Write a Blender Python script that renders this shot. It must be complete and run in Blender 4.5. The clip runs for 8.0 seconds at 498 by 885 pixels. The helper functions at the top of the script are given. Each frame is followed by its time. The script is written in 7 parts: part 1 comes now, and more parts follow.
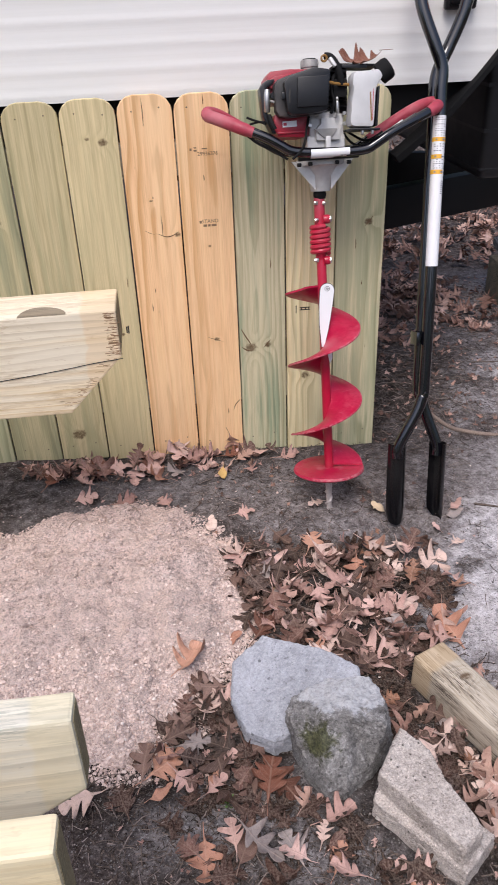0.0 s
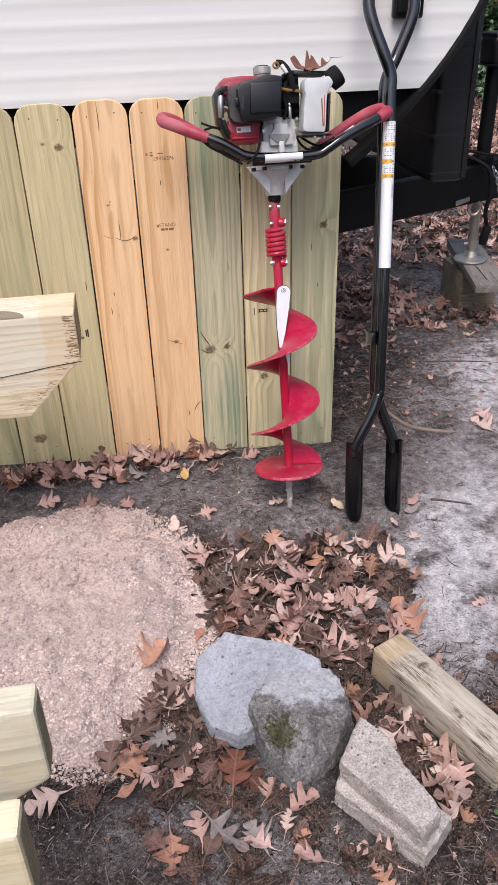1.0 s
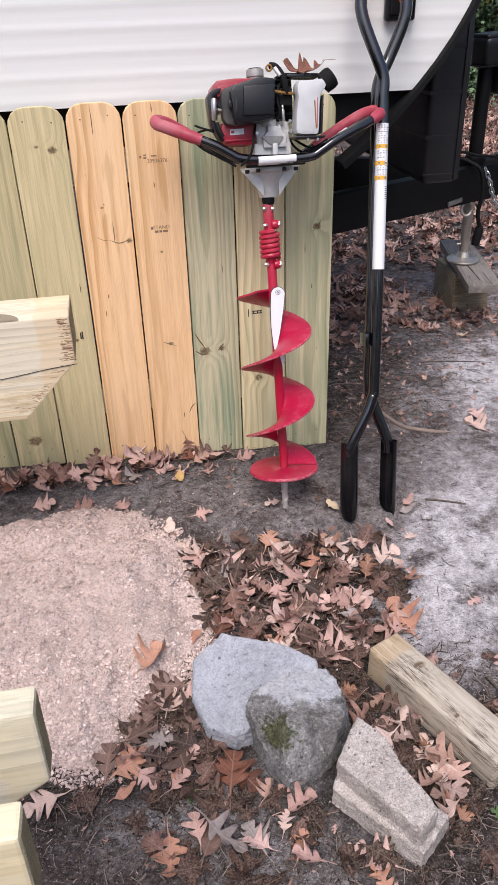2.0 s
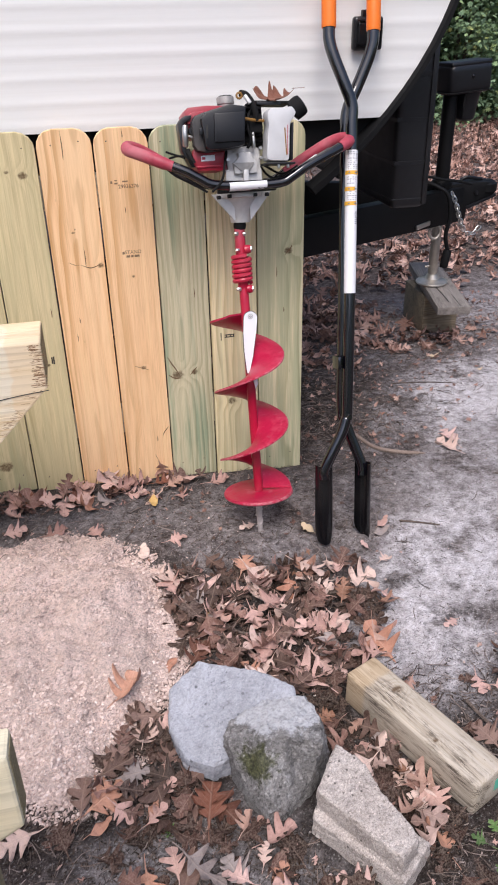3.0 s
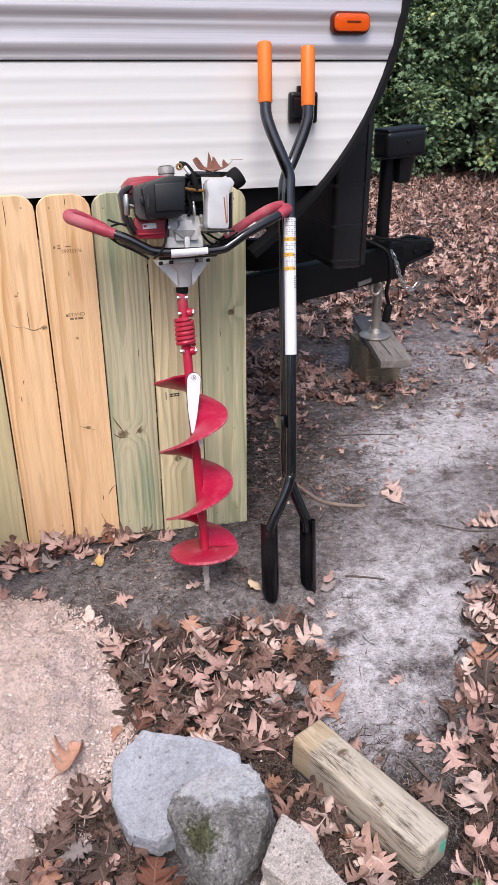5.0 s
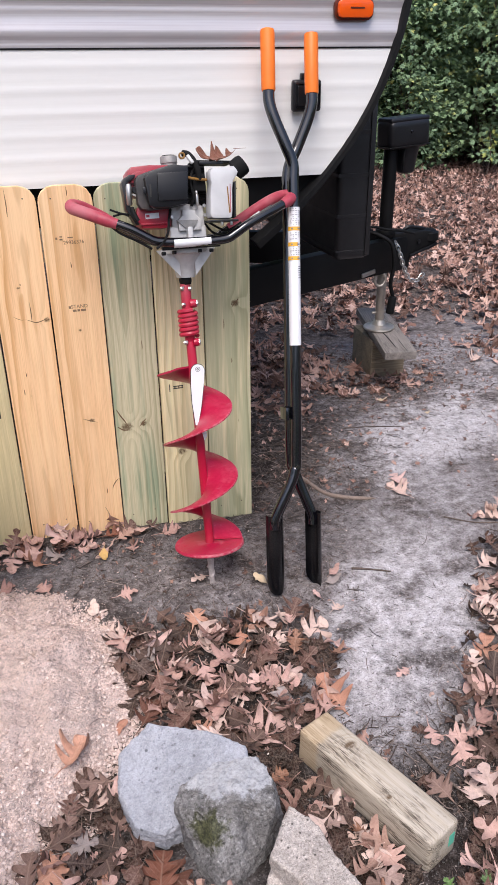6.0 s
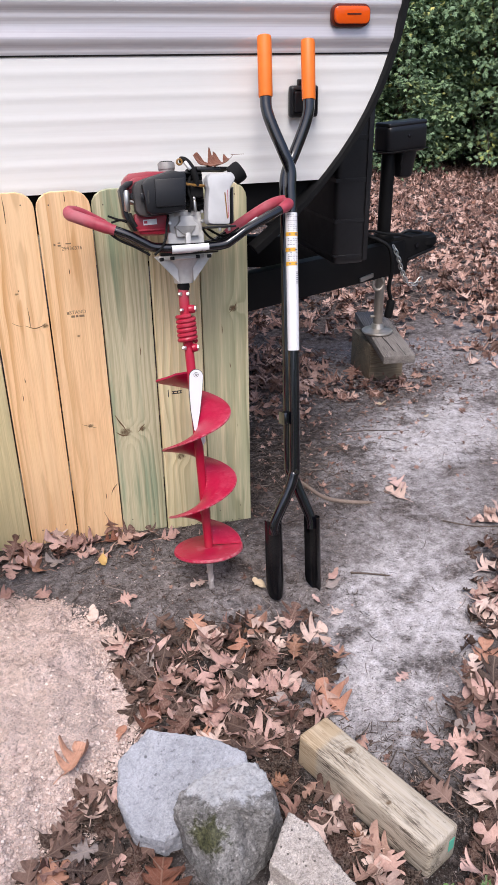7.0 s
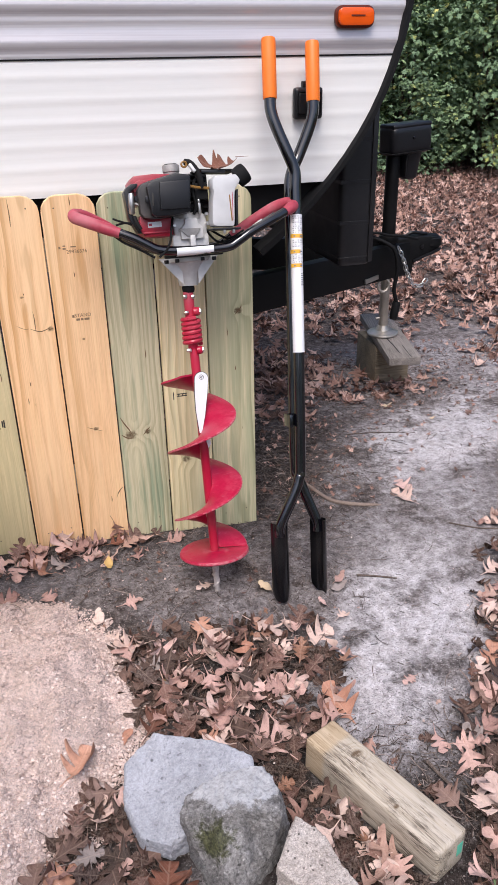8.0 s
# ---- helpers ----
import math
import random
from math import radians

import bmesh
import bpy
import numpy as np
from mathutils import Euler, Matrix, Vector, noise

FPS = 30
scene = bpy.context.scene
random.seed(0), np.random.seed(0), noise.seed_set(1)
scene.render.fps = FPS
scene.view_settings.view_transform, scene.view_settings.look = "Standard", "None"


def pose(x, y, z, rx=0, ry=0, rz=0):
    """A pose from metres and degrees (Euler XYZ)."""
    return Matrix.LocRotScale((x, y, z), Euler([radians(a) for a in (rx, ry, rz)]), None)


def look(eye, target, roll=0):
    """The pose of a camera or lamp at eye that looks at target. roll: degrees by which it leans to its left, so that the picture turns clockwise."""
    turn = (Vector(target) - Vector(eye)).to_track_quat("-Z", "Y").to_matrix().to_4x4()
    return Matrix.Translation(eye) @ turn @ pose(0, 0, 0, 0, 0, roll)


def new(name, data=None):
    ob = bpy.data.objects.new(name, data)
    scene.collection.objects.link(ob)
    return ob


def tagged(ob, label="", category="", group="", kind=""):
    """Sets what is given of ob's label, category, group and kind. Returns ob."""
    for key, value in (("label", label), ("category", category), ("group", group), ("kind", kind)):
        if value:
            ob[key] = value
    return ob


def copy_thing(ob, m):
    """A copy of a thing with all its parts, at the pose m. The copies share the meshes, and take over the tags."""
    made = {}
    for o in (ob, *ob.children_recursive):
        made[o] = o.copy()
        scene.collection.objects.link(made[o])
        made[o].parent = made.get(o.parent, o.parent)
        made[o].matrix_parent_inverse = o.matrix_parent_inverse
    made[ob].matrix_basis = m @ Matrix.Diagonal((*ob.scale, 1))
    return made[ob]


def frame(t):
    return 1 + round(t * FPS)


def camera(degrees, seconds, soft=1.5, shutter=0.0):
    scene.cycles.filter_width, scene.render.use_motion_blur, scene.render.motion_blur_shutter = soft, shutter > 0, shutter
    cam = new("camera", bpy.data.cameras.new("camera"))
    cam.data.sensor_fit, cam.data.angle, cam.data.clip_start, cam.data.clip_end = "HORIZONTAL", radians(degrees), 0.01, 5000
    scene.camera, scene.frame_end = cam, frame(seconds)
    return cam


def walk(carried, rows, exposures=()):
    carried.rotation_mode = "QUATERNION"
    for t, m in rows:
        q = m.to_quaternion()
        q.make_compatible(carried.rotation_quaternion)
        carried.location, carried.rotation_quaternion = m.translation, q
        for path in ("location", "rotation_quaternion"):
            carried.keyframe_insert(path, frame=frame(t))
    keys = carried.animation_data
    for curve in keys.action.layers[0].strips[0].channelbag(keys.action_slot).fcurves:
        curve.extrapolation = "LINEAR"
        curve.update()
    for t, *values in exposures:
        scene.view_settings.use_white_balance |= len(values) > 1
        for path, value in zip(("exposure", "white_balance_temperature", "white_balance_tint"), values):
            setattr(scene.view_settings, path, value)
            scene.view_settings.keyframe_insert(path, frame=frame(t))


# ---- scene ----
import itertools

cam = camera(36.4, 8.0, soft=0.5, shutter=0.3)
PATH = [
    (0, (-0.655, -0.084, 1.315), (-0.457, 1.617, 0.282), -2.3),
    (0.5, (-0.644, -0.103, 1.322), (-0.38, 1.589, 0.289), -2.0),
    (1, (-0.648, -0.115, 1.321), (-0.357, 1.576, 0.294), -1.7),
    (1.5, (-0.651, -0.12, 1.323), (-0.351, 1.57, 0.297), -1.7),
    (1.7, (-0.651, -0.120, 1.323), (-0.349, 1.570, 0.297), -1.7),
    (2.8, (-0.653, -0.105, 1.332), (-0.299, 1.585, 0.324), -1.6),
    (3, (-0.653, -0.105, 1.332), (-0.269, 1.594, 0.349), -1.2),
    (3.3, (-0.639, -0.107, 1.363), (-0.207, 1.597, 0.408), -0.6),
    (3.5, (-0.629, -0.108, 1.384), (-0.174, 1.603, 0.453), -0.4),
    (4, (-0.624, -0.106, 1.392), (-0.134, 1.612, 0.493), -0.3),
    (4.5, (-0.623, -0.109, 1.385), (-0.113, 1.611, 0.502), -0.1),
    (4.7, (-0.623, -0.108, 1.384), (-0.109, 1.611, 0.501), -0.1),
    (5.8, (-0.625, -0.096, 1.367), (-0.121, 1.620, 0.471), -0.5),
    (6, (-0.625, -0.095, 1.366), (-0.121, 1.62, 0.469), -0.6),
    (6.5, (-0.624, -0.095, 1.376), (-0.12, 1.62, 0.479), -0.7),
    (7, (-0.622, -0.095, 1.372), (-0.116, 1.623, 0.482), -0.8),
    (7.5, (-0.623, -0.095, 1.368), (-0.115, 1.626, 0.484), -0.9),
    (8, (-0.621, -0.092, 1.369), (-0.128, 1.633, 0.486), -1.2),
]
WB = (6150, 13)
walk(cam, [(t, look(eye, target, roll)) for t, eye, target, roll in PATH], exposures=[(t, stops, *WB) for t, stops in ((0.0, 0.49), (1.5, 0.58), (3.0, 0.61), (4.0, 0.67), (8.0, 0.67))])

# ---- light: overcast afternoon, open sky behind and above the camera ----
SUN_UP, SUN_TURN = 58.0, 200.0
world = bpy.data.worlds.new("sky")
world.use_nodes = True
scene.world = world
wt = world.node_tree
sky = wt.nodes.new("ShaderNodeTexSky")
sky.sky_type, sky.sun_disc = "NISHITA", False
sky.sun_elevation, sky.sun_rotation = radians(SUN_UP), radians(SUN_TURN)
sky.air_density, sky.dust_density, sky.ozone_density = 1.0, 4.0, 1.0
wt.links.new(sky.outputs[0], wt.nodes["Background"].inputs[0])
wt.nodes["Background"].inputs[1].default_value = 0.118
sun_data = bpy.data.lights.new("sun", "SUN")
sun_data.energy, sun_data.angle, sun_data.color = 1.5, radians(30), (1.0, 0.95, 0.88)
sun = new("sun", sun_data)
a, e = radians(SUN_TURN), radians(SUN_UP)
sun.matrix_world = look((0, 0, 0), (-math.sin(a) * math.cos(e), -math.cos(a) * math.cos(e), -math.sin(e)))
sun.location = (-1.5, -3, 6)


# ---- materials ----
class Nodes:
    """A small builder for one node material."""

    def __init__(self, name, rough=0.7, metal=0.0, spec=0.5):
        self.mat = bpy.data.materials.new(name)
        self.mat.use_nodes = True
        self.nt = self.mat.node_tree
        self.bsdf = self.nt.nodes["Principled BSDF"]
        self.bsdf.inputs["Roughness"].default_value = rough
        self.bsdf.inputs["Metallic"].default_value = metal
        self.bsdf.inputs["Specular IOR Level"].default_value = spec
        self.coord = self.nt.nodes.new("ShaderNodeTexCoord").outputs["Object"]

    def link(self, a, b):
        self.nt.links.new(a, b)

    def put(self, socket, value):
        if hasattr(value, "node"):
            self.link(value, socket)
        else:
            socket.default_value = value

    def math(self, op, a, b=0.0, c=0.0, clamp=False):
        n = self.nt.nodes.new("ShaderNodeMath")
        n.operation, n.use_clamp = op, clamp
        for i, v in enumerate((a, b, c)):
            self.put(n.inputs[i], v)
        return n.outputs[0]

    def vmath(self, op, a, b=(0, 0, 0)):
        n = self.nt.nodes.new("ShaderNodeVectorMath")
        n.operation = op
        self.put(n.inputs[0], a)
        self.put(n.inputs[1], b)
        return n.outputs["Value"] if op in ("LENGTH", "DISTANCE", "DOT_PRODUCT") else n.outputs[0]

    def scaled(self, s, at=None):
        return self.vmath("MULTIPLY", at or self.coord, s if isinstance(s, tuple) else (s, s, s))

    def noise(self, s, detail=3.0, rough=0.55, at=None, dist=0.0):
        n = self.nt.nodes.new("ShaderNodeTexNoise")
        n.inputs["Scale"].default_value = 1.0
        n.inputs["Detail"].default_value, n.inputs["Roughness"].default_value = detail, rough
        n.inputs["Distortion"].default_value = dist
        self.link(self.scaled(s, at), n.inputs["Vector"])
        return n.outputs["Fac"]

    def voronoi(self, s, feature="F1", at=None, out="Distance"):
        n = self.nt.nodes.new("ShaderNodeTexVoronoi")
        n.feature = feature
        n.inputs["Scale"].default_value = 1.0
        self.link(self.scaled(s, at), n.inputs["Vector"])
        return n.outputs[out]

    def speckle(self, s, at=None):
        """An even random value for each cell of the given fineness."""
        n = self.nt.nodes.new("ShaderNodeSeparateColor")
        self.link(self.voronoi(s, at=at, out="Color"), n.inputs[0])
        return n.outputs[0]

    def grainy(self, col, value, lo, hi):
        """Multiplies a colour by lo to hi, following the value."""
        n = self.nt.nodes.new("ShaderNodeVectorMath")
        n.operation = "SCALE"
        self.link(col, n.inputs[0])
        self.link(self.math("MULTIPLY_ADD", value, hi - lo, lo), n.inputs["Scale"])
        return n.outputs[0]

    def step(self, value, lo, hi, to_lo=0.0, to_hi=1.0):
        n = self.nt.nodes.new("ShaderNodeMapRange")
        n.interpolation_type = "SMOOTHSTEP"
        for i, v in enumerate((value, lo, hi, to_lo, to_hi)):
            self.put(n.inputs[i], v)
        return n.outputs[0]

    def mix(self, fac, a, b, mode="MIX"):
        n = self.nt.nodes.new("ShaderNodeMix")
        n.data_type, n.blend_type = "RGBA", mode
        self.put(n.inputs[0], fac)
        for socket, v in ((n.inputs[6], a), (n.inputs[7], b)):
            self.put(socket, (*v, 1.0) if isinstance(v, tuple) and len(v) == 3 else v)
        return n.outputs[2]

    def ramp(self, fac, stops):
        n = self.nt.nodes.new("ShaderNodeValToRGB")
        el = n.color_ramp.elements
        while len(el) < len(stops):
            el.new(0.5)
        for k, (p, c) in enumerate(stops):
            el[k].position, el[k].color = p, (*c, 1.0)
        self.link(fac, n.inputs[0])
        return n.outputs[0]

    def random(self, island=False):
        if island:
            return self.nt.nodes.new("ShaderNodeNewGeometry").outputs["Random Per Island"]
        return self.nt.nodes.new("ShaderNodeObjectInfo").outputs["Random"]

    def bump(self, height, strength=0.4, depth=0.002):
        n = self.nt.nodes.new("ShaderNodeBump")
        n.inputs["Strength"].default_value, n.inputs["Distance"].default_value = strength, depth
        self.link(height, n.inputs["Height"])
        self.link(n.outputs[0], self.bsdf.inputs["Normal"])

    def colour(self, c):
        self.put(self.bsdf.inputs["Base Color"], (*c, 1.0) if isinstance(c, tuple) else c)
        return self

    def rough(self, r):
        self.put(self.bsdf.inputs["Roughness"], r)
        return self


def plain(name, c, rough=0.5, metal=0.0, wear=0.18, scale=40.0, spec=0.5, bump=0.15, dust=None, dust_amount=0.35):
    """Paint, plastic or metal with faint mottling, dust and uneven gloss."""
    m = Nodes(name, rough, metal, spec)
    n1, n2 = m.noise(scale, 4), m.noise(scale * 0.13, 3)
    dark = tuple(v * (1 - wear) for v in c)
    lite = tuple(min(1.0, v * (1 + wear)) for v in c)
    col = m.mix(n1, dark, lite)
    if dust:
        col = m.mix(m.math("MULTIPLY", m.step(n2, 0.42, 0.72), dust_amount), col, dust)
    m.colour(col)
    m.rough(m.step(n2, 0.3, 0.7, rough * 0.82, min(1.0, rough * 1.2)))
    if bump:
        m.bump(n1, bump, 0.0006)
    return m.mat


def wood(name, early, late, grain="z", pith=(0.03, 0.09), rings=95.0, knots=(), stain=None, stain_amount=0.5, weather=None, weather_amount=0.0, seed=0.0, zone=None):
    """Sawn softwood: growth rings round a pith line along the grain, knots that bend them, fibres, stains. Local coordinates in metres."""
    m = Nodes(name, 0.72, 0.0, 0.25)
    m.coord = m.vmath("ADD", m.coord, (0, 0, 0))
    sep = m.nt.nodes.new("ShaderNodeSeparateXYZ")
    m.link(m.coord, sep.inputs[0])
    axes = dict(zip("xyz", sep.outputs))
    long = axes[grain]
    u, v = [axes[k] for k in "xyz" if k != grain]
    stretch = {"z": (9.0, 9.0, 1.3), "x": (1.3, 9.0, 9.0), "y": (9.0, 1.3, 9.0)}[grain]
    fine = {"z": (420.0, 420.0, 9.0), "x": (9.0, 420.0, 420.0), "y": (420.0, 9.0, 420.0)}[grain]
    shift = m.vmath("ADD", m.coord, (seed, seed * 1.7, seed * 0.6))
    warp = m.math("SUBTRACT", m.noise(stretch, 2.0, at=shift), 0.5)
    warp2 = m.math("SUBTRACT", m.noise(tuple(k * 3 for k in stretch), 2.0, at=shift), 0.5)
    du, dv = m.math("SUBTRACT", u, pith[0]), m.math("SUBTRACT", v, pith[1])
    r = m.math("SQRT", m.math("ADD", m.math("MULTIPLY", du, du), m.math("MULTIPLY", dv, dv)))
    r = m.math("ADD", r, m.math("ADD", m.math("MULTIPLY", warp, 0.075), m.math("MULTIPLY", warp2, 0.010)))
    core = None
    for ku, kl, kr in knots:
        a = m.math("DIVIDE", m.math("SUBTRACT", u, ku), kr)
        b = m.math("DIVIDE", m.math("SUBTRACT", long, kl), kr * 0.8)
        d2 = m.math("ADD", m.math("MULTIPLY", a, a), m.math("MULTIPLY", b, b))
        d2 = m.math("ADD", d2, m.math("MULTIPLY", m.math("SUBTRACT", m.noise(95.0, 3.0), 0.5), 2.4))
        pull = m.math("EXPONENT", m.math("MULTIPLY", d2, -0.16))
        r = m.math("ADD", r, m.math("MULTIPLY", pull, kr * 1.3))
        k = m.step(d2, 1.4, 0.1)
        core = k if core is None else m.math("MAXIMUM", core, k)
    wave = m.math("FRACT", m.math("MULTIPLY", r, rings))
    band = m.math("MULTIPLY", m.step(wave, 0.35, 0.9), m.step(wave, 1.0, 0.93))
    fibre = m.noise(fine, 2.0, 0.6)
    amount = m.math("MULTIPLY", band, m.step(m.noise(tuple(k * 0.7 for k in stretch), 1.0, at=shift), 0.28, 0.72, 0.10, 1.0))
    col = m.mix(amount, early, late)
    col = m.mix(m.math("MULTIPLY", m.step(fibre, 0.35, 0.75), 0.35), col, tuple(c * 0.62 for c in late))
    run = m.noise(tuple(k * 7 if k > 5 else k * 1.1 for k in stretch), 4.0, 0.65, at=shift)
    col = m.mix(m.math("MULTIPLY", m.step(run, 0.50, 0.68), 0.45), col, tuple(c * 0.86 for c in late))
    col = m.mix(m.math("MULTIPLY", m.step(run, 0.48, 0.32), 0.40), col, tuple(min(0.95, c * 1.16) for c in early))
    if stain:
        patch = m.noise(tuple(k * 0.55 for k in stretch), 3.0, 0.6, at=m.vmath("ADD", shift, (3.1, 1.2, 7.7)))
        edge = m.noise(tuple(k * 5 if k > 5 else k * 1.6 for k in stretch), 4.0, 0.7, at=m.vmath("ADD", shift, (1.1, 5.2, 2.7)))
        wash = m.math("ADD", m.math("MULTIPLY", patch, 0.55), m.math("MULTIPLY", edge, 0.45))
        col = m.mix(m.math("MULTIPLY", m.step(wash, 0.43, 0.57), stain_amount), col, m.mix(amount, stain, tuple(c * 0.7 for c in stain)))
    if weather:
        blotch = m.noise(tuple(k * 2.2 if k > 5 else k * 4 for k in stretch), 4.0, 0.7, at=shift)
        streak = m.noise(tuple(k * 34 if k > 5 else k * 20 for k in stretch), 4.0, 0.7, at=shift)
        col = m.mix(m.math("MULTIPLY", m.math("MULTIPLY", m.step(blotch, 0.42, 0.64), m.step(streak, 0.44, 0.56)), weather_amount), col, weather)
        fleck = m.noise(tuple(k * 12 if k > 5 else k * 22 for k in stretch), 3.0, 0.7, at=shift)
        col = m.mix(m.math("MULTIPLY", m.step(fleck, 0.63, 0.70), 0.7 * weather_amount), col, weather)
    speck = m.step(m.voronoi({"z": (14.0, 14.0, 4.0), "x": (4.0, 14.0, 14.0), "y": (14.0, 4.0, 14.0)}[grain], at=shift), 0.035, 0.015)
    col = m.mix(m.math("MULTIPLY", speck, 0.55), col, (0.09, 0.055, 0.03))
    if zone:
        z0, z1, tint, share = zone
        at = m.math("ADD", long, m.math("MULTIPLY", warp2, 0.03))
        inside = m.math("MULTIPLY", m.step(at, z0 - 0.004, z0 + 0.004), m.step(at, z1 + 0.008, z1 - 0.008))
        col = m.mix(m.math("MULTIPLY", inside, share), col, m.mix(amount, tint, tuple(c * 0.75 for c in tint)))
    if core is not None:
        col = m.mix(m.math("MULTIPLY", core, m.step(m.noise(170.0, 3.0), 0.25, 0.6, 0.45, 0.9)), col, m.mix(m.noise(260.0, 2.0), (0.045, 0.028, 0.015), (0.15, 0.085, 0.04)))
    m.colour(col)
    m.rough(m.step(fibre, 0.2, 0.8, 0.62, 0.85))
    m.bump(m.math("ADD", m.math("MULTIPLY", fibre, 0.8), m.math("MULTIPLY", amount, 0.6)), 0.35, 0.0008)
    return m.mat


MAT_PINE = wood("fresh_pine", (0.80, 0.68, 0.44), (0.72, 0.57, 0.33), "x", (0.03, -0.10), 45, stain=(0.80, 0.72, 0.52), stain_amount=0.6, weather=(0.50, 0.40, 0.24), weather_amount=0.35, seed=2.0)
MAT_BEAM = wood("beam_pine", (0.82, 0.71, 0.52), (0.68, 0.52, 0.31), "x", (0.03, -0.10), 60, stain=(0.82, 0.76, 0.63), stain_amount=0.6, weather=(0.40, 0.27, 0.14), weather_amount=0.4, seed=2.0, zone=(-0.075, 0.02, (0.78, 0.55, 0.30), 0.4))
MAT_PINE_GREEN = wood("treated_pine", (0.76, 0.70, 0.56), (0.67, 0.60, 0.46), "x", (-0.02, 0.03), 48, stain=(0.71, 0.69, 0.61), stain_amount=0.7, weather=(0.36, 0.36, 0.30), weather_amount=0.7, seed=5.0, zone=(-0.045, 0.02, (0.72, 0.62, 0.38), 0.4))
# End grain, with the shade on the timber ends put into its colour.
MAT_SHADED_END = wood("shaded_sawn_end", (0.40, 0.33, 0.19), (0.22, 0.175, 0.095), "x", (0.02, -0.06), 210, stain=(0.30, 0.26, 0.15), stain_amount=0.6, weather=(0.12, 0.095, 0.055), weather_amount=0.6, seed=7.0)
MAT_POST = wood("weathered_post", (0.53, 0.465, 0.38), (0.37, 0.30, 0.215), "x", (0.012, -0.02), 230, knots=((0.012, 0.10, 0.012), (-0.022, 0.235, 0.007)), stain=(0.53, 0.475, 0.41),
                stain_amount=0.8, weather=(0.075, 0.057, 0.043), weather_amount=0.95, seed=9.0, zone=(-0.02, 0.055, (0.56, 0.39, 0.21), 0.45))
MAT_OLD = wood("grey_old_wood", (0.31, 0.275, 0.25), (0.18, 0.155, 0.137), "y", (0.01, 0.05), 120, weather=(0.05, 0.045, 0.04), weather_amount=0.6, seed=4.0)
MAT_BLOCK = wood("block_wood", (0.31, 0.255, 0.18), (0.18, 0.14, 0.092), "x", (0.01, 0.05), 120, weather=(0.05, 0.045, 0.04), weather_amount=0.6, seed=6.0)

MAT_RED = plain("red_paint", (0.43, 0.006, 0.038), 0.33, wear=0.25, scale=30, dust=(0.46, 0.16, 0.17), dust_amount=0.5)


def flight_material():
    """Red enamel rubbed to a chalky pink towards the rim of the blade and in scrapes round it."""
    m = Nodes("worn_red_blade", 0.36, 0.0, 0.5)
    flat = m.vmath("MULTIPLY", m.coord, (1.0, 1.0, 0.0))
    r = m.vmath("LENGTH", flat)
    n1, n2, n3 = m.noise(30.0, 5, 0.7), m.noise(120.0, 4, 0.7), m.noise((25.0, 25.0, 260.0), 3, 0.6)
    col = m.mix(n2, (0.33, 0.004, 0.034), (0.46, 0.009, 0.052))
    rub = m.math("MULTIPLY", m.step(r, 0.035, 0.098, 0.12, 1.0), m.step(m.math("ADD", m.math("MULTIPLY", n1, 0.6), m.math("MULTIPLY", n2, 0.4)), 0.40, 0.62))
    col = m.mix(m.math("MULTIPLY", rub, 0.5), col, (0.54, 0.065, 0.12))
    col = m.mix(m.math("MULTIPLY", m.step(n3, 0.60, 0.72), 0.4), col, (0.50, 0.13, 0.17))
    edge = m.math("MULTIPLY", m.step(r, 0.0955, 0.0990), m.step(n2, 0.40, 0.60))
    col = m.mix(m.math("MULTIPLY", edge, 0.45), col, (0.50, 0.28, 0.28))
    m.colour(col)
    m.rough(m.step(rub, 0.0, 0.8, 0.28, 0.6))
    m.bump(n2, 0.15, 0.0008)
    return m.mat


MAT_FLIGHT = flight_material()
MAT_RED_HOUSING = plain("red_plastic", (0.32, 0.006, 0.026), 0.34, wear=0.2, dust=(0.34, 0.12, 0.12), dust_amount=0.3)
MAT_GRIP = plain("red_foam", (0.37, 0.042, 0.070), 0.55, wear=0.35, scale=90, bump=0.5, spec=0.45, dust=(0.50, 0.20, 0.22), dust_amount=0.55)
MAT_TEAR = plain("torn_wood", (0.30, 0.18, 0.10), 0.85, wear=0.4, scale=300)
MAT_BLACK = plain("black_gloss_paint", (0.004, 0.004, 0.006), 0.085, wear=0.2, bump=0.03, spec=1.0)
MAT_BLADE = plain("black_blade_paint", (0.004, 0.004, 0.005), 0.22, wear=0.3, dust=(0.10, 0.085, 0.08), dust_amount=0.10, spec=0.4)
MAT_PLASTIC = plain("black_plastic", (0.007, 0.007, 0.009), 0.36, wear=0.25, scale=120, bump=0.3)
MAT_GUARD = plain("moulded_black_plastic", (0.016, 0.016, 0.018), 0.42, wear=0.3, scale=60, bump=0.25, dust=(0.03, 0.028, 0.028), dust_amount=0.3)
MAT_FRAME = plain("trailer_black_paint", (0.0035, 0.0035, 0.004), 0.55, wear=0.3, scale=25, dust=(0.022, 0.02, 0.02), dust_amount=0.2, spec=0.22)
MAT_FILTER_BASE = plain("dusty_black_plastic", (0.018, 0.017, 0.018), 0.5, wear=0.3, scale=60, bump=0.3, dust=(0.15, 0.125, 0.115), dust_amount=0.55)
MAT_RUBBER = plain("black_rubber", (0.006, 0.006, 0.0065), 0.7, wear=0.3, spec=0.25)
MAT_ALLOY = plain("cast_alloy", (0.60, 0.59, 0.58), 0.5, 0.3, wear=0.16, scale=90, bump=0.4)
MAT_DULL = plain("dull_casting", (0.30, 0.29, 0.28), 0.55, 0.3, wear=0.3, scale=90, bump=0.4)
MAT_STEEL = plain("bright_steel", (0.62, 0.61, 0.59), 0.32, 1.0, wear=0.15)
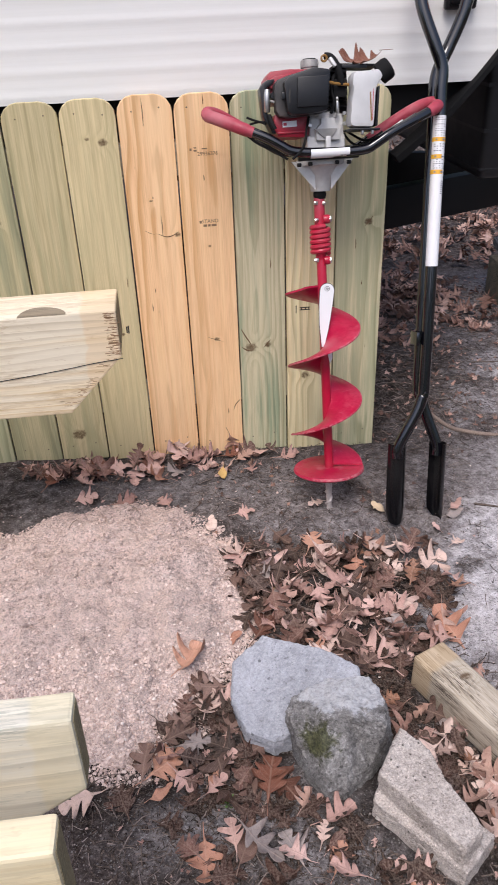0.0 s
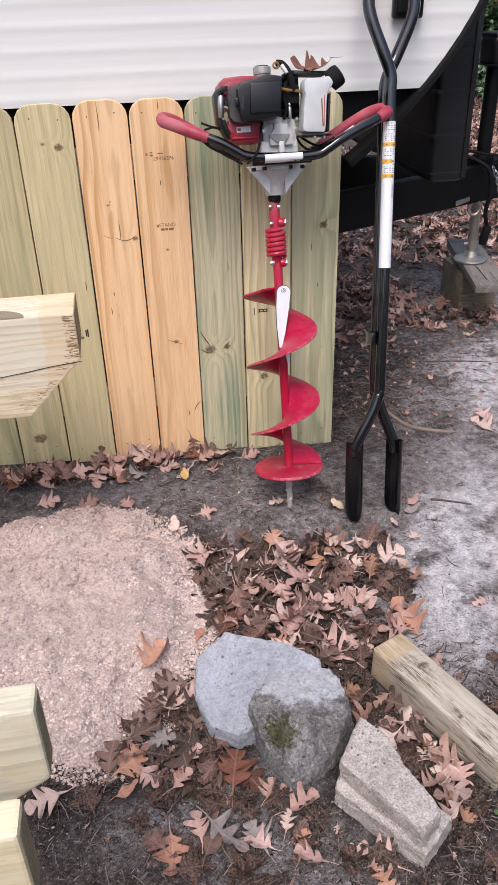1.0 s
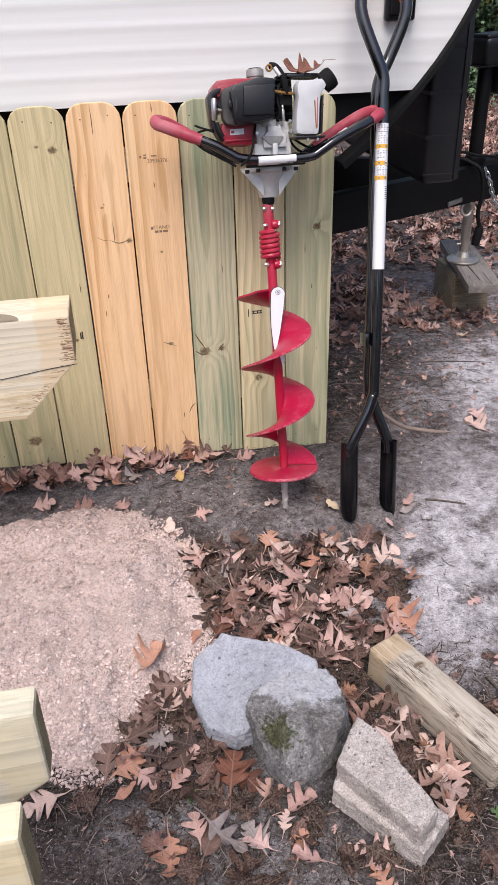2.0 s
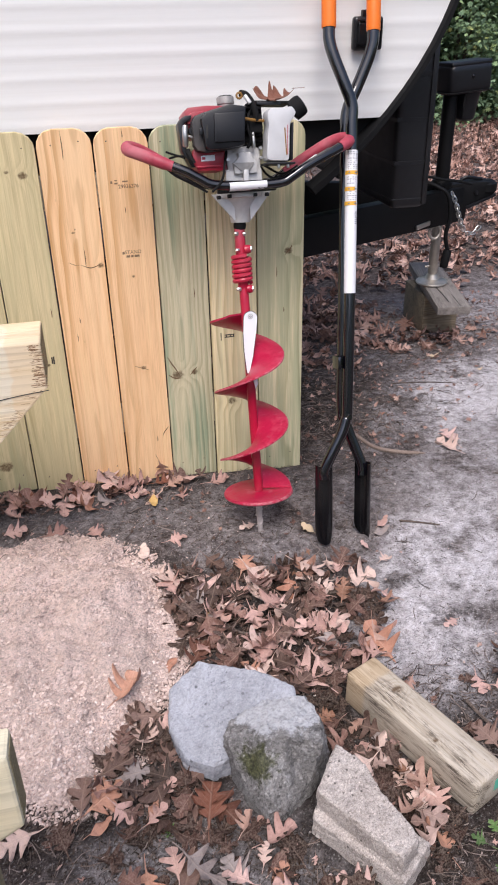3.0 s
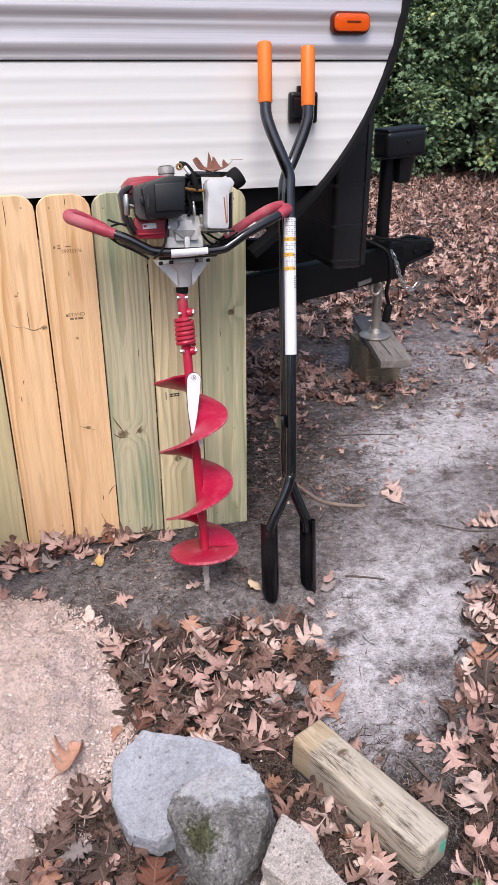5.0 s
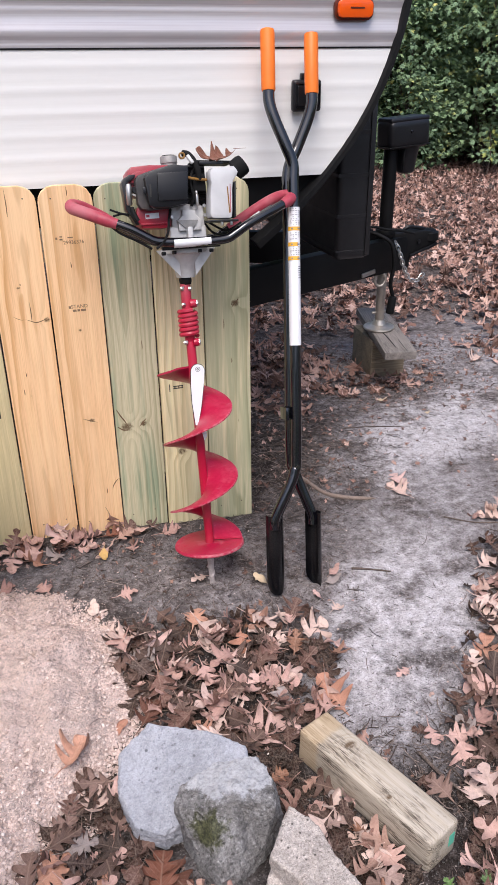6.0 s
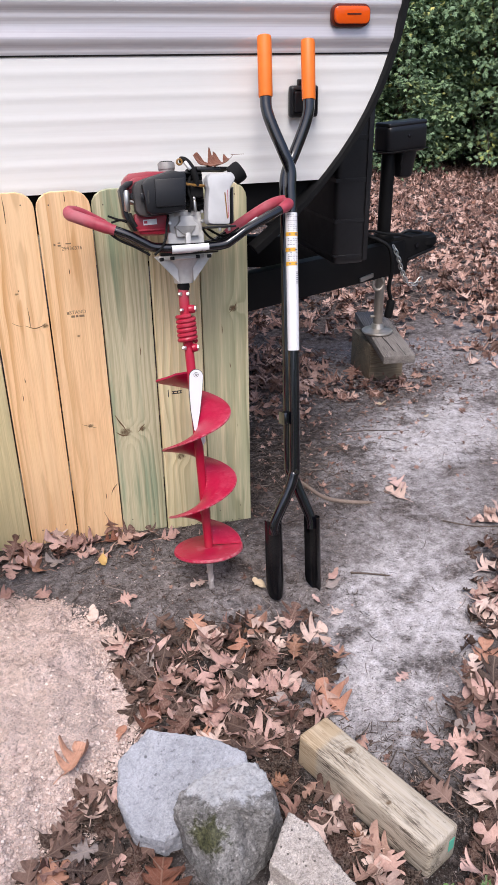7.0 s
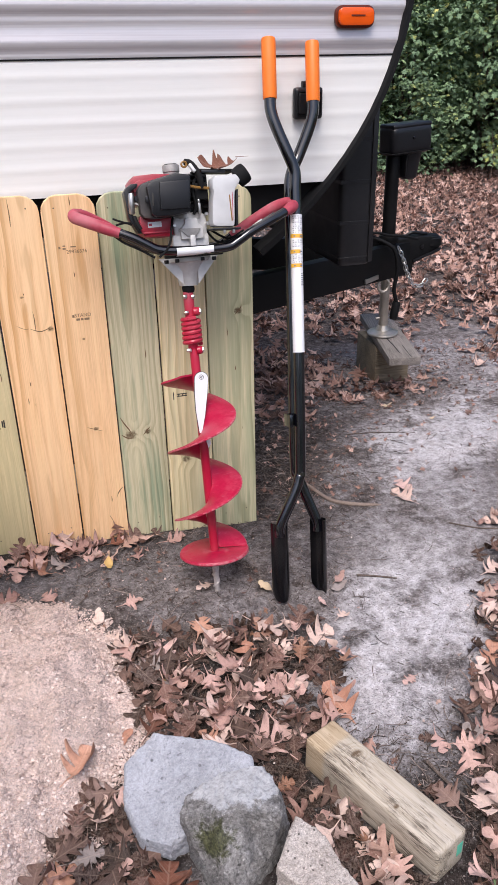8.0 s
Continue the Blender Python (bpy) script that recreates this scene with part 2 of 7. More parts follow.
MAT_ZINC = plain("zinc_plate", (0.56, 0.52, 0.47), 0.45, 0.8, wear=0.2, dust=(0.25, 0.18, 0.12), dust_amount=0.4)
MAT_TIP = plain("worn_steel", (0.62, 0.56, 0.54), 0.5, 0.4, wear=0.45, scale=120, dust=(0.60, 0.54, 0.50), dust_amount=0.8)
MAT_ORANGE = plain("orange_vinyl", (0.88, 0.19, 0.012), 0.5, wear=0.07, bump=0.05)
MAT_AMBER = plain("amber_lens", (0.80, 0.10, 0.006), 0.16, wear=0.08, bump=0.0)
MAT_AMBER_DARK = plain("amber_base", (0.11, 0.018, 0.005), 0.35, wear=0.1)
MAT_WHITE_LABEL = plain("white_label", (0.80, 0.80, 0.82), 0.45, wear=0.03, bump=0.0)
MAT_YELLOW_LABEL = plain("yellow_label", (0.78, 0.42, 0.04), 0.45, wear=0.05, bump=0.0)
MAT_GREEN_TAG = plain("green_tag", (0.12, 0.50, 0.36), 0.5, wear=0.1)
MAT_INK = plain("black_ink", (0.03, 0.028, 0.025), 0.7, wear=0.4, scale=900)
MAT_SCAR = plain("wood_scar", (0.15, 0.085, 0.042), 0.85, wear=0.5, scale=500)
MAT_STAMP = plain("faded_stamp_ink", (0.24, 0.155, 0.09), 0.8, wear=0.5, scale=700)
MAT_GREY_INK = plain("grey_print", (0.22, 0.22, 0.25), 0.6, wear=0.1)
MAT_BRASS = plain("fuel_line", (0.25, 0.13, 0.03), 0.35, wear=0.2)
MAT_STEEL_SCREW = plain("screw", (0.16, 0.13, 0.10), 0.5, 0.7, wear=0.3)


def tank_material():
    m = Nodes("translucent_tank", 0.38, 0.0, 0.4)
    m.colour(m.mix(m.noise(30.0, 3), (0.50, 0.50, 0.51), (0.66, 0.66, 0.665)))
    m.bsdf.inputs["Subsurface Weight"].default_value = 0.25
    m.bsdf.inputs["Subsurface Radius"].default_value = (0.01, 0.01, 0.01)
    return m.mat


MAT_TANK = tank_material()


def siding_material(name, base, rough, metal, grime_reflection):
    m = Nodes(name, rough, metal, 0.5)
    # Level streaks put the metal's reflections into the colour; the spots are grime.
    long = m.noise((1.2, 1.0, 60.0), 4, 0.6)
    spots = m.noise(14.0, 5, 0.65)
    reflection_hair = m.noise((0.9, 1.0, 240.0), 3, 0.7)
    col = m.mix(m.math("MULTIPLY", m.step(long, 0.45, 0.75), 0.35), base, grime_reflection)
    col = m.mix(m.math("MULTIPLY", m.step(spots, 0.6, 0.8), 0.12), col, grime_reflection)
    col = m.mix(m.math("MULTIPLY", m.step(reflection_hair, 0.46, 0.66), 0.15 + metal), col, grime_reflection)
    m.colour(col)
    m.rough(m.step(spots, 0.3, 0.7, rough * 0.95, rough * 1.1))
    m.bump(m.noise((2.0, 1.0, 9.0), 3), 0.12, 0.004)
    return m.mat


MAT_SIDING = siding_material("white_siding", (0.82, 0.815, 0.795), 0.30, 0.0, (0.72, 0.71, 0.675))
MAT_BAND = siding_material("grey_siding", (0.58, 0.555, 0.575), 0.24, 0.25, (0.38, 0.35, 0.35))


def dirt_material():
    """Packed pale dirt in the trodden patch, dark humus with grit round it, deepened for shade among the leaves."""
    m = Nodes("packed_dirt", 0.92, 0.0, 0.15)
    sep = m.nt.nodes.new("ShaderNodeSeparateXYZ")
    m.link(m.coord, sep.inputs[0])
    x, y = sep.outputs[0], sep.outputs[1]
    wob = m.math("SUBTRACT", m.noise(2.6, 4, 0.6), 0.5)
    wob2 = m.math("SUBTRACT", m.noise(9.0, 4, 0.65), 0.5)

    def patch(cx, cy, rx, ry, turn, soft=0.35):
        c, s = math.cos(radians(turn)), math.sin(radians(turn))
        dx, dy = m.math("SUBTRACT", x, cx), m.math("SUBTRACT", y, cy)
        a = m.math("DIVIDE", m.math("ADD", m.math("MULTIPLY", dx, c), m.math("MULTIPLY", dy, s)), rx)
        b = m.math("DIVIDE", m.math("SUBTRACT", m.math("MULTIPLY", dy, c), m.math("MULTIPLY", dx, s)), ry)
        d = m.math("SQRT", m.math("ADD", m.math("MULTIPLY", a, a), m.math("MULTIPLY", b, b)))
        d = m.math("ADD", d, m.math("ADD", m.math("MULTIPLY", wob, 1.1), m.math("MULTIPLY", wob2, 0.9)))
        return m.step(d, 1.0 + soft, 1.0 - soft)

    pale = patch(0.25, 1.36, 0.47, 0.23, 53, 0.40)
    pale = m.math("MAXIMUM", pale, patch(0.95, 2.44, 0.66, 0.27, 32, 0.5))
    pale = m.math("MAXIMUM", pale, m.math("MULTIPLY", patch(0.62, 1.92, 0.50, 0.26, 50, 0.8), 0.58))
    pale = m.math("MAXIMUM", pale, m.math("MULTIPLY", patch(1.62, 2.92, 0.50, 0.26, 35, 0.7), 0.7))
    pale = m.math("MAXIMUM", pale, m.math("MULTIPLY", patch(-0.45, 1.80, 0.8, 0.13, 2, 0.8), 0.30))
    pale = m.math("MAXIMUM", pale, m.math("MULTIPLY", patch(-0.12, 1.62, 0.62, 0.17, 3, 0.8), 0.30))
    pale = m.math("MAXIMUM", pale, m.math("MULTIPLY", patch(1.25, 3.25, 0.75, 0.36, 25, 0.8), 0.50))
    pale = m.math("MAXIMUM", pale, m.math("MULTIPLY", patch(-0.60, 0.76, 0.20, 0.07, 8, 0.7), 0.40))
    pale = m.math("MAXIMUM", pale, m.math("MULTIPLY", patch(-0.48, 0.64, 0.16, 0.08, -20, 0.7), 0.35))
    fine = m.noise(160.0, 5, 0.7)
    mid = m.noise(34.0, 5, 0.7)
    big = m.noise(3.2, 9, 0.74)
    dark = m.ramp(mid, [(0.32, (0.022, 0.016, 0.014)), (0.50, (0.098, 0.076, 0.069)), (0.70, (0.27, 0.228, 0.215))])
    tan = m.ramp(mid, [(0.30, (0.30, 0.266, 0.264)), (0.46, (0.53, 0.492, 0.500)), (0.64, (0.70, 0.668, 0.690))])
    scuff = m.math("MULTIPLY", pale, m.step(m.math("ADD", big, m.math("MULTIPLY", wob2, 0.40)), 0.36, 0.54, 0.10, 1.0))
    # Dark soil, blackened further: contact shade of the litter put into the colour.
    mould_shade = patch(-0.35, 1.0, 0.66, 0.52, -10, 0.5)
    mould_shade = m.math("MAXIMUM", mould_shade, patch(0.75, 1.0, 0.42, 0.75, -38, 0.5))
    mould_shade = m.math("MAXIMUM", mould_shade, m.math("MULTIPLY", patch(0.12, 2.38, 0.38, 0.55, -20, 0.6), 0.75))
    mould_shade = m.math("MAXIMUM", mould_shade, patch(-0.85, 1.86, 0.75, 0.16, 3, 0.7))
    dark = m.mix(m.math("MULTIPLY", mould_shade, 0.9), dark, m.ramp(mid, [(0.32, (0.006, 0.005, 0.004)), (0.52, (0.028, 0.022, 0.020)), (0.70, (0.19, 0.165, 0.16))]))
    col = m.mix(scuff, dark, tan)
    crumb = m.noise(62.0, 7, 0.78)
    col = m.mix(m.math("MULTIPLY", m.step(crumb, 0.54, 0.62), m.math("MULTIPLY_ADD", scuff, -0.40, 0.72)), col, (0.10, 0.080, 0.073))
    col = m.mix(m.math("MULTIPLY", m.step(crumb, 0.44, 0.36), m.math("MULTIPLY_ADD", scuff, 0.5, 0.08)), col, (0.66, 0.63, 0.645))
    col = m.mix(m.math("MULTIPLY", m.step(fine, 0.52, 0.70), 0.55), col, m.mix(pale, (0.23, 0.195, 0.18), (0.66, 0.61, 0.60)))
    col = m.mix(m.math("MULTIPLY", m.step(fine, 0.46, 0.32), m.math("SUBTRACT", 0.6, m.math("MULTIPLY", pale, 0.3))), col, (0.03, 0.023, 0.02))
    grit = m.step(m.voronoi(120.0), 0.16, 0.08)
    col = m.mix(m.math("MULTIPLY", grit, 0.45), col, (0.34, 0.29, 0.27))
    dot, dust = m.speckle(380.0), m.speckle(760.0)
    col = m.grainy(col, m.math("ADD", m.math("MULTIPLY", dot, 0.6), m.math("MULTIPLY", dust, 0.4)), 0.62, 1.36)
    col = m.mix(m.math("MULTIPLY", m.step(dot, 0.95, 0.98), 0.3), col, (0.55, 0.56, 0.54))
    col = m.mix(m.math("MULTIPLY", m.step(dot, 0.06, 0.03), 0.5), col, (0.02, 0.015, 0.013))
    humus = m.math("MULTIPLY", m.math("MULTIPLY", mould_shade, m.math("SUBTRACT", 1.0, pale)), m.step(m.noise(48.0, 6, 0.75), 0.58, 0.46))
    col = m.mix(m.math("MULTIPLY", humus, 0.35), col, m.mix(fine, (0.004, 0.003, 0.003), (0.030, 0.023, 0.020)))
    m.colour(col)
    m.bump(m.math("ADD", m.math("MULTIPLY", fine, 0.6), m.math("ADD", mid, m.math("ADD", m.math("MULTIPLY", grit, 0.3), m.math("MULTIPLY", dot, 0.25)))), 0.85, 0.007)
    return m.mat


def sand_material():
    """Crushed stone: powdery pinkish dust in drifts, damp beige blotches, grit between them; shade of gaps and lumps in
    the colour.
    """
    m = Nodes("crushed_sandstone", 0.95, 0.0, 0.1)
    fine, mid, big = m.noise(420.0, 4, 0.7), m.noise(85.0, 6, 0.72), m.noise(7.0, 5, 0.62)
    col = m.ramp(mid, [(0.30, (0.50, 0.372, 0.333)), (0.48, (0.80, 0.628, 0.572)), (0.68, (0.90, 0.745, 0.695))])
    drift = m.step(m.math("ADD", big, m.math("MULTIPLY", m.math("SUBTRACT", m.noise(30.0, 5, 0.7), 0.5), 0.35)), 0.44, 0.60)
    col = m.mix(m.math("MULTIPLY", drift, 0.6), col, m.mix(m.step(fine, 0.3, 0.7), (0.70, 0.54, 0.475), (0.86, 0.695, 0.62)))
    grey = m.step(m.noise(5.0, 4, 0.6, at=m.vmath("ADD", m.coord, (4.0, 2.0, 0.0))), 0.50, 0.66)
    col = m.mix(m.math("MULTIPLY", grey, 0.12), col, (0.56, 0.465, 0.44))
    # Shade in the crevices between grains, painted as a dark tone.
    gap = m.math("MULTIPLY", m.step(m.noise(120.0, 6, 0.78), 0.48, 0.40), m.math("SUBTRACT", 1.0, m.math("MULTIPLY", drift, 0.45)))
    col = m.mix(m.math("MULTIPLY", gap, 0.72), col, (0.21, 0.152, 0.132))
    # Darker gritty patches that paint the shading of lumps.
    lump_shade = m.step(m.noise(17.0, 7, 0.75), 0.54, 0.66)
    col = m.mix(m.math("MULTIPLY", lump_shade, 0.55), col, m.mix(m.step(fine, 0.35, 0.65), (0.30, 0.225, 0.198), (0.56, 0.44, 0.395)))
    dot = m.speckle(520.0)
    col = m.grainy(col, dot, 0.78, 1.20)
    m.colour(col)
    m.bump(m.math("ADD", m.math("MULTIPLY", mid, 1.2), m.math("ADD", m.math("MULTIPLY", fine, 0.5), m.noise(120.0, 6, 0.78))), 0.9, 0.009)
    return m.mat


def stone_material(name, lo, mid_c, hi, moss=None, pits=1.0, scale=1.0, lit_top=None, speck=1.0):
    m = Nodes(name, 0.9, 0.0, 0.2)
    fine, mid, big = m.noise(150.0 * scale, 5, 0.75), m.noise(38.0 * scale, 6, 0.72), m.noise(8.0 * scale, 3, 0.6)
    col = m.ramp(m.math("ADD", m.math("MULTIPLY", mid, 0.6), m.math("MULTIPLY", big, 0.4)), [(0.3, lo), (0.5, mid_c), (0.68, hi)])
    col = m.mix(m.math("MULTIPLY", m.step(fine, 0.50, 0.32), 0.7 * speck), col, tuple(v * 0.4 for v in lo))
    col = m.mix(m.math("MULTIPLY", m.step(fine, 0.54, 0.70), 0.6 * speck), col, tuple(min(0.9, v * 1.3) for v in hi))
    spot = m.math("MULTIPLY", m.step(m.voronoi(45.0 * scale), 0.2, 0.1), m.step(m.noise(13.0, 2), 0.45, 0.6))
    col = m.mix(m.math("MULTIPLY", spot, 0.6 * pits), col, tuple(v * 0.3 for v in lo))
    col = m.grainy(col, m.math("ADD", m.math("MULTIPLY", m.speckle(330.0 * scale), 0.5), m.math("MULTIPLY", m.speckle(700.0), 0.5)), 1.0 - 0.42 * speck, 1.0 + 0.40 * speck)
    hole = m.math("MULTIPLY", m.step(m.math("ADD", m.voronoi((95.0 * scale, 150.0 * scale, 120.0 * scale)), m.math("MULTIPLY", m.math("SUBTRACT", fine, 0.5), 1.1)), 0.30, 0.12), m.step(m.noise(11.0, 4, 0.7), 0.46, 0.60))
    col = m.mix(m.math("MULTIPLY", hole, 0.5 * min(1.0, pits)), col, tuple(v * 0.35 for v in lo))
    # Lighter area round one point: a skylit top put into the stone's colour.
    if lit_top:
        at, rad, tone = lit_top
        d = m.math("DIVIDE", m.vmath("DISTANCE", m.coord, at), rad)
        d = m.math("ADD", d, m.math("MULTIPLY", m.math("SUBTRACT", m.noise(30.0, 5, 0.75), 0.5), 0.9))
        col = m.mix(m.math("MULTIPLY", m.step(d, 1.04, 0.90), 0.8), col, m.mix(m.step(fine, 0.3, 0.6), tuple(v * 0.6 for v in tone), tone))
    if moss:
        (cx, cy, cz), rad = moss
        d = m.math("DIVIDE", m.vmath("DISTANCE", m.coord, (cx, cy, cz)), rad)
        d = m.math("ADD", d, m.math("MULTIPLY", m.math("SUBTRACT", m.noise(45.0, 5, 0.75), 0.5), 2.2))
        d = m.math("ADD", d, m.math("MULTIPLY", m.step(fine, 0.35, 0.7), 0.25))
        col = m.mix(m.math("MULTIPLY", m.step(d, 1.05, 0.55), 0.85), col, m.mix(m.step(fine, 0.35, 0.65), (0.016, 0.018, 0.006), (0.10, 0.105, 0.035)))
    m.colour(col)
    m.bump(m.math("ADD", m.math("MULTIPLY", mid, 0.6), m.math("MULTIPLY", fine, 0.8)), 0.9, 0.0042)
    return m.mat


LEAF_STOPS = [(0.0, (0.022, 0.013, 0.011)), (0.20, (0.060, 0.028, 0.022)), (0.38, (0.13, 0.060, 0.046)), (0.52, (0.24, 0.125, 0.10)), (0.64, (0.44, 0.26, 0.22)), (0.76, (0.64, 0.42, 0.37)),
              (0.82, (0.27, 0.125, 0.072)), (0.92, (0.62, 0.45, 0.40)), (1.0, (0.09, 0.042, 0.030))]


def leaf_material(name, island, stops=None, gloss=0.62, vary=0.5, veins=0.0, spec=0.25):
    """Dry leaf, twig or crumb: one tone a piece, blotched; veins follow the blade's own run (share of the length, distance from the midrib)."""
    m = Nodes(name, gloss, 0.0, spec)
    base = m.ramp(m.random(island), stops or LEAF_STOPS)
    n1, n2 = m.noise(60.0, 4, 0.65), m.noise(260.0, 3)
    height = n1
    col = m.mix(m.math("MULTIPLY", m.step(n1, 0.4, 0.75), vary), base, m.mix(0.55, base, (0.06, 0.03, 0.02)))
    col = m.mix(m.math("MULTIPLY", m.step(n2, 0.35, 0.7), 0.25), col, m.mix(0.6, base, (0.75, 0.6, 0.5)))
    if veins:
        at = m.nt.nodes.new("ShaderNodeAttribute")
        at.attribute_name = "blade"
        sep = m.nt.nodes.new("ShaderNodeSeparateXYZ")
        m.link(at.outputs["Vector"], sep.inputs[0])
        t, w = sep.outputs[0], m.math("ABSOLUTE", sep.outputs[1])
        side = m.math("FRACT", m.math("MULTIPLY", m.math("SUBTRACT", t, m.math("MULTIPLY", w, 0.75)), 9.0))
        line = m.math("MULTIPLY", m.step(m.math("ABSOLUTE", m.math("SUBTRACT", side, 0.5)), 0.10, 0.03), 0.5)
        line = m.math("MAXIMUM", line, m.step(w, 0.020, 0.006))
        blotch = m.noise((5.0, 5.0, 1.0), 3, 0.6, at=m.vmath("ADD", at.outputs["Vector"], m.vmath("MULTIPLY", m.coord, (0.5, 0.5, 0.5))))
        col = m.mix(m.math("MULTIPLY", m.step(blotch, 0.50, 0.66), 0.5), col, m.mix(0.7, base, (0.05, 0.024, 0.016)))
        col = m.mix(m.math("MULTIPLY", m.step(w, 0.14, 0.40), 0.2), col, m.mix(0.75, base, (0.10, 0.05, 0.03)))
        col = m.mix(m.math("MULTIPLY", line, veins), col, m.mix(0.5, base, (0.62, 0.46, 0.36)))
        height = m.math("ADD", n1, m.math("MULTIPLY", line, -0.9))
    m.colour(col)
    m.bump(height, 0.45, 0.002)
    return m.mat


MAT_DIRT, MAT_SAND = dirt_material(), sand_material()
MAT_ROCK_PALE = stone_material("pale_blue_stone", (0.26, 0.266, 0.292), (0.385, 0.394, 0.437), (0.50, 0.512, 0.568), speck=0.48, pits=1.2)
# Its bright upper patch paints sky light on the top; the moss is growth.
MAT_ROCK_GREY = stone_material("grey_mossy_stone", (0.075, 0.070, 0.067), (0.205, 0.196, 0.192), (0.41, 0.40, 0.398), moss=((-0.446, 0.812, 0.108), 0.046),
                               lit_top=((-0.365, 0.940, 0.185), 0.118, (0.54, 0.545, 0.575)), speck=0.9)
MAT_CONCRETE = stone_material("broken_concrete", (0.30, 0.256, 0.232), (0.50, 0.440, 0.402), (0.66, 0.602, 0.565), pits=1.5, scale=1.5, speck=0.9)
MAT_LITTER = leaf_material("dry_litter", True, veins=0.3)
MAT_CARPET = leaf_material("leaf_carpet", True, [(0.0, (0.06, 0.029, 0.022)), (0.28, (0.18, 0.088, 0.066)), (0.58, (0.42, 0.24, 0.192)), (0.88, (0.70, 0.475, 0.40)), (1.0, (0.30, 0.13, 0.08))], veins=0.01)
MAT_YELLOW_LEAF = leaf_material("yellow_leaf", False, [(0.0, (0.55, 0.32, 0.06)), (1.0, (0.62, 0.42, 0.15))])
MAT_CREAM_LEAF = leaf_material("cream_leaf", False, [(0.0, (0.60, 0.47, 0.31)), (1.0, (0.66, 0.52, 0.36))])
MAT_TWIG = leaf_material("twig_bark", True, [(0.0, (0.030, 0.022, 0.018)), (0.55, (0.11, 0.085, 0.073)), (1.0, (0.27, 0.22, 0.20))], gloss=0.85)
MAT_CRUMB = leaf_material("soil_crumb", True, [(0.0, (0.035, 0.027, 0.023)), (0.6, (0.12, 0.095, 0.085)), (1.0, (0.40, 0.34, 0.32))], gloss=0.9)
MAT_ROOT = leaf_material("root_bark", True, [(0.0, (0.20, 0.15, 0.125)), (1.0, (0.24, 0.185, 0.155))], gloss=0.85)
MAT_FOLIAGE = leaf_material("green_foliage", True, [(0.0, (0.11, 0.20, 0.11)), (0.5, (0.15, 0.26, 0.13)), (0.85, (0.20, 0.32, 0.14)), (0.96, (0.30, 0.39, 0.14)), (1.0, (0.52, 0.50, 0.14))], gloss=0.78, vary=0.15)
# Near-black leaf tones: shade between the dry leaves put into the colour.
MAT_UNDER = leaf_material("shade_litter", True, [(0.0, (0.010, 0.006, 0.005)), (0.5, (0.030, 0.016, 0.013)), (1.0, (0.075, 0.038, 0.030))], veins=0.2, gloss=0.8, spec=0.1)
MAT_BARK = leaf_material("bark", True, [(0.0, (0.05, 0.038, 0.03)), (1.0, (0.085, 0.065, 0.05))], gloss=0.9)


# ---- builders ----
def part(name, bm, material, parent=None, label="", smooth=True, angle=40):
    """Links a bmesh as one mesh object, under a thing or a part."""
    data = bpy.data.meshes.new(name)
    bmesh.ops.recalc_face_normals(bm, faces=bm.faces)
    for f in bm.faces:
        f.smooth = smooth
    if smooth:
        limit = radians(angle)
        for ed in bm.edges:
            if len(ed.link_faces) == 2 and ed.calc_face_angle(0.0) > limit:
                ed.smooth = False
    bm.to_mesh(data)
    bm.free()
    data.materials.append(material)
    ob = new(name, data)
    ob.parent = parent
    if label:
        tagged(ob, label)
    return ob


def thing(name, m, label, category, group="", kind=""):
    ob = new(name)
    ob.empty_display_size = 0.05
    ob.matrix_world = m
    return tagged(ob, label, category, group, kind)


def raw(name, verts, faces, material, smooth=False):
    data = bpy.data.meshes.new(name)
    data.from_pydata(verts, [], faces)
    data.materials.append(material)
    if smooth:
        data.polygons.foreach_set("use_smooth", [True] * len(data.polygons))
    return new(name, data)


def box(size, at=(0, 0, 0), bevel=0.003, segments=2, turn=(0, 0, 0), bm=None):
    bm = bm or bmesh.new()
    one = bmesh.new()
    bmesh.ops.create_cube(one, size=1.0, matrix=Matrix.Diagonal((*size, 1)))
    if bevel:
        bmesh.ops.bevel(one, geom=one.edges[:], offset=bevel, segments=segments, affect="EDGES", profile=0.6)
    bmesh.ops.transform(one, matrix=pose(*at, *turn), verts=one.verts[:])
    return join(bm, one)


def join(bm, one):
    tmp = bpy.data.meshes.new("tmp")
    one.to_mesh(tmp)
    one.free()
    bm.from_mesh(tmp)
    bpy.data.meshes.remove(tmp)
    return bm


def lathe(p0, p1, profile, seg=20, bm=None):
    """Turned form: profile of (share of the way, radius) from p0 to p1, with closed ends."""
    bm = bm or bmesh.new()
    p0, p1 = Vector(p0), Vector(p1)
    q = (p1 - p0).to_track_quat("Z", "Y")
    rings = []
    for s, r in profile:
        c = p0.lerp(p1, s)
        rings.append([bm.verts.new(c + q @ Vector((r * math.cos(2 * math.pi * k / seg), r * math.sin(2 * math.pi * k / seg), 0))) for k in range(seg)])
    for ra, rb in zip(rings, rings[1:]):
        for k in range(seg):
            bm.faces.new((ra[k], ra[(k + 1) % seg], rb[(k + 1) % seg], rb[k]))
    bm.faces.new(rings[0][::-1])
    bm.faces.new(rings[-1])
    return bm


def rod(p0, p1, r, seg=16, bm=None, ease=0.12):
    return lathe(p0, p1, ((0, r * 0.86), (min(0.45, ease * r / max(1e-6, (Vector(p1) - Vector(p0)).length) * 4), r),
                          (1 - min(0.45, ease * r / max(1e-6, (Vector(p1) - Vector(p0)).length) * 4), r), (1, r * 0.86)), seg, bm)


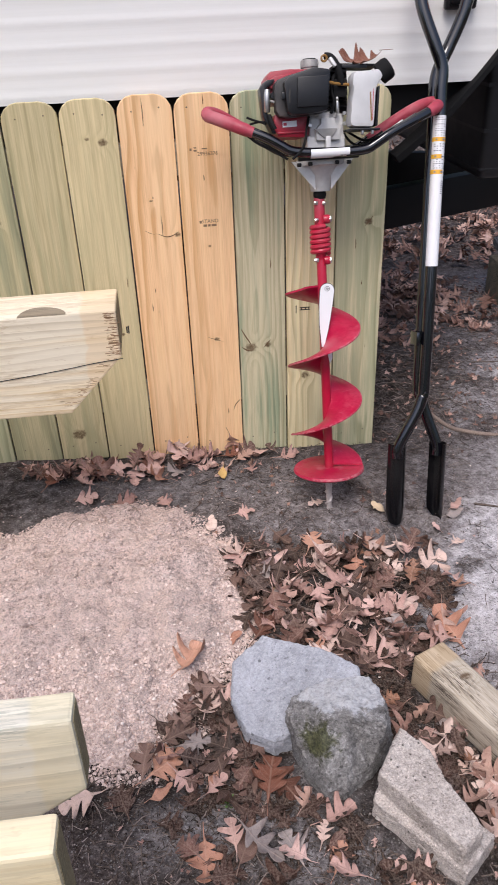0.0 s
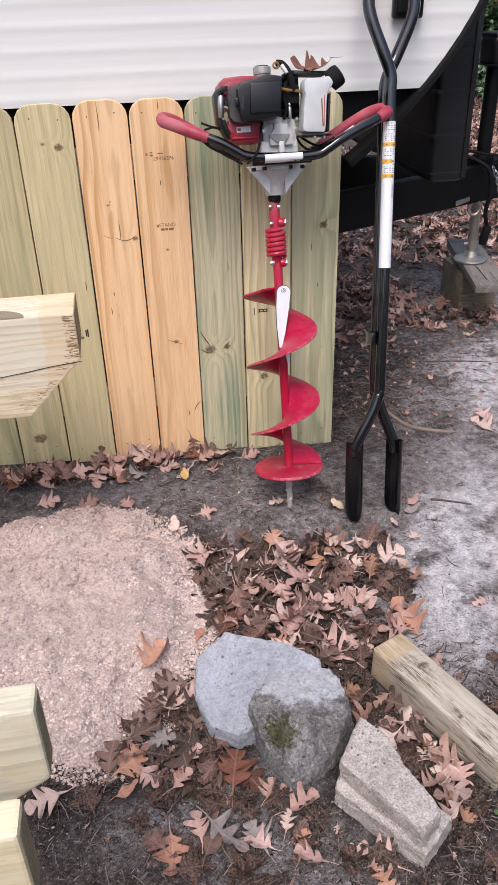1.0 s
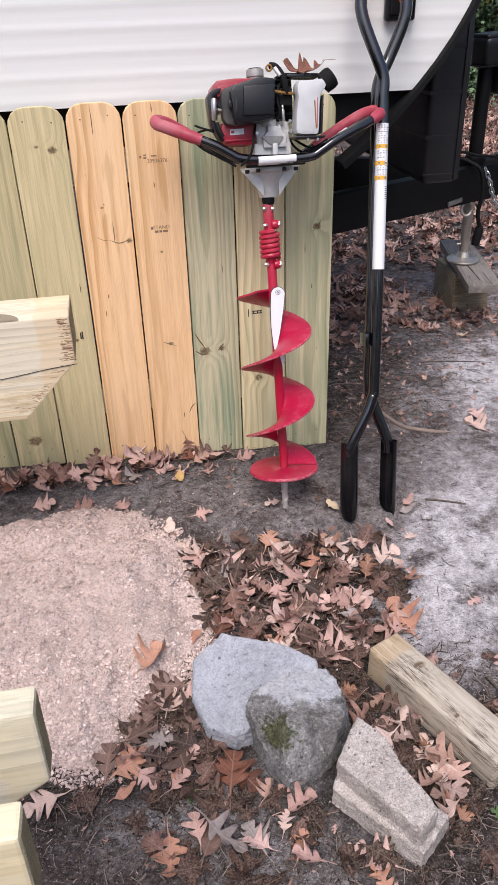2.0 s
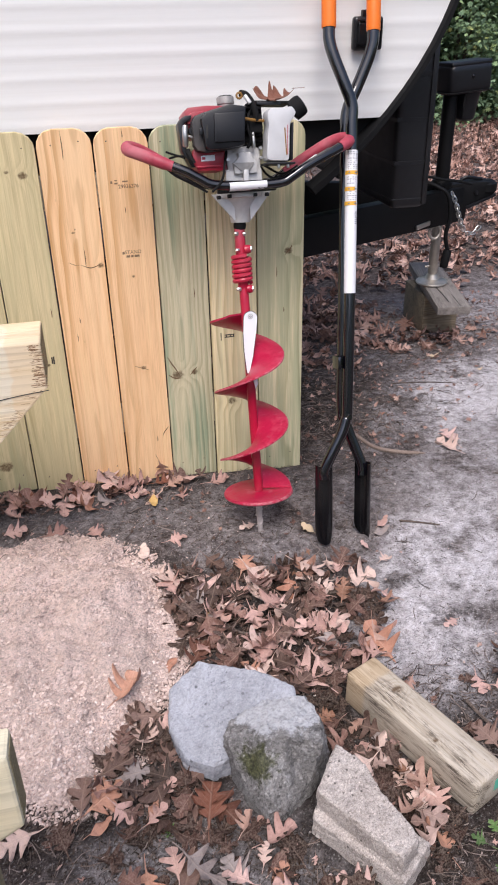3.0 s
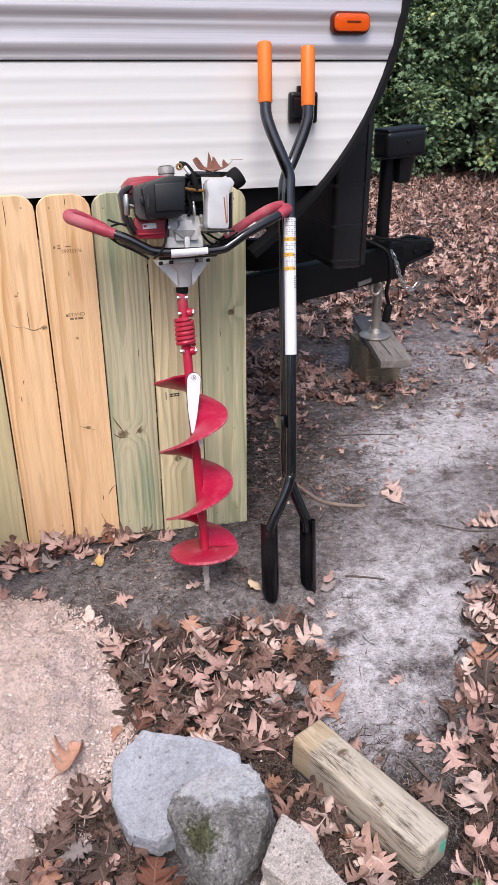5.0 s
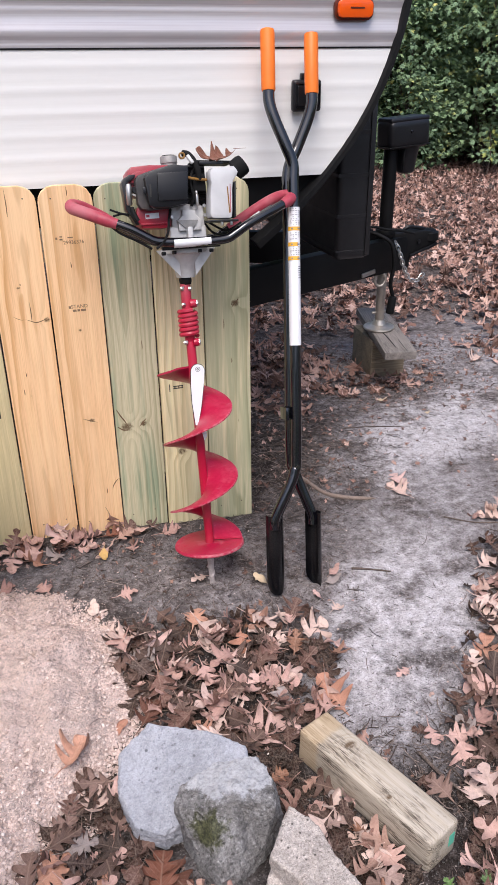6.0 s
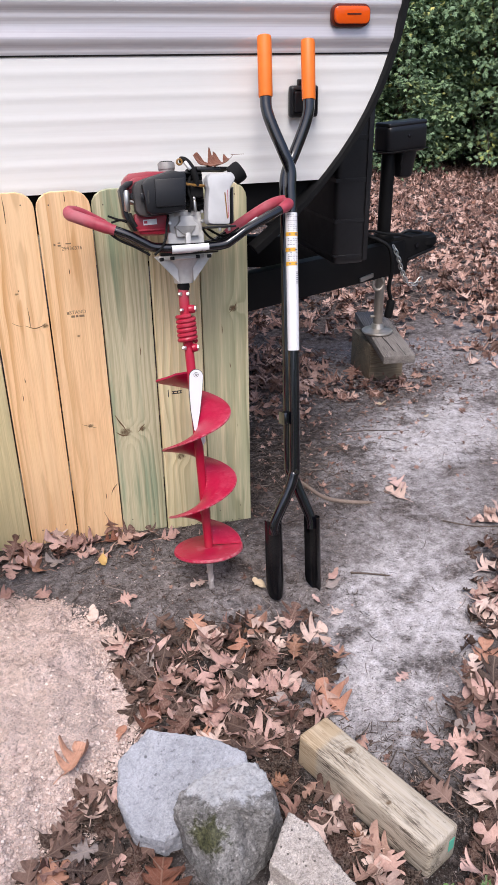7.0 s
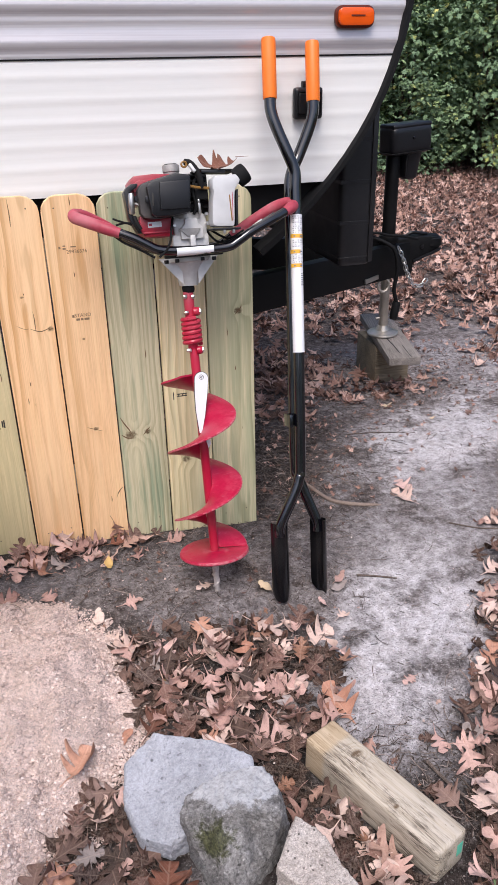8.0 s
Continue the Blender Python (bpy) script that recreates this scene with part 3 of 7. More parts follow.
def bend(points, steps=6, closed=False):
    """A smooth line through the points."""
    pts = [Vector(p) for p in points]
    n, out = len(pts), []
    for i in range(n if closed else n - 1):
        if closed:
            p0, p1, p2, p3 = pts[i - 1], pts[i], pts[(i + 1) % n], pts[(i + 2) % n]
        else:
            p0, p1, p2, p3 = pts[max(0, i - 1)], pts[i], pts[i + 1], pts[min(n - 1, i + 2)]
        for s in range(steps):
            t = s / steps
            out.append(0.5 * (2 * p1 + (p2 - p0) * t + (2 * p0 - 5 * p1 + 4 * p2 - p3) * t * t + (3 * p1 - p0 - 3 * p2 + p3) * t ** 3))
    return out if closed else out + [pts[-1]]


def tube(points, r, seg=12, steps=6, closed=False, bm=None, radii=None, smooth=True):
    bm = bm or bmesh.new()
    line = bend(points, steps, closed) if smooth else [Vector(p) for p in points]
    n = len(line)
    side = None
    rings = []
    for i, p in enumerate(line):
        d = (line[(i + 1) % n] - line[i - 1]) if closed else (line[min(n - 1, i + 1)] - line[max(0, i - 1)])
        d.normalize()
        if side is None:
            side = d.cross(Vector((0.13, 0.31, 0.94))).normalized()
        side = (side - d * side.dot(d)).normalized()
        up = d.cross(side)
        k = i / max(1, n - 1)
        rr = r if radii is None else radii(k)
        rings.append([bm.verts.new(p + rr * (side * math.cos(2 * math.pi * j / seg) + up * math.sin(2 * math.pi * j / seg))) for j in range(seg)])
    pairs = list(zip(rings, rings[1:])) + ([(rings[-1], rings[0])] if closed else [])
    for ra, rb in pairs:
        for j in range(seg):
            bm.faces.new((ra[j], ra[(j + 1) % seg], rb[(j + 1) % seg], rb[j]))
    if not closed:
        bm.faces.new(rings[0][::-1])
        bm.faces.new(rings[-1])
    return bm


def plate(outline, depth, at=(0, 0, 0), turn=(0, 0, 0), bevel=0.0, bm=None):
    """An outline in local x and z, given depth along local y."""
    bm = bm or bmesh.new()
    one = bmesh.new()
    front = [one.verts.new((x, 0, z)) for x, z in outline]
    back = [one.verts.new((x, depth, z)) for x, z in outline]
    one.faces.new(front)
    one.faces.new(back[::-1])
    for k in range(len(front)):
        j = (k + 1) % len(front)
        one.faces.new((front[k], back[k], back[j], front[j]))
    bmesh.ops.recalc_face_normals(one, faces=one.faces)
    if bevel:
        rim = [ed for ed in one.edges if ed.calc_face_angle(0.0) > 0.9]
        bmesh.ops.bevel(one, geom=rim, offset=bevel, segments=2, affect="EDGES", profile=0.6)
    bmesh.ops.transform(one, matrix=pose(*at, *turn), verts=one.verts[:])
    return join(bm, one)


def writing(text, size, m, material, parent, name="stamp"):
    """Letters of the built-in font as a thin mesh."""
    curve = bpy.data.curves.new("letters", "FONT")
    curve.body, curve.size, curve.extrude = text, size, 0.00012
    curve.align_x, curve.align_y = "CENTER", "CENTER"
    tmp = new("letters", curve)
    data = bpy.data.meshes.new_from_object(tmp.evaluated_get(bpy.context.evaluated_depsgraph_get()))
    bpy.data.objects.remove(tmp)
    bpy.data.curves.remove(curve)
    data.materials.append(material)
    ob = new(name, data)
    ob.parent = parent
    ob.matrix_basis = m
    return ob


def wave(x, y, s, k=0.0):
    return noise.noise(Vector((x * s + k, y * s - k, k * 0.7)))


# ---- ground ----
# reach of the heap round its middle: degrees, metres
HEAP_TURN = (-180, -130, -100, -82, -72, -60, -45, -20, 0, 40, 62, 90, 115, 180)
HEAP_REACH = (0.46, 0.40, 0.38, 0.42, 0.48, 0.42, 0.40, 0.44, 0.43, 0.45, 0.46, 0.39, 0.36, 0.46)


def mound_share(x, y):
    """How far inside the heap of crushed stone a place lies: 0 at its rim, 1 on top."""
    dx, dy = x + 0.95, y - 1.33
    reach = float(np.interp(math.degrees(math.atan2(dy, dx)), HEAP_TURN, HEAP_REACH))
    d = math.hypot(dx, dy) / reach
    d += 0.10 * wave(x, y, 7.0, 3.0) + 0.06 * wave(x, y, 22.0, 1.0)
    return max(0.0, 1.03 - d)


def ground_z(x, y):
    rise = 0.05 * min(1.2, max(0.0, -x)) * min(1.0, max(0.0, (y - 0.6) / 1.2))
    near = 1.0 / (1.0 + (max(0.0, abs(x) + abs(y - 1.3) - 4.0) * 0.25))
    z = rise + 0.010 * wave(x, y, 3.1) * near + 0.006 * wave(x, y, 11.0, 2.0) * near + 0.003 * wave(x, y, 37.0, 5.0) * near
    far = max(0.0, math.hypot(x - 0.3, y - 1.5) - 5.0)
    return z + 0.06 * wave(x, y, 0.35, 8.0) * min(1.0, far * 0.3)


def mound_z(x, y):
    s = mound_share(x, y)
    h = 0.062 * (1 - (1 - min(1.0, max(0.0, s - 0.04) * 1.7)) ** 2)
    rough = 0.028 * wave(x, y, 6.0, 4.0) + 0.021 * wave(x, y, 15.0, 6.0) + 0.012 * wave(x, y, 32.0, 7.0) + 0.005 * wave(x, y, 58.0, 2.0)
    return h + rough * min(1.0, max(0.0, s - 0.04) * 6)


def surface_z(x, y):
    return ground_z(x, y) + (mound_z(x, y) if mound_share(x, y) > 0 else 0.0)


def axis_steps(lo, hi, fine):
    """Even fine steps inside, widening steps out to the horizon."""
    out = [lo + fine * k for k in range(int((hi - lo) / fine) + 1)]
    d, p, q = fine, lo, out[-1]
    while q < 400:
        d *= 1.28
        p, q = p - d, q + d
        out = [p] + out + [q]
    return out


def build_ground():
    xs, ys = axis_steps(-1.4, 1.9, 0.018), axis_steps(0.2, 3.6, 0.018)
    verts = [(x, y, ground_z(x, y)) for y in ys for x in xs]
    w = len(xs)
    faces = [(j * w + i, j * w + i + 1, (j + 1) * w + i + 1, (j + 1) * w + i) for j in range(len(ys) - 1) for i in range(w - 1)]
    ob = raw("ground", verts, faces, MAT_DIRT, True)
    tagged(ob, "packed grey-brown dirt with pale trodden patches", "ground", kind="structure")


build_ground()


def build_mound():
    step = 0.009
    xs = [-1.72 + step * k for k in range(139)]
    ys = [0.72 + step * k for k in range(123)]
    verts, index, faces = [], {}, []
    for j, y in enumerate(ys):
        for i, x in enumerate(xs):
            if mound_share(x, y) > 0 or any(mound_share(x + a * step, y + b * step) > 0 for a in (-1, 0, 1) for b in (-1, 0, 1)):
                s = mound_share(x, y)
                index[i, j] = len(verts)
                verts.append((x, y, ground_z(x, y) + (mound_z(x, y) + 0.002 if s > 0.05 else -0.012)))
    for (i, j), k in index.items():
        if all(c in index for c in ((i + 1, j), (i + 1, j + 1), (i, j + 1))):
            faces.append((k, index[i + 1, j], index[i + 1, j + 1], index[i, j + 1]))
    ob = raw("sand_mound", verts, faces, MAT_SAND, True)
    tagged(ob, "low spread heap of pinkish crushed stone dust on the dirt", "sand mound")


build_mound()

# ---- fence skirting ----
PITCH, TOP, FACE = 0.1432, 1.088, 2.0
BOARD_W, BOARD_T = 0.1392, 0.016
fence = thing("fence", pose(0, FACE, 0), "low wooden picket skirting of greenish treated boards below the camper", "fence")
OR_A, OR_B = (0.91, 0.61, 0.345), (0.71, 0.40, 0.175)
# early wood, late wood, stain, share of stain, knots (across, up, radius)
BOARDS = [
    ((0.77, 0.68, 0.445), (0.46, 0.42, 0.24), (0.37, 0.40, 0.245), 0.7, ((0.024, 0.735, 0.013), (-0.05, 0.42, 0.006))),
    ((0.90, 0.765, 0.48), (0.66, 0.535, 0.285), (0.62, 0.575, 0.35), 0.6, ((-0.015, 0.275, 0.014),)),
    ((0.63, 0.58, 0.39), (0.37, 0.35, 0.21), (0.24, 0.325, 0.21), 0.8, ((0.015, 0.385, 0.010), (-0.035, 0.38, 0.018))),
    (OR_A, OR_B, (0.94, 0.68, 0.41), 0.5, ((0.005, 0.42, 0.008), (0.0, 0.70, 0.005))),
    ((0.91, 0.60, 0.335), (0.70, 0.39, 0.165), (0.94, 0.68, 0.41), 0.5, ((0.058, 0.735, 0.009), (-0.005, 0.83, 0.005))),
    ((0.71, 0.60, 0.355), (0.43, 0.35, 0.175), (0.52, 0.465, 0.265), 0.5, ((0.030, 0.985, 0.012), (-0.008, 0.995, 0.006), (0.02, 0.46, 0.006))),
    ((0.60, 0.515, 0.305), (0.36, 0.305, 0.16), (0.33, 0.325, 0.185), 0.6, ((-0.01, 0.14, 0.022),)),
    ((0.58, 0.515, 0.305), (0.34, 0.305, 0.17), (0.26, 0.275, 0.17), 0.7, ((0.02, 0.8, 0.008),)),
]


def build_board(k):
    early, late, stain, share, knots = BOARDS[k % 8]
    mat = wood("board_wood", early, late, "z", (0.02 * math.sin(k * 2.3), 0.05 + 0.03 * math.cos(k * 1.7)), (46 + 11 * (k % 3)), knots, stain, share, seed=1.3 * k + 0.7)
    x = -PITCH * (k + 0.5)
    low = -0.05 * x - 0.01 * (k % 2) - (0.0 if k else 0.004)
    w, top, r = BOARD_W / 2, TOP + 0.002 * math.sin(k * 5.1), 0.042
    side = [(w, low), (w, top - r)] + [(w - r + r * math.cos(a), top - r + r * 0.98 * math.sin(a)) for a in (0.35, 0.75, 1.15)] + [(w - r, top)]
    ob = part("board", plate(side + [(-x2, z) for x2, z in side[::-1]], BOARD_T, bevel=0.0022), mat, fence, smooth=False)
    ob.matrix_basis = pose(x, 0.003 * math.sin(k * 3.7), 0, 0.25 * math.sin(k * 2.9), 0, 0.0)
    for z in (top - 0.035, low + 0.055):
        for sx in (-0.036, 0.034):
            sx2, z2 = sx + 0.004 * math.sin(k + sx * 90), z + 0.004 * math.sin(k * 3 + sx * 50)
            part("screw", rod((sx2, 0.001, z2), (sx2, -0.0008, z2), 0.0020, 8), MAT_STEEL_SCREW, ob)
    return ob


boards = [build_board(k) for k in range(13)]
bm = bmesh.new()
for z in (0.93, 0.24):
    box((1.84, 0.038, 0.085), (-0.925, BOARD_T + 0.024, z), 0.002, bm=bm)
part("rail", bm, MAT_PINE_GREEN, fence)


def stamp_bars(board, at, rows, material=MAT_STAMP):
    bm = bmesh.new()
    for x, z, w, h in rows:
        box((w, 0.0004, h), (at[0] + x, -0.0003, at[1] + z), 0, bm=bm)
    part("stamp", bm, material, board)


# Mill stamps on the pickets.
stand = boards[3]
writing("STAND", 0.0140, Matrix.Translation((0.006, -0.0004, 0.768)) @ pose(0, 0, 0, 90), MAT_STAMP, stand)
stamp_bars(stand, (0.006, 0.757), [(-0.014, 0, 0.010, 0.006), (-0.003, 0, 0.007, 0.006), (0.010, 0, 0.014, 0.006), (-0.026, 0.010, 0.006, 0.007)])
writing("29936376", 0.0135, Matrix.Translation((0.010, -0.0004, 0.943)) @ pose(0, 0, 0, 90), MAT_STAMP, stand)
stamp_bars(stand, (0.0, 0.956), [(-0.022, -0.004, 0.008, 0.004), (-0.022, 0.003, 0.007, 0.003), (0.002, 0, 0.014, 0.003), (-0.034, -0.001, 0.005, 0.006)])
stamp_bars(boards[1], (-0.03, 0.492), [(-0.012, 0, 0.0025, 0.024), (0.014, 0.004, 0.030, 0.003), (0.014, -0.003, 0.030, 0.003), (0.004, 0.0005, 0.003, 0.006), (0.016, 0.0005, 0.003, 0.006), (0.026, 0.0005, 0.003, 0.006)], MAT_INK)
stamp_bars(boards[5], (0.02, 0.475), [(-0.012, 0.0, 0.018, 0.005), (-0.012, -0.008, 0.014, 0.004), (0.012, -0.002, 0.004, 0.020), (0.017, -0.002, 0.004, 0.024)], MAT_INK)

# Drying checks and resin streaks: board, across, foot, length.
for k, u, z, size in ((3, 0.005, 1.062, 0.022), (3, -0.004, 0.875, 0.016), (4, -0.006, 1.015, 0.070), (4, 0.018, 0.735, 0.055), (4, 0.0, 0.835, 0.006), (4, -0.03, 0.52, 0.022), (4, -0.018, 0.575, 0.014),
                      (3, 0.028, 0.165, 0.020), (5, 0.05, 0.60, 0.03), (2, 0.028, 0.62, 0.03), (0, 0.01, 0.55, 0.016), (0, -0.012, 0.66, 0.03)):
    bm = tube([(u, -0.0002, z), (u + 0.0007, -0.0002, z + size * 0.5), (u - 0.0006, -0.0002, z + size)], 0.0011, 5, 3, radii=lambda t: 0.0013 * math.sin(math.pi * min(0.95, 0.08 + t)))
    part("check", bm, MAT_SCAR, boards[k])

# Curved scars beside the knots: board, then across and height along the line, and thickness.
for k, line, r in ((4, ((0.004, 0.741), (0.028, 0.731), (0.048, 0.735), (0.063, 0.744)), 0.0012), (4, ((-0.030, 0.752), (-0.012, 0.742), (0.004, 0.741)), 0.0006), (3, ((0.066, 0.212), (0.052, 0.196), (0.044, 0.176)), 0.0016),
                   (2, ((-0.064, 0.442), (-0.052, 0.418), (-0.040, 0.398), (-0.030, 0.374)), 0.0022), (2, ((-0.064, 0.384), (-0.048, 0.372), (-0.026, 0.368)), 0.0018), (2, ((0.002, 0.376), (0.016, 0.392), (0.026, 0.402)), 0.0020),
                   (3, ((-0.020, 0.428), (0.004, 0.418), (0.026, 0.410)), 0.0009), (0, ((0.012, 0.722), (0.030, 0.742), (0.034, 0.752)), 0.0014)):
    part("scar", tube([(u, -0.0001, z) for u, z in line], r, 5, 5, radii=lambda t, r=r: r * math.sin(math.pi * min(0.96, 0.06 + t))), MAT_SCAR, boards[k])

# ---- camper trailer ----
WALL, SKIRT = 2.045, 1.076
camper = thing("camper_trailer", pose(0, WALL, 0), "white and grey ribbed camper with black nose and tow frame", "camper trailer")
LONG = -3.2


def nose_x(z):
    return 0.476 - 0.677 * max(0.0, 1.75 - z) ** 2.65 if z < 1.75 else 0.476 - 0.10 * (z - 1.75) ** 2


def siding(z0, z1, name, mat, beads, deep):
    """A ribbed metal wall from z0 to z1, cut at the curve of the nose."""
    bm = bmesh.new()
    n = int((z1 - z0) / 0.004)
    front, back = [], []
    for k in range(n + 1):
        z = z0 + (z1 - z0) * k / n
        y = -deep * beads((z - z0))
        front.append([bm.verts.new((LONG + (nose_x(z) - LONG) * s, y, z)) for s in (0.0, 0.3, 0.6, 0.8, 1.0)])
        back.append([bm.verts.new((LONG + (nose_x(z) - LONG) * s, 0.03, z)) for s in (0.0, 1.0)])
    for k in range(n):
        for i in range(4):
            bm.faces.new((front[k][i], front[k][i + 1], front[k + 1][i + 1], front[k + 1][i]))
        bm.faces.new((front[k][4], back[k][1], back[k + 1][1], front[k + 1][4]))
    bm.faces.new((front[0][0], back[0][0], back[0][1], *front[0][::-1][:-1]))
    bm.faces.new((*front[n], back[n][1], back[n][0]))
    return part(name, bm, mat, camper, angle=60)


def soft_beads(d):
    p = (d % 0.054) / 0.054
    return 0.5 - 0.5 * math.cos(2 * math.pi * min(1.0, p * 1.6)) if p < 0.62 else 0.0


def hard_beads(d):
    p = ((d - 0.016) % 0.080) / 0.080
    if p < 0.26:
        return 1.0 - (1.0 - p / 0.26) ** 2 if p > 0.02 else 0.15
    return max(0.0, 1.0 - (p - 0.26) / 0.40) ** 1.5 + (0.10 if 0.80 < p < 0.86 else 0.0)


siding(SKIRT, 1.398, "white_siding", MAT_SIDING, soft_beads, 0.0010)
siding(1.402, 1.69, "grey_siding", MAT_BAND, hard_beads, 0.0065)
siding(1.694, 2.75, "white_siding", MAT_SIDING, soft_beads, 0.0007)
for z in (1.400, 1.692):
    part("seam_strip", box((nose_x(z) - LONG, 0.006, 0.004), ((nose_x(z) + LONG) / 2, 0.001, z), 0), MAT_FRAME, camper)


def nose_trim():
    """The black rubber edging that follows the curve of the nose."""
    bm = bmesh.new()
    rows = []
    for k in range(61):
        z = 0.9 + 1.85 * k / 60
        x = nose_x(z)
        d = Vector((nose_x(z + 0.01) - nose_x(z - 0.01), 0, 0.02)).normalized()
        out = Vector((d.z, 0, -d.x))
        w = 0.021 if z > 1.1 else 0.021 + 0.03 * (1.1 - z)
        c = Vector((x - 0.010, 0, z))
        rows.append([bm.verts.new(p) for p in (c + Vector((0, -0.008, 0)), c + Vector((0, -0.018, 0)) + out * 0.004, c + Vector((0, -0.018, 0)) + out * (w - 0.004), c + Vector((0, 0.0, 0)) + out * w,
                                               c + Vector((0, 0.04, 0)) + out * w, c + Vector((0, 0.04, 0)))])
    for ra, rb in zip(rows, rows[1:]):
        for j in range(6):
            bm.faces.new((ra[j], ra[(j + 1) % 6], rb[(j + 1) % 6], rb[j]))
    bm.faces.new(rows[0][::-1])
    bm.faces.new(rows[-1])
    return bm


part("nose_trim", nose_trim(), MAT_RUBBER, camper)


def nose_shell():
    """Black front wall behind the trim, with its underside running back below the floor."""
    bm = bmesh.new()
    prof = [(LONG, 1.075), (-0.25, 0.94), (0.02, 0.945), (0.14, 1.0)] + [(nose_x(z) + 0.012, z) for z in [1.02 + 0.06 * k for k in range(29)]] + [(LONG, 2.72)]
    one = plate(prof, 2.2, (0, 0.035, 0))
    return join(bm, one)


part("nose_shell", nose_shell(), MAT_FRAME, camper)
part("roof", box((3.55, 2.24, 0.05), (-1.44, 1.12, 2.765), 0.02), MAT_SIDING, camper)
# ribbed black plastic stone guard at the front corner
guard = part("stone_guard", box((0.118, 0.95, 0.52), (0.447, 0.72, 1.02), 0.022, 3), MAT_GUARD, camper, "ribbed black plastic stone guard")
for z, h in ((0.790, 0.006), (0.905, 0.012), (1.035, 0.012), (1.165, 0.014)):
    part("rib", box((0.1195, 0.9515, h), (0.447, 0.72, z), 0.0006, 1), MAT_GUARD, guard)
part("guard_edge", box((0.020, 0.020, 0.50), (0.502, 0.250, 1.02), 0.008, 2), MAT_GUARD, guard)
part("floor_beam", box((2.9, 0.05, 0.10), (-1.35, 0.55, 0.98), 0.004), MAT_FRAME, camper)
part("belly_board", box((3.1, 2.1, 0.03), (-1.55, 1.15, 0.93), 0.003), MAT_FRAME, camper)


def channel(p0, p1, high, wide, bm=None):
    """A rectangular steel tube between two places."""
    p0, p1 = Vector(p0), Vector(p1)
    d = p1 - p0
    return box((d.length, wide, high), (p0 + p1) / 2, 0.006, 2, (0, 0, math.degrees(math.atan2(d.y, d.x))), bm)


APEX = (1.08, 1.055, 0.575)
part("tow_beam", channel((-0.70, 0.30, 0.575), APEX, 0.15, 0.055), MAT_FRAME, camper)
part("tow_beam", channel((-0.70, 1.85, 0.575), (1.08, 1.12, 0.575), 0.15, 0.055), MAT_FRAME, camper)
part("step_plate", box((0.086, 0.008, 0.020), (0.835, 0.917, 0.522), 0.003, 2, (0, -6, 23)), MAT_STEEL, camper)
bm = plate([(-0.03, 0.088), (0.07, 0.094), (0.17, 0.094), (0.205, 0.088), (0.222, 0.070), (0.222, 0.044), (0.206, 0.030), (0.150, 0.012), (0.092, -0.010), (0.088, -0.070), (-0.03, -0.072)], 0.085, (1.0, 1.02, 0.575), bevel=0.010)
coupler = part("coupler", bm, MAT_FRAME, camper)
part("coupler_lip", plate([(0.084, -0.020), (0.150, 0.004), (0.212, 0.024), (0.226, 0.036), (0.212, 0.034), (0.150, 0.014), (0.084, -0.008)], 0.11, (1.0, 1.008, 0.575), bevel=0.003), MAT_PLASTIC, coupler)
part("coupler_nose", lathe((1.195, 1.062, 0.612), (1.195, 1.062, 0.668), ((0, 0.040), (0.2, 0.050), (0.75, 0.048), (1, 0.030)), 22), MAT_FRAME, coupler)
part("latch", tube([(1.06, 1.06, 0.668), (1.09, 1.055, 0.684), (1.13, 1.055, 0.680), (1.17, 1.06, 0.672)], 0.008, 8), MAT_PLASTIC, coupler)
part("latch_bolt", rod((1.125, 1.015, 0.625), (1.125, 1.008, 0.625), 0.010, 6), MAT_PLASTIC, coupler)

# electric tongue jack
JX, JY = 0.955, 1.02
jack = part("jack_post", rod((JX, JY, 0.50), (JX, JY, 1.08), 0.030, 20), MAT_FRAME, camper)
bm = box((0.215, 0.110, 0.118), (JX + 0.052, JY, 1.090), 0.030, 5, (0, -3, 12))
box((0.205, 0.100, 0.020), (JX + 0.050, JY, 1.146), 0.009, 3, (0, -3, 12), bm)
head = part("jack_head", bm, MAT_PLASTIC, jack, "black moulded jack head")
part("head_seam", box((0.219, 0.114, 0.004), (JX + 0.052, JY, 1.042), 0.001, 1, (0, -3, 12)), MAT_RUBBER, head)
part("cap_dent", lathe((JX + 0.065, JY - 0.058, 1.098), (JX + 0.065, JY - 0.050, 1.098), ((0, 0.004), (0.5, 0.007), (1, 0.010)), 14), MAT_BLACK, head)
part("jack_motor_case", lathe((JX + 0.080, JY + 0.015, 0.925), (JX + 0.082, JY + 0.015, 1.05), ((0, 0.030), (0.06, 0.040), (0.5, 0.047), (1, 0.057)), 22), MAT_PLASTIC, jack)
part("motor_lead", tube([(JX + 0.045, JY - 0.04, 1.04), (JX + 0.040, JY - 0.045, 0.98), (JX + 0.046, JY - 0.03, 0.945)], 0.004, 7), MAT_RUBBER, jack)
part("jack_collar", rod((JX, JY, 0.655), (JX, JY, 0.69), 0.047, 20), MAT_FRAME, jack)
part("inner_tube", rod((JX, JY, 0.255), (JX, JY, 0.52), 0.022, 20), MAT_ZINC, jack)
part("foot_plate", lathe((JX, JY, 0.226), (JX, JY, 0.270), ((0, 0.070), (0.12, 0.074), (0.25, 0.072), (0.5, 0.035), (1, 0.026)), 28), MAT_ZINC, jack)
part("safety_eye", tube([(JX - 0.035 + 0.026 * math.cos(q), JY - 0.05, 0.475 + 0.030 * math.sin(q)) for q in [2 * math.pi * k / 14 for k in range(14)]], 0.007, 8, 1, True), MAT_ZINC, jack)
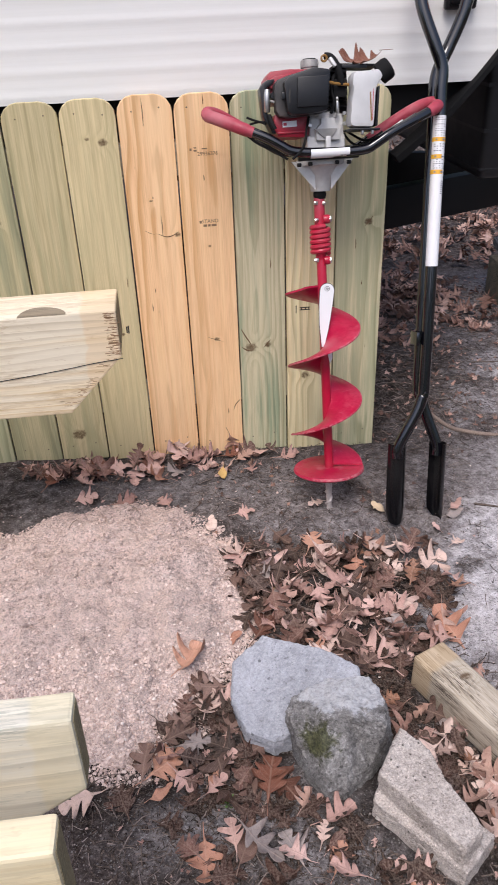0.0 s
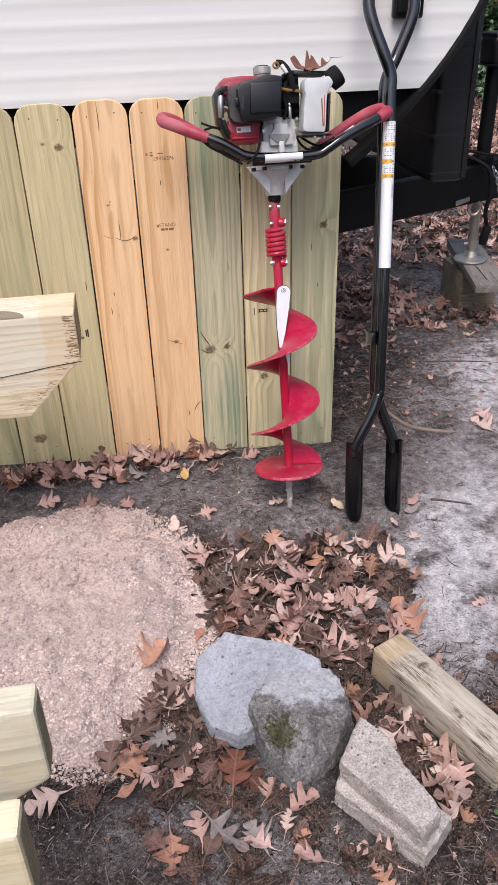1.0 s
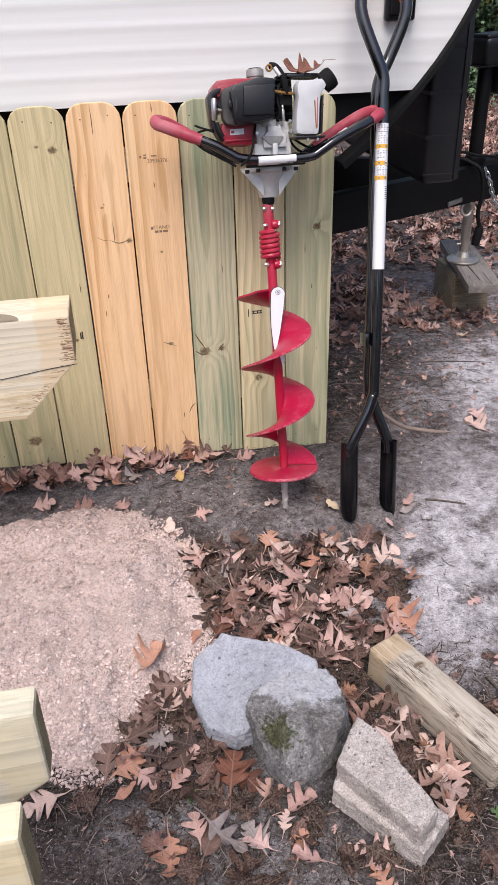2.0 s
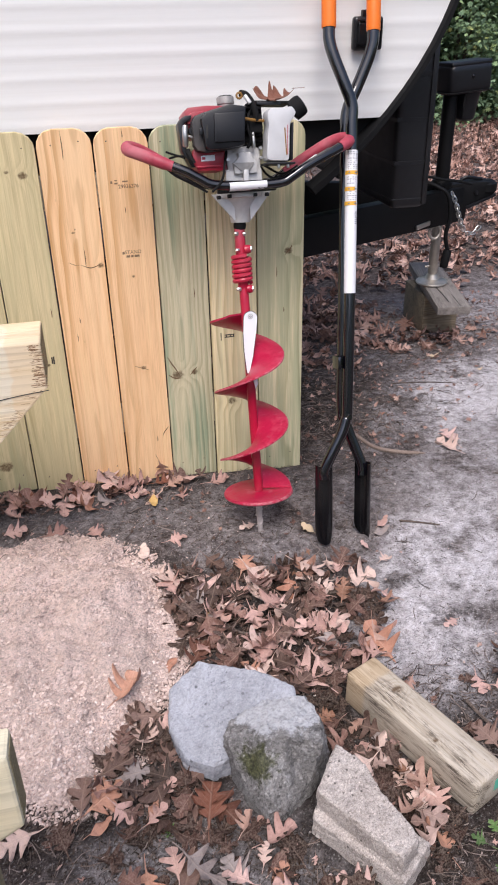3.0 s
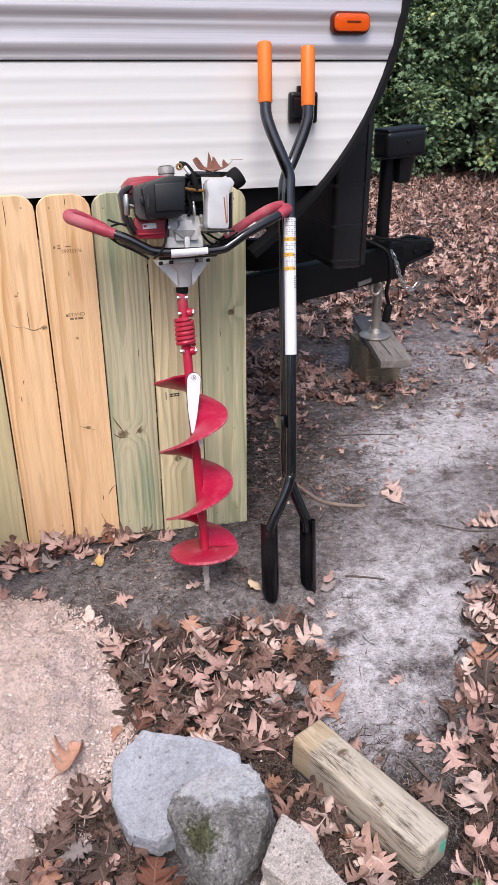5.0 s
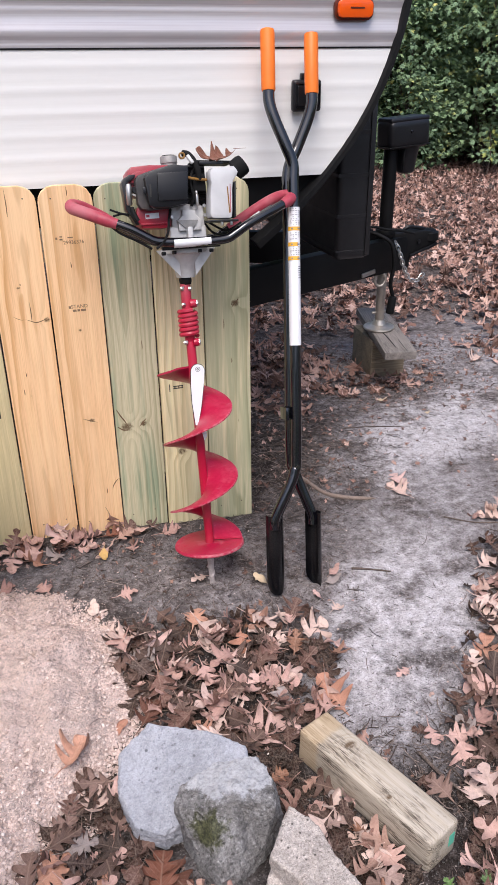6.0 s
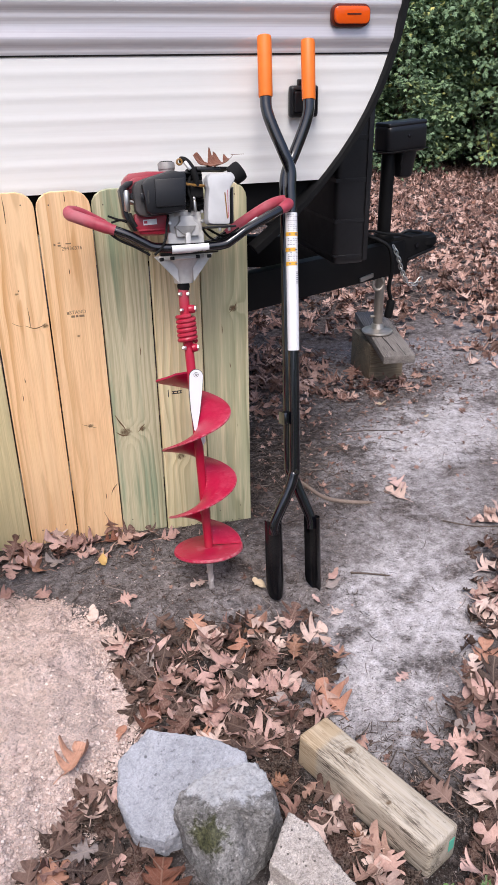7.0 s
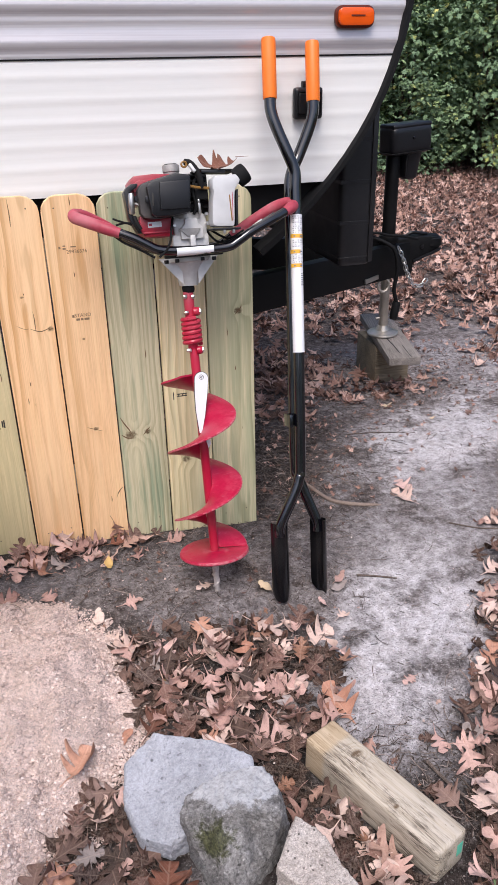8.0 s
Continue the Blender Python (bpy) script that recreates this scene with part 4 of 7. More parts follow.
part("foot_pin", rod((JX - 0.04, JY, 0.305), (JX + 0.04, JY, 0.305), 0.006, 10), MAT_ZINC, jack)
part("cable", tube([(0.86, 0.98, 0.69), (0.90, 0.95, 0.675), (0.945, 0.93, 0.64), (0.965, 0.93, 0.55), (0.962, 0.945, 0.46), (0.985, 0.955, 0.385), (0.975, 0.955, 0.345)], 0.009, 10), MAT_RUBBER, camper)
part("plug", rod((0.985, 0.955, 0.395), (0.972, 0.955, 0.315), 0.019, 14), MAT_RUBBER, camper)
part("cable", tube([(0.78, 0.97, 0.70), (0.86, 0.965, 0.715), (0.93, 0.96, 0.70), (1.0, 0.965, 0.69), (1.08, 0.98, 0.67)], 0.006, 8), MAT_RUBBER, camper)


def chain():
    chain_part = new("safety_chain")
    chain_part.parent = camper
    line = bend([(0.965, 0.958, 0.665), (0.995, 0.945, 0.60), (1.02, 0.945, 0.535), (1.055, 0.95, 0.475), (1.095, 0.955, 0.46), (1.13, 0.96, 0.485)], 4)
    total, k = 0.0, 0
    for a, b in zip(line, line[1:]):
        total += (b - a).length
        while total >= 0.019:
            total -= 0.019
            d = (b - a).normalized()
            m = Matrix.Translation(b) @ d.to_track_quat("X", "Z").to_matrix().to_4x4() @ pose(0, 0, 0, 90 * (k % 2) + 25)
            pts = [m @ Vector((0.0105 * math.cos(q) + math.copysign(0.005, math.cos(q)), 0.0085 * math.sin(q), 0)) for q in [0.2 + math.pi * j / 5 for j in range(10)]]
            part("link", tube(pts, 0.0028, 7, 1, True), MAT_STEEL, chain_part)
            k += 1


chain()

# side marker lamp and outlet cover on the wall
def rounded(w, h, r, n=5):
    """A rectangle with rounded corners, about its middle."""
    out = []
    for sx, sz, q0 in ((1, -1, -90), (1, 1, 0), (-1, 1, 90), (-1, -1, 180)):
        for k in range(n + 1):
            q = radians(q0 + 90 * k / n)
            out.append((sx * (w / 2 - r) + r * math.cos(q), sz * (h / 2 - r) + r * math.sin(q)))
    return out


marker = part("marker_base", plate(rounded(0.112, 0.054, 0.020), 0.012, (0.303, -0.014, 1.490), bevel=0.002), MAT_AMBER_DARK, camper)
part("lens", plate(rounded(0.099, 0.042, 0.014), 0.016, (0.303, -0.028, 1.490), bevel=0.005), MAT_AMBER, marker, "amber side marker lens")
part("script_bar", box((0.040, 0.001, 0.004), (0.306, -0.0285, 1.492), 0.0), MAT_AMBER_DARK, marker)
cover = part("outlet_cover", box((0.082, 0.024, 0.080), (0.171, -0.016, 1.284), 0.010, 3), MAT_PLASTIC, camper)
part("hinge_tab", box((0.034, 0.016, 0.018), (0.171, -0.014, 1.330), 0.004), MAT_PLASTIC, cover)
part("lid_lip", box((0.066, 0.006, 0.058), (0.171, -0.030, 1.284), 0.008, 3), MAT_PLASTIC, cover)

# wooden footing below the jack
GX, GY = JX, JY + WALL
block = thing("wood_block", pose(0.992, 3.130, ground_z(GX, GY) - 0.006, 0, 0, -4), "old grey-brown timber block under the jack", "wood block")
part("timber", box((0.17, 0.26, 0.187), (0, 0, 0.0935), 0.006), MAT_BLOCK, block)
plank = thing("wood_plank", pose(0.982, 3.055, ground_z(GX, GY) + 0.206, 2.6, 0, -11.5), "weathered grey plank lying on the timber block", "plank")
part("board", box((0.145, 0.60, 0.036), (0, 0, 0), 0.005), MAT_OLD, plank)
bm = bmesh.new()
tube([(-0.01, -0.24, 0.0175), (-0.015, -0.14, 0.0178), (-0.024, -0.05, 0.0175)], 0.0028, 5, bm=bm)
tube([(0.03, -0.29, 0.0175), (0.026, -0.15, 0.0175)], 0.0018, 5, bm=bm)
part("crack", bm, MAT_INK, plank)

# ---- earth auger leaning on the fence ----
def leaning(foot, up):
    """A frame with z along the lean, x to the right and y to the back."""
    z = Vector(up).normalized()
    x = (Vector((1, 0, 0)) - z * z.x).normalized()
    y = z.cross(x)
    m = Matrix((x, y, z)).transposed().to_4x4()
    m.translation = foot
    return m


auger = thing("earth_auger", leaning((-0.227, 1.652, 0.0), (-0.0011, 0.2138, 0.9769)), "red petrol earth auger leaning on the picket fence", "earth auger")
FLIGHT_R, LEAD = 0.099, 0.1965


def flight():
    """The helical blade, a dished ribbon of steel round the shaft."""
    bm = bmesh.new()
    w0, w1, n = 0.150, 0.651, 150
    rows = []
    for k in range(n + 1):
        w = w0 + (w1 - w0) * k / n
        a = math.pi + 2 * math.pi * (w - 0.254) / LEAD
        fade = min(1.0, 0.55 + (n - k) / 8.0)
        out = 0.012 + (FLIGHT_R + 0.0012 * math.sin(a * 2.3) - 0.012) * max(0.18, fade)
        ring = []
        for r, dz in ((0.010, 0.0), (0.045, -0.001), (out - 0.004, -0.004), (out, -0.006), (out, -0.010), (0.045, -0.006), (0.010, -0.005)):
            r = min(r, out)
            ring.append(bm.verts.new((r * math.cos(a), r * math.sin(a), w + dz)))
        rows.append(ring)
    for ra, rb in zip(rows, rows[1:]):
        for j in range(7):
            bm.faces.new((ra[j], ra[(j + 1) % 7], rb[(j + 1) % 7], rb[j]))
    bm.faces.new(rows[0][::-1])
    bm.faces.new(rows[-1])
    return bm


part("flight", flight(), MAT_FLIGHT, auger, "dusty red helical blade")
bm = lathe((0.003, 0, 0.128), (0.003, 0, 0.140), ((0, 0.055), (0.05, 0.096), (0.35, 0.0995), (0.65, 0.0995), (0.95, 0.097), (1, 0.055)), 40)
part("cutting_disc", bm, MAT_FLIGHT, auger)
part("shaft", rod((0.004, 0, 0.10), (0.001, 0, 0.735), 0.0125, 24), MAT_RED, auger)
bm = lathe((0, 0, -0.008), (0.002, 0, 0.128), ((0, 0.002), (0.08, 0.007), (0.25, 0.0075), (0.6, 0.009), (1, 0.011)), 10)
tube([(0.009 * math.cos(q), 0.009 * math.sin(q), 0.01 + q * 0.0058) for q in [0.5 * k for k in range(30)]], 0.0028, 5, 1, bm=bm)
part("pilot_point", bm, MAT_TIP, auger, "worn muddy steel pilot point")


def sticker(grow, y):
    """White teardrop decal on the blade and shaft, wide and round at its top."""
    bm = bmesh.new()
    k2 = 0.0185 + grow
    outline = [(0.004 + k2 * math.cos(q), 0.637 + k2 * math.sin(q)) for q in [math.pi * k / 10 for k in range(11)]]
    outline += [(-0.018 - grow, 0.60), (-0.019 - grow, 0.55), (-0.015 - grow, 0.49), (-0.009, 0.487 - grow), (0.004 + grow, 0.535), (0.017 + grow, 0.60)]
    return plate(outline, 0.0012, (0.006, y, 0), bm=bm)


decal = part("decal", sticker(0.0, -0.0175), MAT_WHITE_LABEL, auger, "white warning decal")
part("decal_border", sticker(0.0016, -0.0160), MAT_INK, decal)
bm = tube([(0.010 + 0.0062 * math.cos(q), -0.0178, 0.642 + 0.0062 * math.sin(q)) for q in [2 * math.pi * k / 20 for k in range(20)]], 0.0006, 4, 1, True)
for q in (0.4, 2.0, 3.7, 5.2):
    box((0.0045, 0.0006, 0.0012), (0.010 + 0.0022 * math.cos(q), -0.0176, 0.642 + 0.0022 * math.sin(q)), 0, turn=(0, math.degrees(q), 0), bm=bm)
part("decal_mark", bm, MAT_INK, decal)
bm = plate([(-0.003, 0.478), (0.010, 0.485), (0.012, 0.455), (0.004, 0.443)], 0.001, (0.008, -0.0145, 0))
part("decal", bm, MAT_WHITE_LABEL, auger)
part("upper_shaft", rod((0.0, 0, 0.715), (0.0, 0, 0.873), 0.0138, 24), MAT_RED, auger)


def spring():
    pts = [(0.0218 * math.cos(q), 0.0218 * math.sin(q), 0.730 + q * 0.00193) for q in [0.42 * k for k in range(88)]]
    return tube(pts, 0.0062, 8, 1)


part("shock_spring", spring(), MAT_RED, auger, "red coil shock spring")
for z, u in ((0.816, 0.024), (0.714, 0.022)):
    lug = part("spring_lug", rod((0.006, -0.010, z), (u, -0.010, z), 0.0115, 16), MAT_RED, auger)
    part("bolt", lathe((u - 0.002, -0.013, z), (u + 0.004, -0.014, z), ((0, 0.0085), (0.6, 0.0085), (1, 0.006)), 6), MAT_STEEL, lug)
for z, u in ((0.855, 0.013), (0.857, -0.015), (0.815, -0.015), (0.716, -0.019)):
    part("bolt", lathe((u * 0.5, -0.010, z), (u * 1.1, -0.013, z), ((0, 0.0055), (0.7, 0.0055), (1, 0.0035)), 6), MAT_STEEL, auger)
part("output_collar", rod((0.002, 0, 0.866), (0.002, 0, 0.888), 0.0165, 20), MAT_RUBBER, auger)

# gearbox
bm = lathe((0.004, 0, 0.884), (0.006, 0, 0.946), ((0, 0.024), (0.15, 0.026), (0.45, 0.030), (0.8, 0.040), (1, 0.047)), 26)
lathe((0.006, 0, 0.944), (0.006, 0, 0.962), ((0, 0.046), (0.15, 0.060), (0.8, 0.060), (1, 0.055)), 26, bm)
gearbox = part("gearbox", bm, MAT_ALLOY, auger, "grey cast alloy gearbox")
for s in (-1, 1):
    part("gearbox_web", plate([(0.02 * s, 0.888), (0.078 * s, 0.957), (0.02 * s, 0.957)], 0.006, (0.006, -0.028, 0)), MAT_ALLOY, gearbox)
    part("bolt", rod((0.062 * s + 0.006, -0.045, 0.944), (0.062 * s + 0.006, -0.045, 0.953), 0.006, 8), MAT_PLASTIC, gearbox)
for u in (-0.030, 0.036):
    part("bolt", rod((u, -0.052, 0.945), (u, -0.052, 0.954), 0.006, 8), MAT_PLASTIC, gearbox)
bm = box((0.094, 0.075, 0.050), (0.010, -0.018, 0.988), 0.006)
box((0.086, 0.070, 0.058), (0.012, -0.020, 1.030), 0.008, bm=bm)
lathe((0.012, -0.022, 1.050), (0.012, -0.022, 1.064), ((0, 0.043), (0.7, 0.043), (1, 0.036)), 24, bm)
plate([(-0.016, 1.0), (0.042, 1.0), (0.042, 1.026), (0.030, 1.038), (0.030, 1.05), (-0.004, 1.05), (-0.004, 1.038), (-0.016, 1.026)], 0.02, (0.0, -0.068, 0), bevel=0.004, bm=bm)
box((0.014, 0.02, 0.05), (0.012, -0.064, 0.985), 0.004, bm=bm)
housing = part("clutch_housing", bm, MAT_ALLOY, auger, "grey cast clutch housing")
for u, z in ((-0.030, 1.058), (0.054, 1.058), (-0.030, 1.035), (0.055, 1.035)):
    part("bolt", rod((u, -0.055, z), (u, -0.067, z), 0.0048, 6), MAT_STEEL, housing)

# loop handle with foam grips
BACK = 0.052


def loop_half(s):
    """One side of the loop: out along the front, round the end, back along the rear."""
    return [(0.045 * s, -0.088, 0.972), (0.088 * s, -0.088, 0.976), (0.112 * s, -0.087, 0.988), (0.150 * s, -0.083, 1.010), (0.205 * s, -0.072, 1.034), (0.258 * s, -0.052, 1.058), (0.276 * s, -0.030, 1.068),
            (0.272 * s, -0.006, 1.076), (0.245 * s, 0.018, 1.070), (0.20 * s, 0.035, 1.046), (0.15 * s, 0.045, 1.016), (0.112 * s, BACK, 0.992), (0.088 * s, BACK, 0.982), (0.045 * s, BACK, 0.978)]


def shifted(pts):
    return [(x + 0.008 + 0.012 * max(0.0, x) / 0.27, y, z + (0.004 if x < 0 else -0.002) * min(1.0, abs(x) / 0.1)) for x, y, z in pts]


whole = shifted(loop_half(1)) + shifted(loop_half(-1))[::-1]
handle = part("loop_handle", tube(whole, 0.0118, 12, 5, True), MAT_BLACK, auger, "black steel loop handle")
for s in (1, -1):
    pts = shifted(loop_half(s))
    outer = bend(pts, 6)
    n = len(outer)
    piece = outer[int(n * 0.36):int(n * 0.82)] if s > 0 else outer[int(n * 0.27):int(n * 0.74)]
    part("grip", tube(piece, 0.0150, 14, 1, radii=lambda k: 0.0148 if 0.03 < k < 0.97 else 0.0128), MAT_GRIP, handle, "red foam grip")
bm = bmesh.new()
for k in range(13):
    q = math.radians(200 + 140 * k / 12)
    for z in (-0.047, 0.047):
        bm.verts.new((z, 0.0128 * math.cos(q), 0.0128 * math.sin(q)))
bm.verts.ensure_lookup_table()
for k in range(12):
    bm.faces.new([bm.verts[j] for j in (2 * k, 2 * k + 1, 2 * k + 3, 2 * k + 2)])
bmesh.ops.rotate(bm, verts=bm.verts[:], matrix=Matrix.Rotation(radians(55), 3, "X").inverted())
bmesh.ops.translate(bm, verts=bm.verts[:], vec=(0.010, -0.088, 0.973))
part("handle_label", bm, MAT_WHITE_LABEL, handle, "scuffed white label")
part("handle_clamp", box((0.15, 0.016, 0.024), (0.010, -0.074, 0.968), 0.004), MAT_PLASTIC, handle)
lever = part("throttle_lever", tube(shifted([(0.150, -0.062, 1.014), (0.185, -0.050, 1.030), (0.222, -0.040, 1.048)]), 0.0058, 8), MAT_BLACK, handle)
part("lever_tip", rod((0.170, -0.066, 1.018), (0.198, -0.062, 1.034), 0.0034, 8), MAT_STEEL, lever)
for line in ([(0.145, -0.06, 1.006), (0.10, -0.05, 0.985), (0.075, -0.03, 0.996), (0.06, 0.0, 1.03)], [(0.15, -0.055, 1.012), (0.11, -0.045, 0.995), (0.07, -0.02, 1.02)],
             [(-0.03, -0.06, 1.06), (-0.042, -0.085, 1.03), (-0.050, -0.10, 1.0), (-0.062, -0.102, 0.978), (-0.082, -0.104, 0.962)],
             [(-0.20, -0.065, 1.040), (-0.165, -0.075, 1.006), (-0.125, -0.078, 0.984), (-0.09, -0.084, 0.962)]):
    part("control_cable", tube(line, 0.0030, 7), MAT_RUBBER, handle)

# engine
engine = part("engine_block", box((0.13, 0.10, 0.105), (0.010, 0.030, 1.108), 0.010), MAT_PLASTIC, auger, "dark engine block")
for k in range(7):
    part("cooling_fin", box((0.058, 0.080, 0.0035), (0.036, -0.012, 1.076 + 0.0125 * k), 0.001), MAT_RUBBER, engine)
shroud = part("fan_housing", plate([(-0.121, 1.036), (-0.114, 1.064), (-0.036, 1.070), (-0.034, 1.012), (-0.050, 1.009), (-0.108, 1.012)], 0.09, (0, -0.070, 0), bevel=0.007), MAT_RED_HOUSING, auger, "red plastic fan housing")
part("housing_label", box((0.034, 0.001, 0.013), (-0.080, -0.0708, 1.0405), 0, turn=(0, -1, 0)), MAT_WHITE_LABEL, shroud, "small white label")
part("label_mark", box((0.008, 0.001, 0.006), (-0.091, -0.0714, 1.0405), 0), MAT_RED, shroud)
part("housing_rib", box((0.070, 0.004, 0.004), (-0.076, -0.0715, 1.0215), 0.001), MAT_RED_HOUSING, shroud)
top = part("top_shroud", plate([(-0.128, 1.112), (-0.1265, 1.146), (-0.116, 1.158), (-0.070, 1.161), (-0.010, 1.158), (0.0, 1.09), (-0.120, 1.09)], 0.10, (0, -0.052, 0), bevel=0.007), MAT_RED_HOUSING, auger, "red plastic top shroud")
part("shroud_step", plate([(-0.122, 1.120), (-0.122, 1.138), (-0.108, 1.146), (-0.070, 1.148), (-0.070, 1.120)], 0.012, (0, -0.062, 0), bevel=0.003), MAT_RED_HOUSING, top)
for k in range(4):
    part("vent_slot", box((0.003, 0.002, 0.014), (-0.118 + 0.007 * k, -0.0525, 1.102), 0.0005), MAT_INK, top)
guard2 = part("recoil_guard", plate([(-0.1465, 1.120), (-0.139, 1.131), (-0.127, 1.1385), (-0.110, 1.139), (-0.114, 1.130), (-0.128, 1.122), (-0.1335, 1.112), (-0.130, 1.066), (-0.114, 1.028), (-0.112, 1.021), (-0.122, 1.022), (-0.142, 1.060)], 0.042, (0, -0.068, 0), bevel=0.003),
              MAT_PLASTIC, auger, "black plastic guard at the starter")
part("muffler_shield", lathe((-0.1325, -0.072, 1.068), (-0.1300, -0.072, 1.117), ((0, 0.0050), (0.06, 0.0072), (0.85, 0.0078), (1, 0.0058)), 14), MAT_STEEL, guard2, "bright steel shield")
part("choke_knob", rod((-0.115, -0.060, 1.103), (-0.115, -0.079, 1.103), 0.009, 14), MAT_PLASTIC, guard2)
part("choke_arm", box((0.022, 0.008, 0.005), (-0.114, -0.076, 1.088), 0.0015, turn=(0, 25, 0)), MAT_DULL, guard2)
part("guard_foot", tube([(-0.128, -0.070, 1.062), (-0.124, -0.078, 1.045), (-0.117, -0.080, 1.030)], 0.0055, 8), MAT_RUBBER, guard2)
for line in ([(-0.178, -0.045, 1.062), (-0.165, -0.05, 1.056), (-0.148, -0.055, 1.050), (-0.122, -0.06, 1.046)], [(-0.172, -0.045, 1.046), (-0.150, -0.05, 1.050), (-0.136, -0.06, 1.044)]):
    part("cable_end", tube(line, 0.0026, 6), MAT_RUBBER, guard2)

# air filter box: a dusty base and a black cover with a raised square panel
LOW_SIDE = [(0.003, 1.0605), (-0.040, 1.0545), (-0.0865, 1.0525), (-0.107, 1.0565)]
bm = plate(LOW_SIDE + [(-0.1155, 1.068), (-0.1165, 1.122), (-0.108, 1.134), (-0.088, 1.1405), (-0.0255, 1.1555), (0.006, 1.150), (0.0105, 1.143)], 0.036, (0.0, -0.098, 0), bevel=0.006)
filter_box = part("air_filter_box", bm, MAT_FILTER_BASE, auger, "black plastic air filter with dusty rim")
bm = plate([(0.003, 1.062), (-0.038, 1.0565), (-0.080, 1.0555), (-0.092, 1.062), (-0.098, 1.125), (-0.086, 1.1385), (-0.0255, 1.1535), (0.006, 1.1485), (0.0105, 1.142)], 0.024, (0.0, -0.121, 0), bevel=0.0055)
cover2 = part("filter_cover", bm, MAT_PLASTIC, filter_box, "black plastic cover")
part("cover_panel", plate([(-0.0705, 1.0705), (-0.0675, 1.1345), (0.0055, 1.1355), (0.0005, 1.0705)], 0.008, (0.0, -0.127, 0), bevel=0.003), MAT_PLASTIC, cover2)
part("cover_slot", box((0.0040, 0.003, 0.030), (-0.086, -0.1205, 1.096), 0.001, turn=(0, 4, 0)), MAT_INK, cover2)
part("cover_clip", box((0.010, 0.006, 0.016), (-0.0975, -0.110, 1.098), 0.002), MAT_PLASTIC, cover2)

# cylinder top, plug lead and clutter on the engine
head_part = part("cylinder_head", lathe((-0.013, 0.0, 1.148), (-0.013, 0.0, 1.184), ((0, 0.0195), (0.50, 0.0195), (0.54, 0.0215), (0.94, 0.0215), (1, 0.0200)), 26), MAT_DULL, auger, "dull cast cylinder head")
part("head_cap", lathe((-0.013, 0.0, 1.1838), (-0.013, 0.0, 1.1865), ((0, 0.017), (1, 0.016)), 18), MAT_RUBBER, head_part)
plug = part("plug_boot", tube([(0.010, -0.066, 1.182), (0.022, -0.074, 1.178), (0.034, -0.082, 1.160), (0.041, -0.084, 1.138), (0.043, -0.080, 1.118)], 0.0078, 10), MAT_RUBBER, auger)
part("boot_clip", rod((0.018, -0.082, 1.175), (0.029, -0.089, 1.156), 0.0050, 10), MAT_ALLOY, plug)
part("plug_ring", tube([(0.006 + 0.0065 * math.cos(q), -0.076, 1.176 + 0.0065 * math.sin(q)) for q in [2 * math.pi * k / 12 for k in range(12)]], 0.0026, 6, 1, True), MAT_BRASS, plug)
part("top_plate", box((0.100, 0.075, 0.006), (0.086, -0.030, 1.160), 0.002, turn=(0, 3, 0)), MAT_RUBBER, auger)
part("plate_rib", box((0.060, 0.006, 0.008), (0.080, -0.066, 1.157), 0.002, turn=(0, 3, 0)), MAT_PLASTIC, auger)
part("fuel_line", tube([(0.012, -0.088, 1.124), (0.032, -0.086, 1.120), (0.062, -0.080, 1.117)], 0.0036, 8), MAT_BRASS, auger)
stem = part("primer_stem", rod((0.0348, -0.074, 1.058), (0.0346, -0.074, 1.084), 0.0046, 10), MAT_STEEL, auger)
part("stem_ball", lathe((0.0346, -0.074, 1.084), (0.0346, -0.074, 1.094), ((0, 0.0022), (0.3, 0.0040), (0.7, 0.0040), (1, 0.0016)), 10), MAT_STEEL, stem)
part("wiring_loom", tube([(0.020, -0.07, 1.058), (0.027, -0.075, 1.08), (0.022, -0.076, 1.11), (0.032, -0.07, 1.14), (0.06, -0.06, 1.15)], 0.0040, 8), MAT_RUBBER, auger)
part("carburettor", box((0.034, 0.05, 0.040), (0.044, -0.050, 1.112), 0.005), MAT_RUBBER, auger)

# fuel tank: shouldered translucent bottle with its neck slanting to one side
bm = plate([(0.0570, 1.036), (0.0600, 1.027), (0.0680, 1.0235), (0.1100, 1.0210), (0.1145, 1.0260), (0.1165, 1.0400), (0.1200, 1.0900), (0.1230, 1.1090), (0.1300, 1.1180), (0.1390, 1.1300), (0.1280, 1.1460), (0.1150, 1.1430), (0.0730, 1.1425),
            (0.0650, 1.1340), (0.0640, 1.1150), (0.0665, 1.1080), (0.0620, 1.0850)], 0.052, (0.0, -0.108, 0), bevel=0.0085)
tank = part("fuel_tank", bm, MAT_TANK, auger, "white translucent fuel tank")
part("sight_strip", box((0.0030, 0.001, 0.062), (0.1065, -0.1086, 1.066), 0, turn=(0, -1.5, 0)), MAT_BRASS, tank)
part("sight_edge", box((0.0012, 0.001, 0.066), (0.1115, -0.1086, 1.070), 0, turn=(0, 3, 0)), MAT_RED, tank)
part("tank_bracket", plate([(0.1175, 1.022), (0.1255, 1.106), (0.1300, 1.110), (0.1235, 1.024)], 0.066, (0.0, -0.104, 0), bevel=0.001), MAT_PLASTIC, auger)
part("tank_shelf", box((0.072, 0.07, 0.005), (0.094, -0.07, 1.0175), 0.002, turn=(0, 2, 0)), MAT_PLASTIC, auger)
cap_at = Vector((0.1335, -0.078, 1.134))
cap_dir = Vector((0.74, -0.16, 0.50)).normalized()
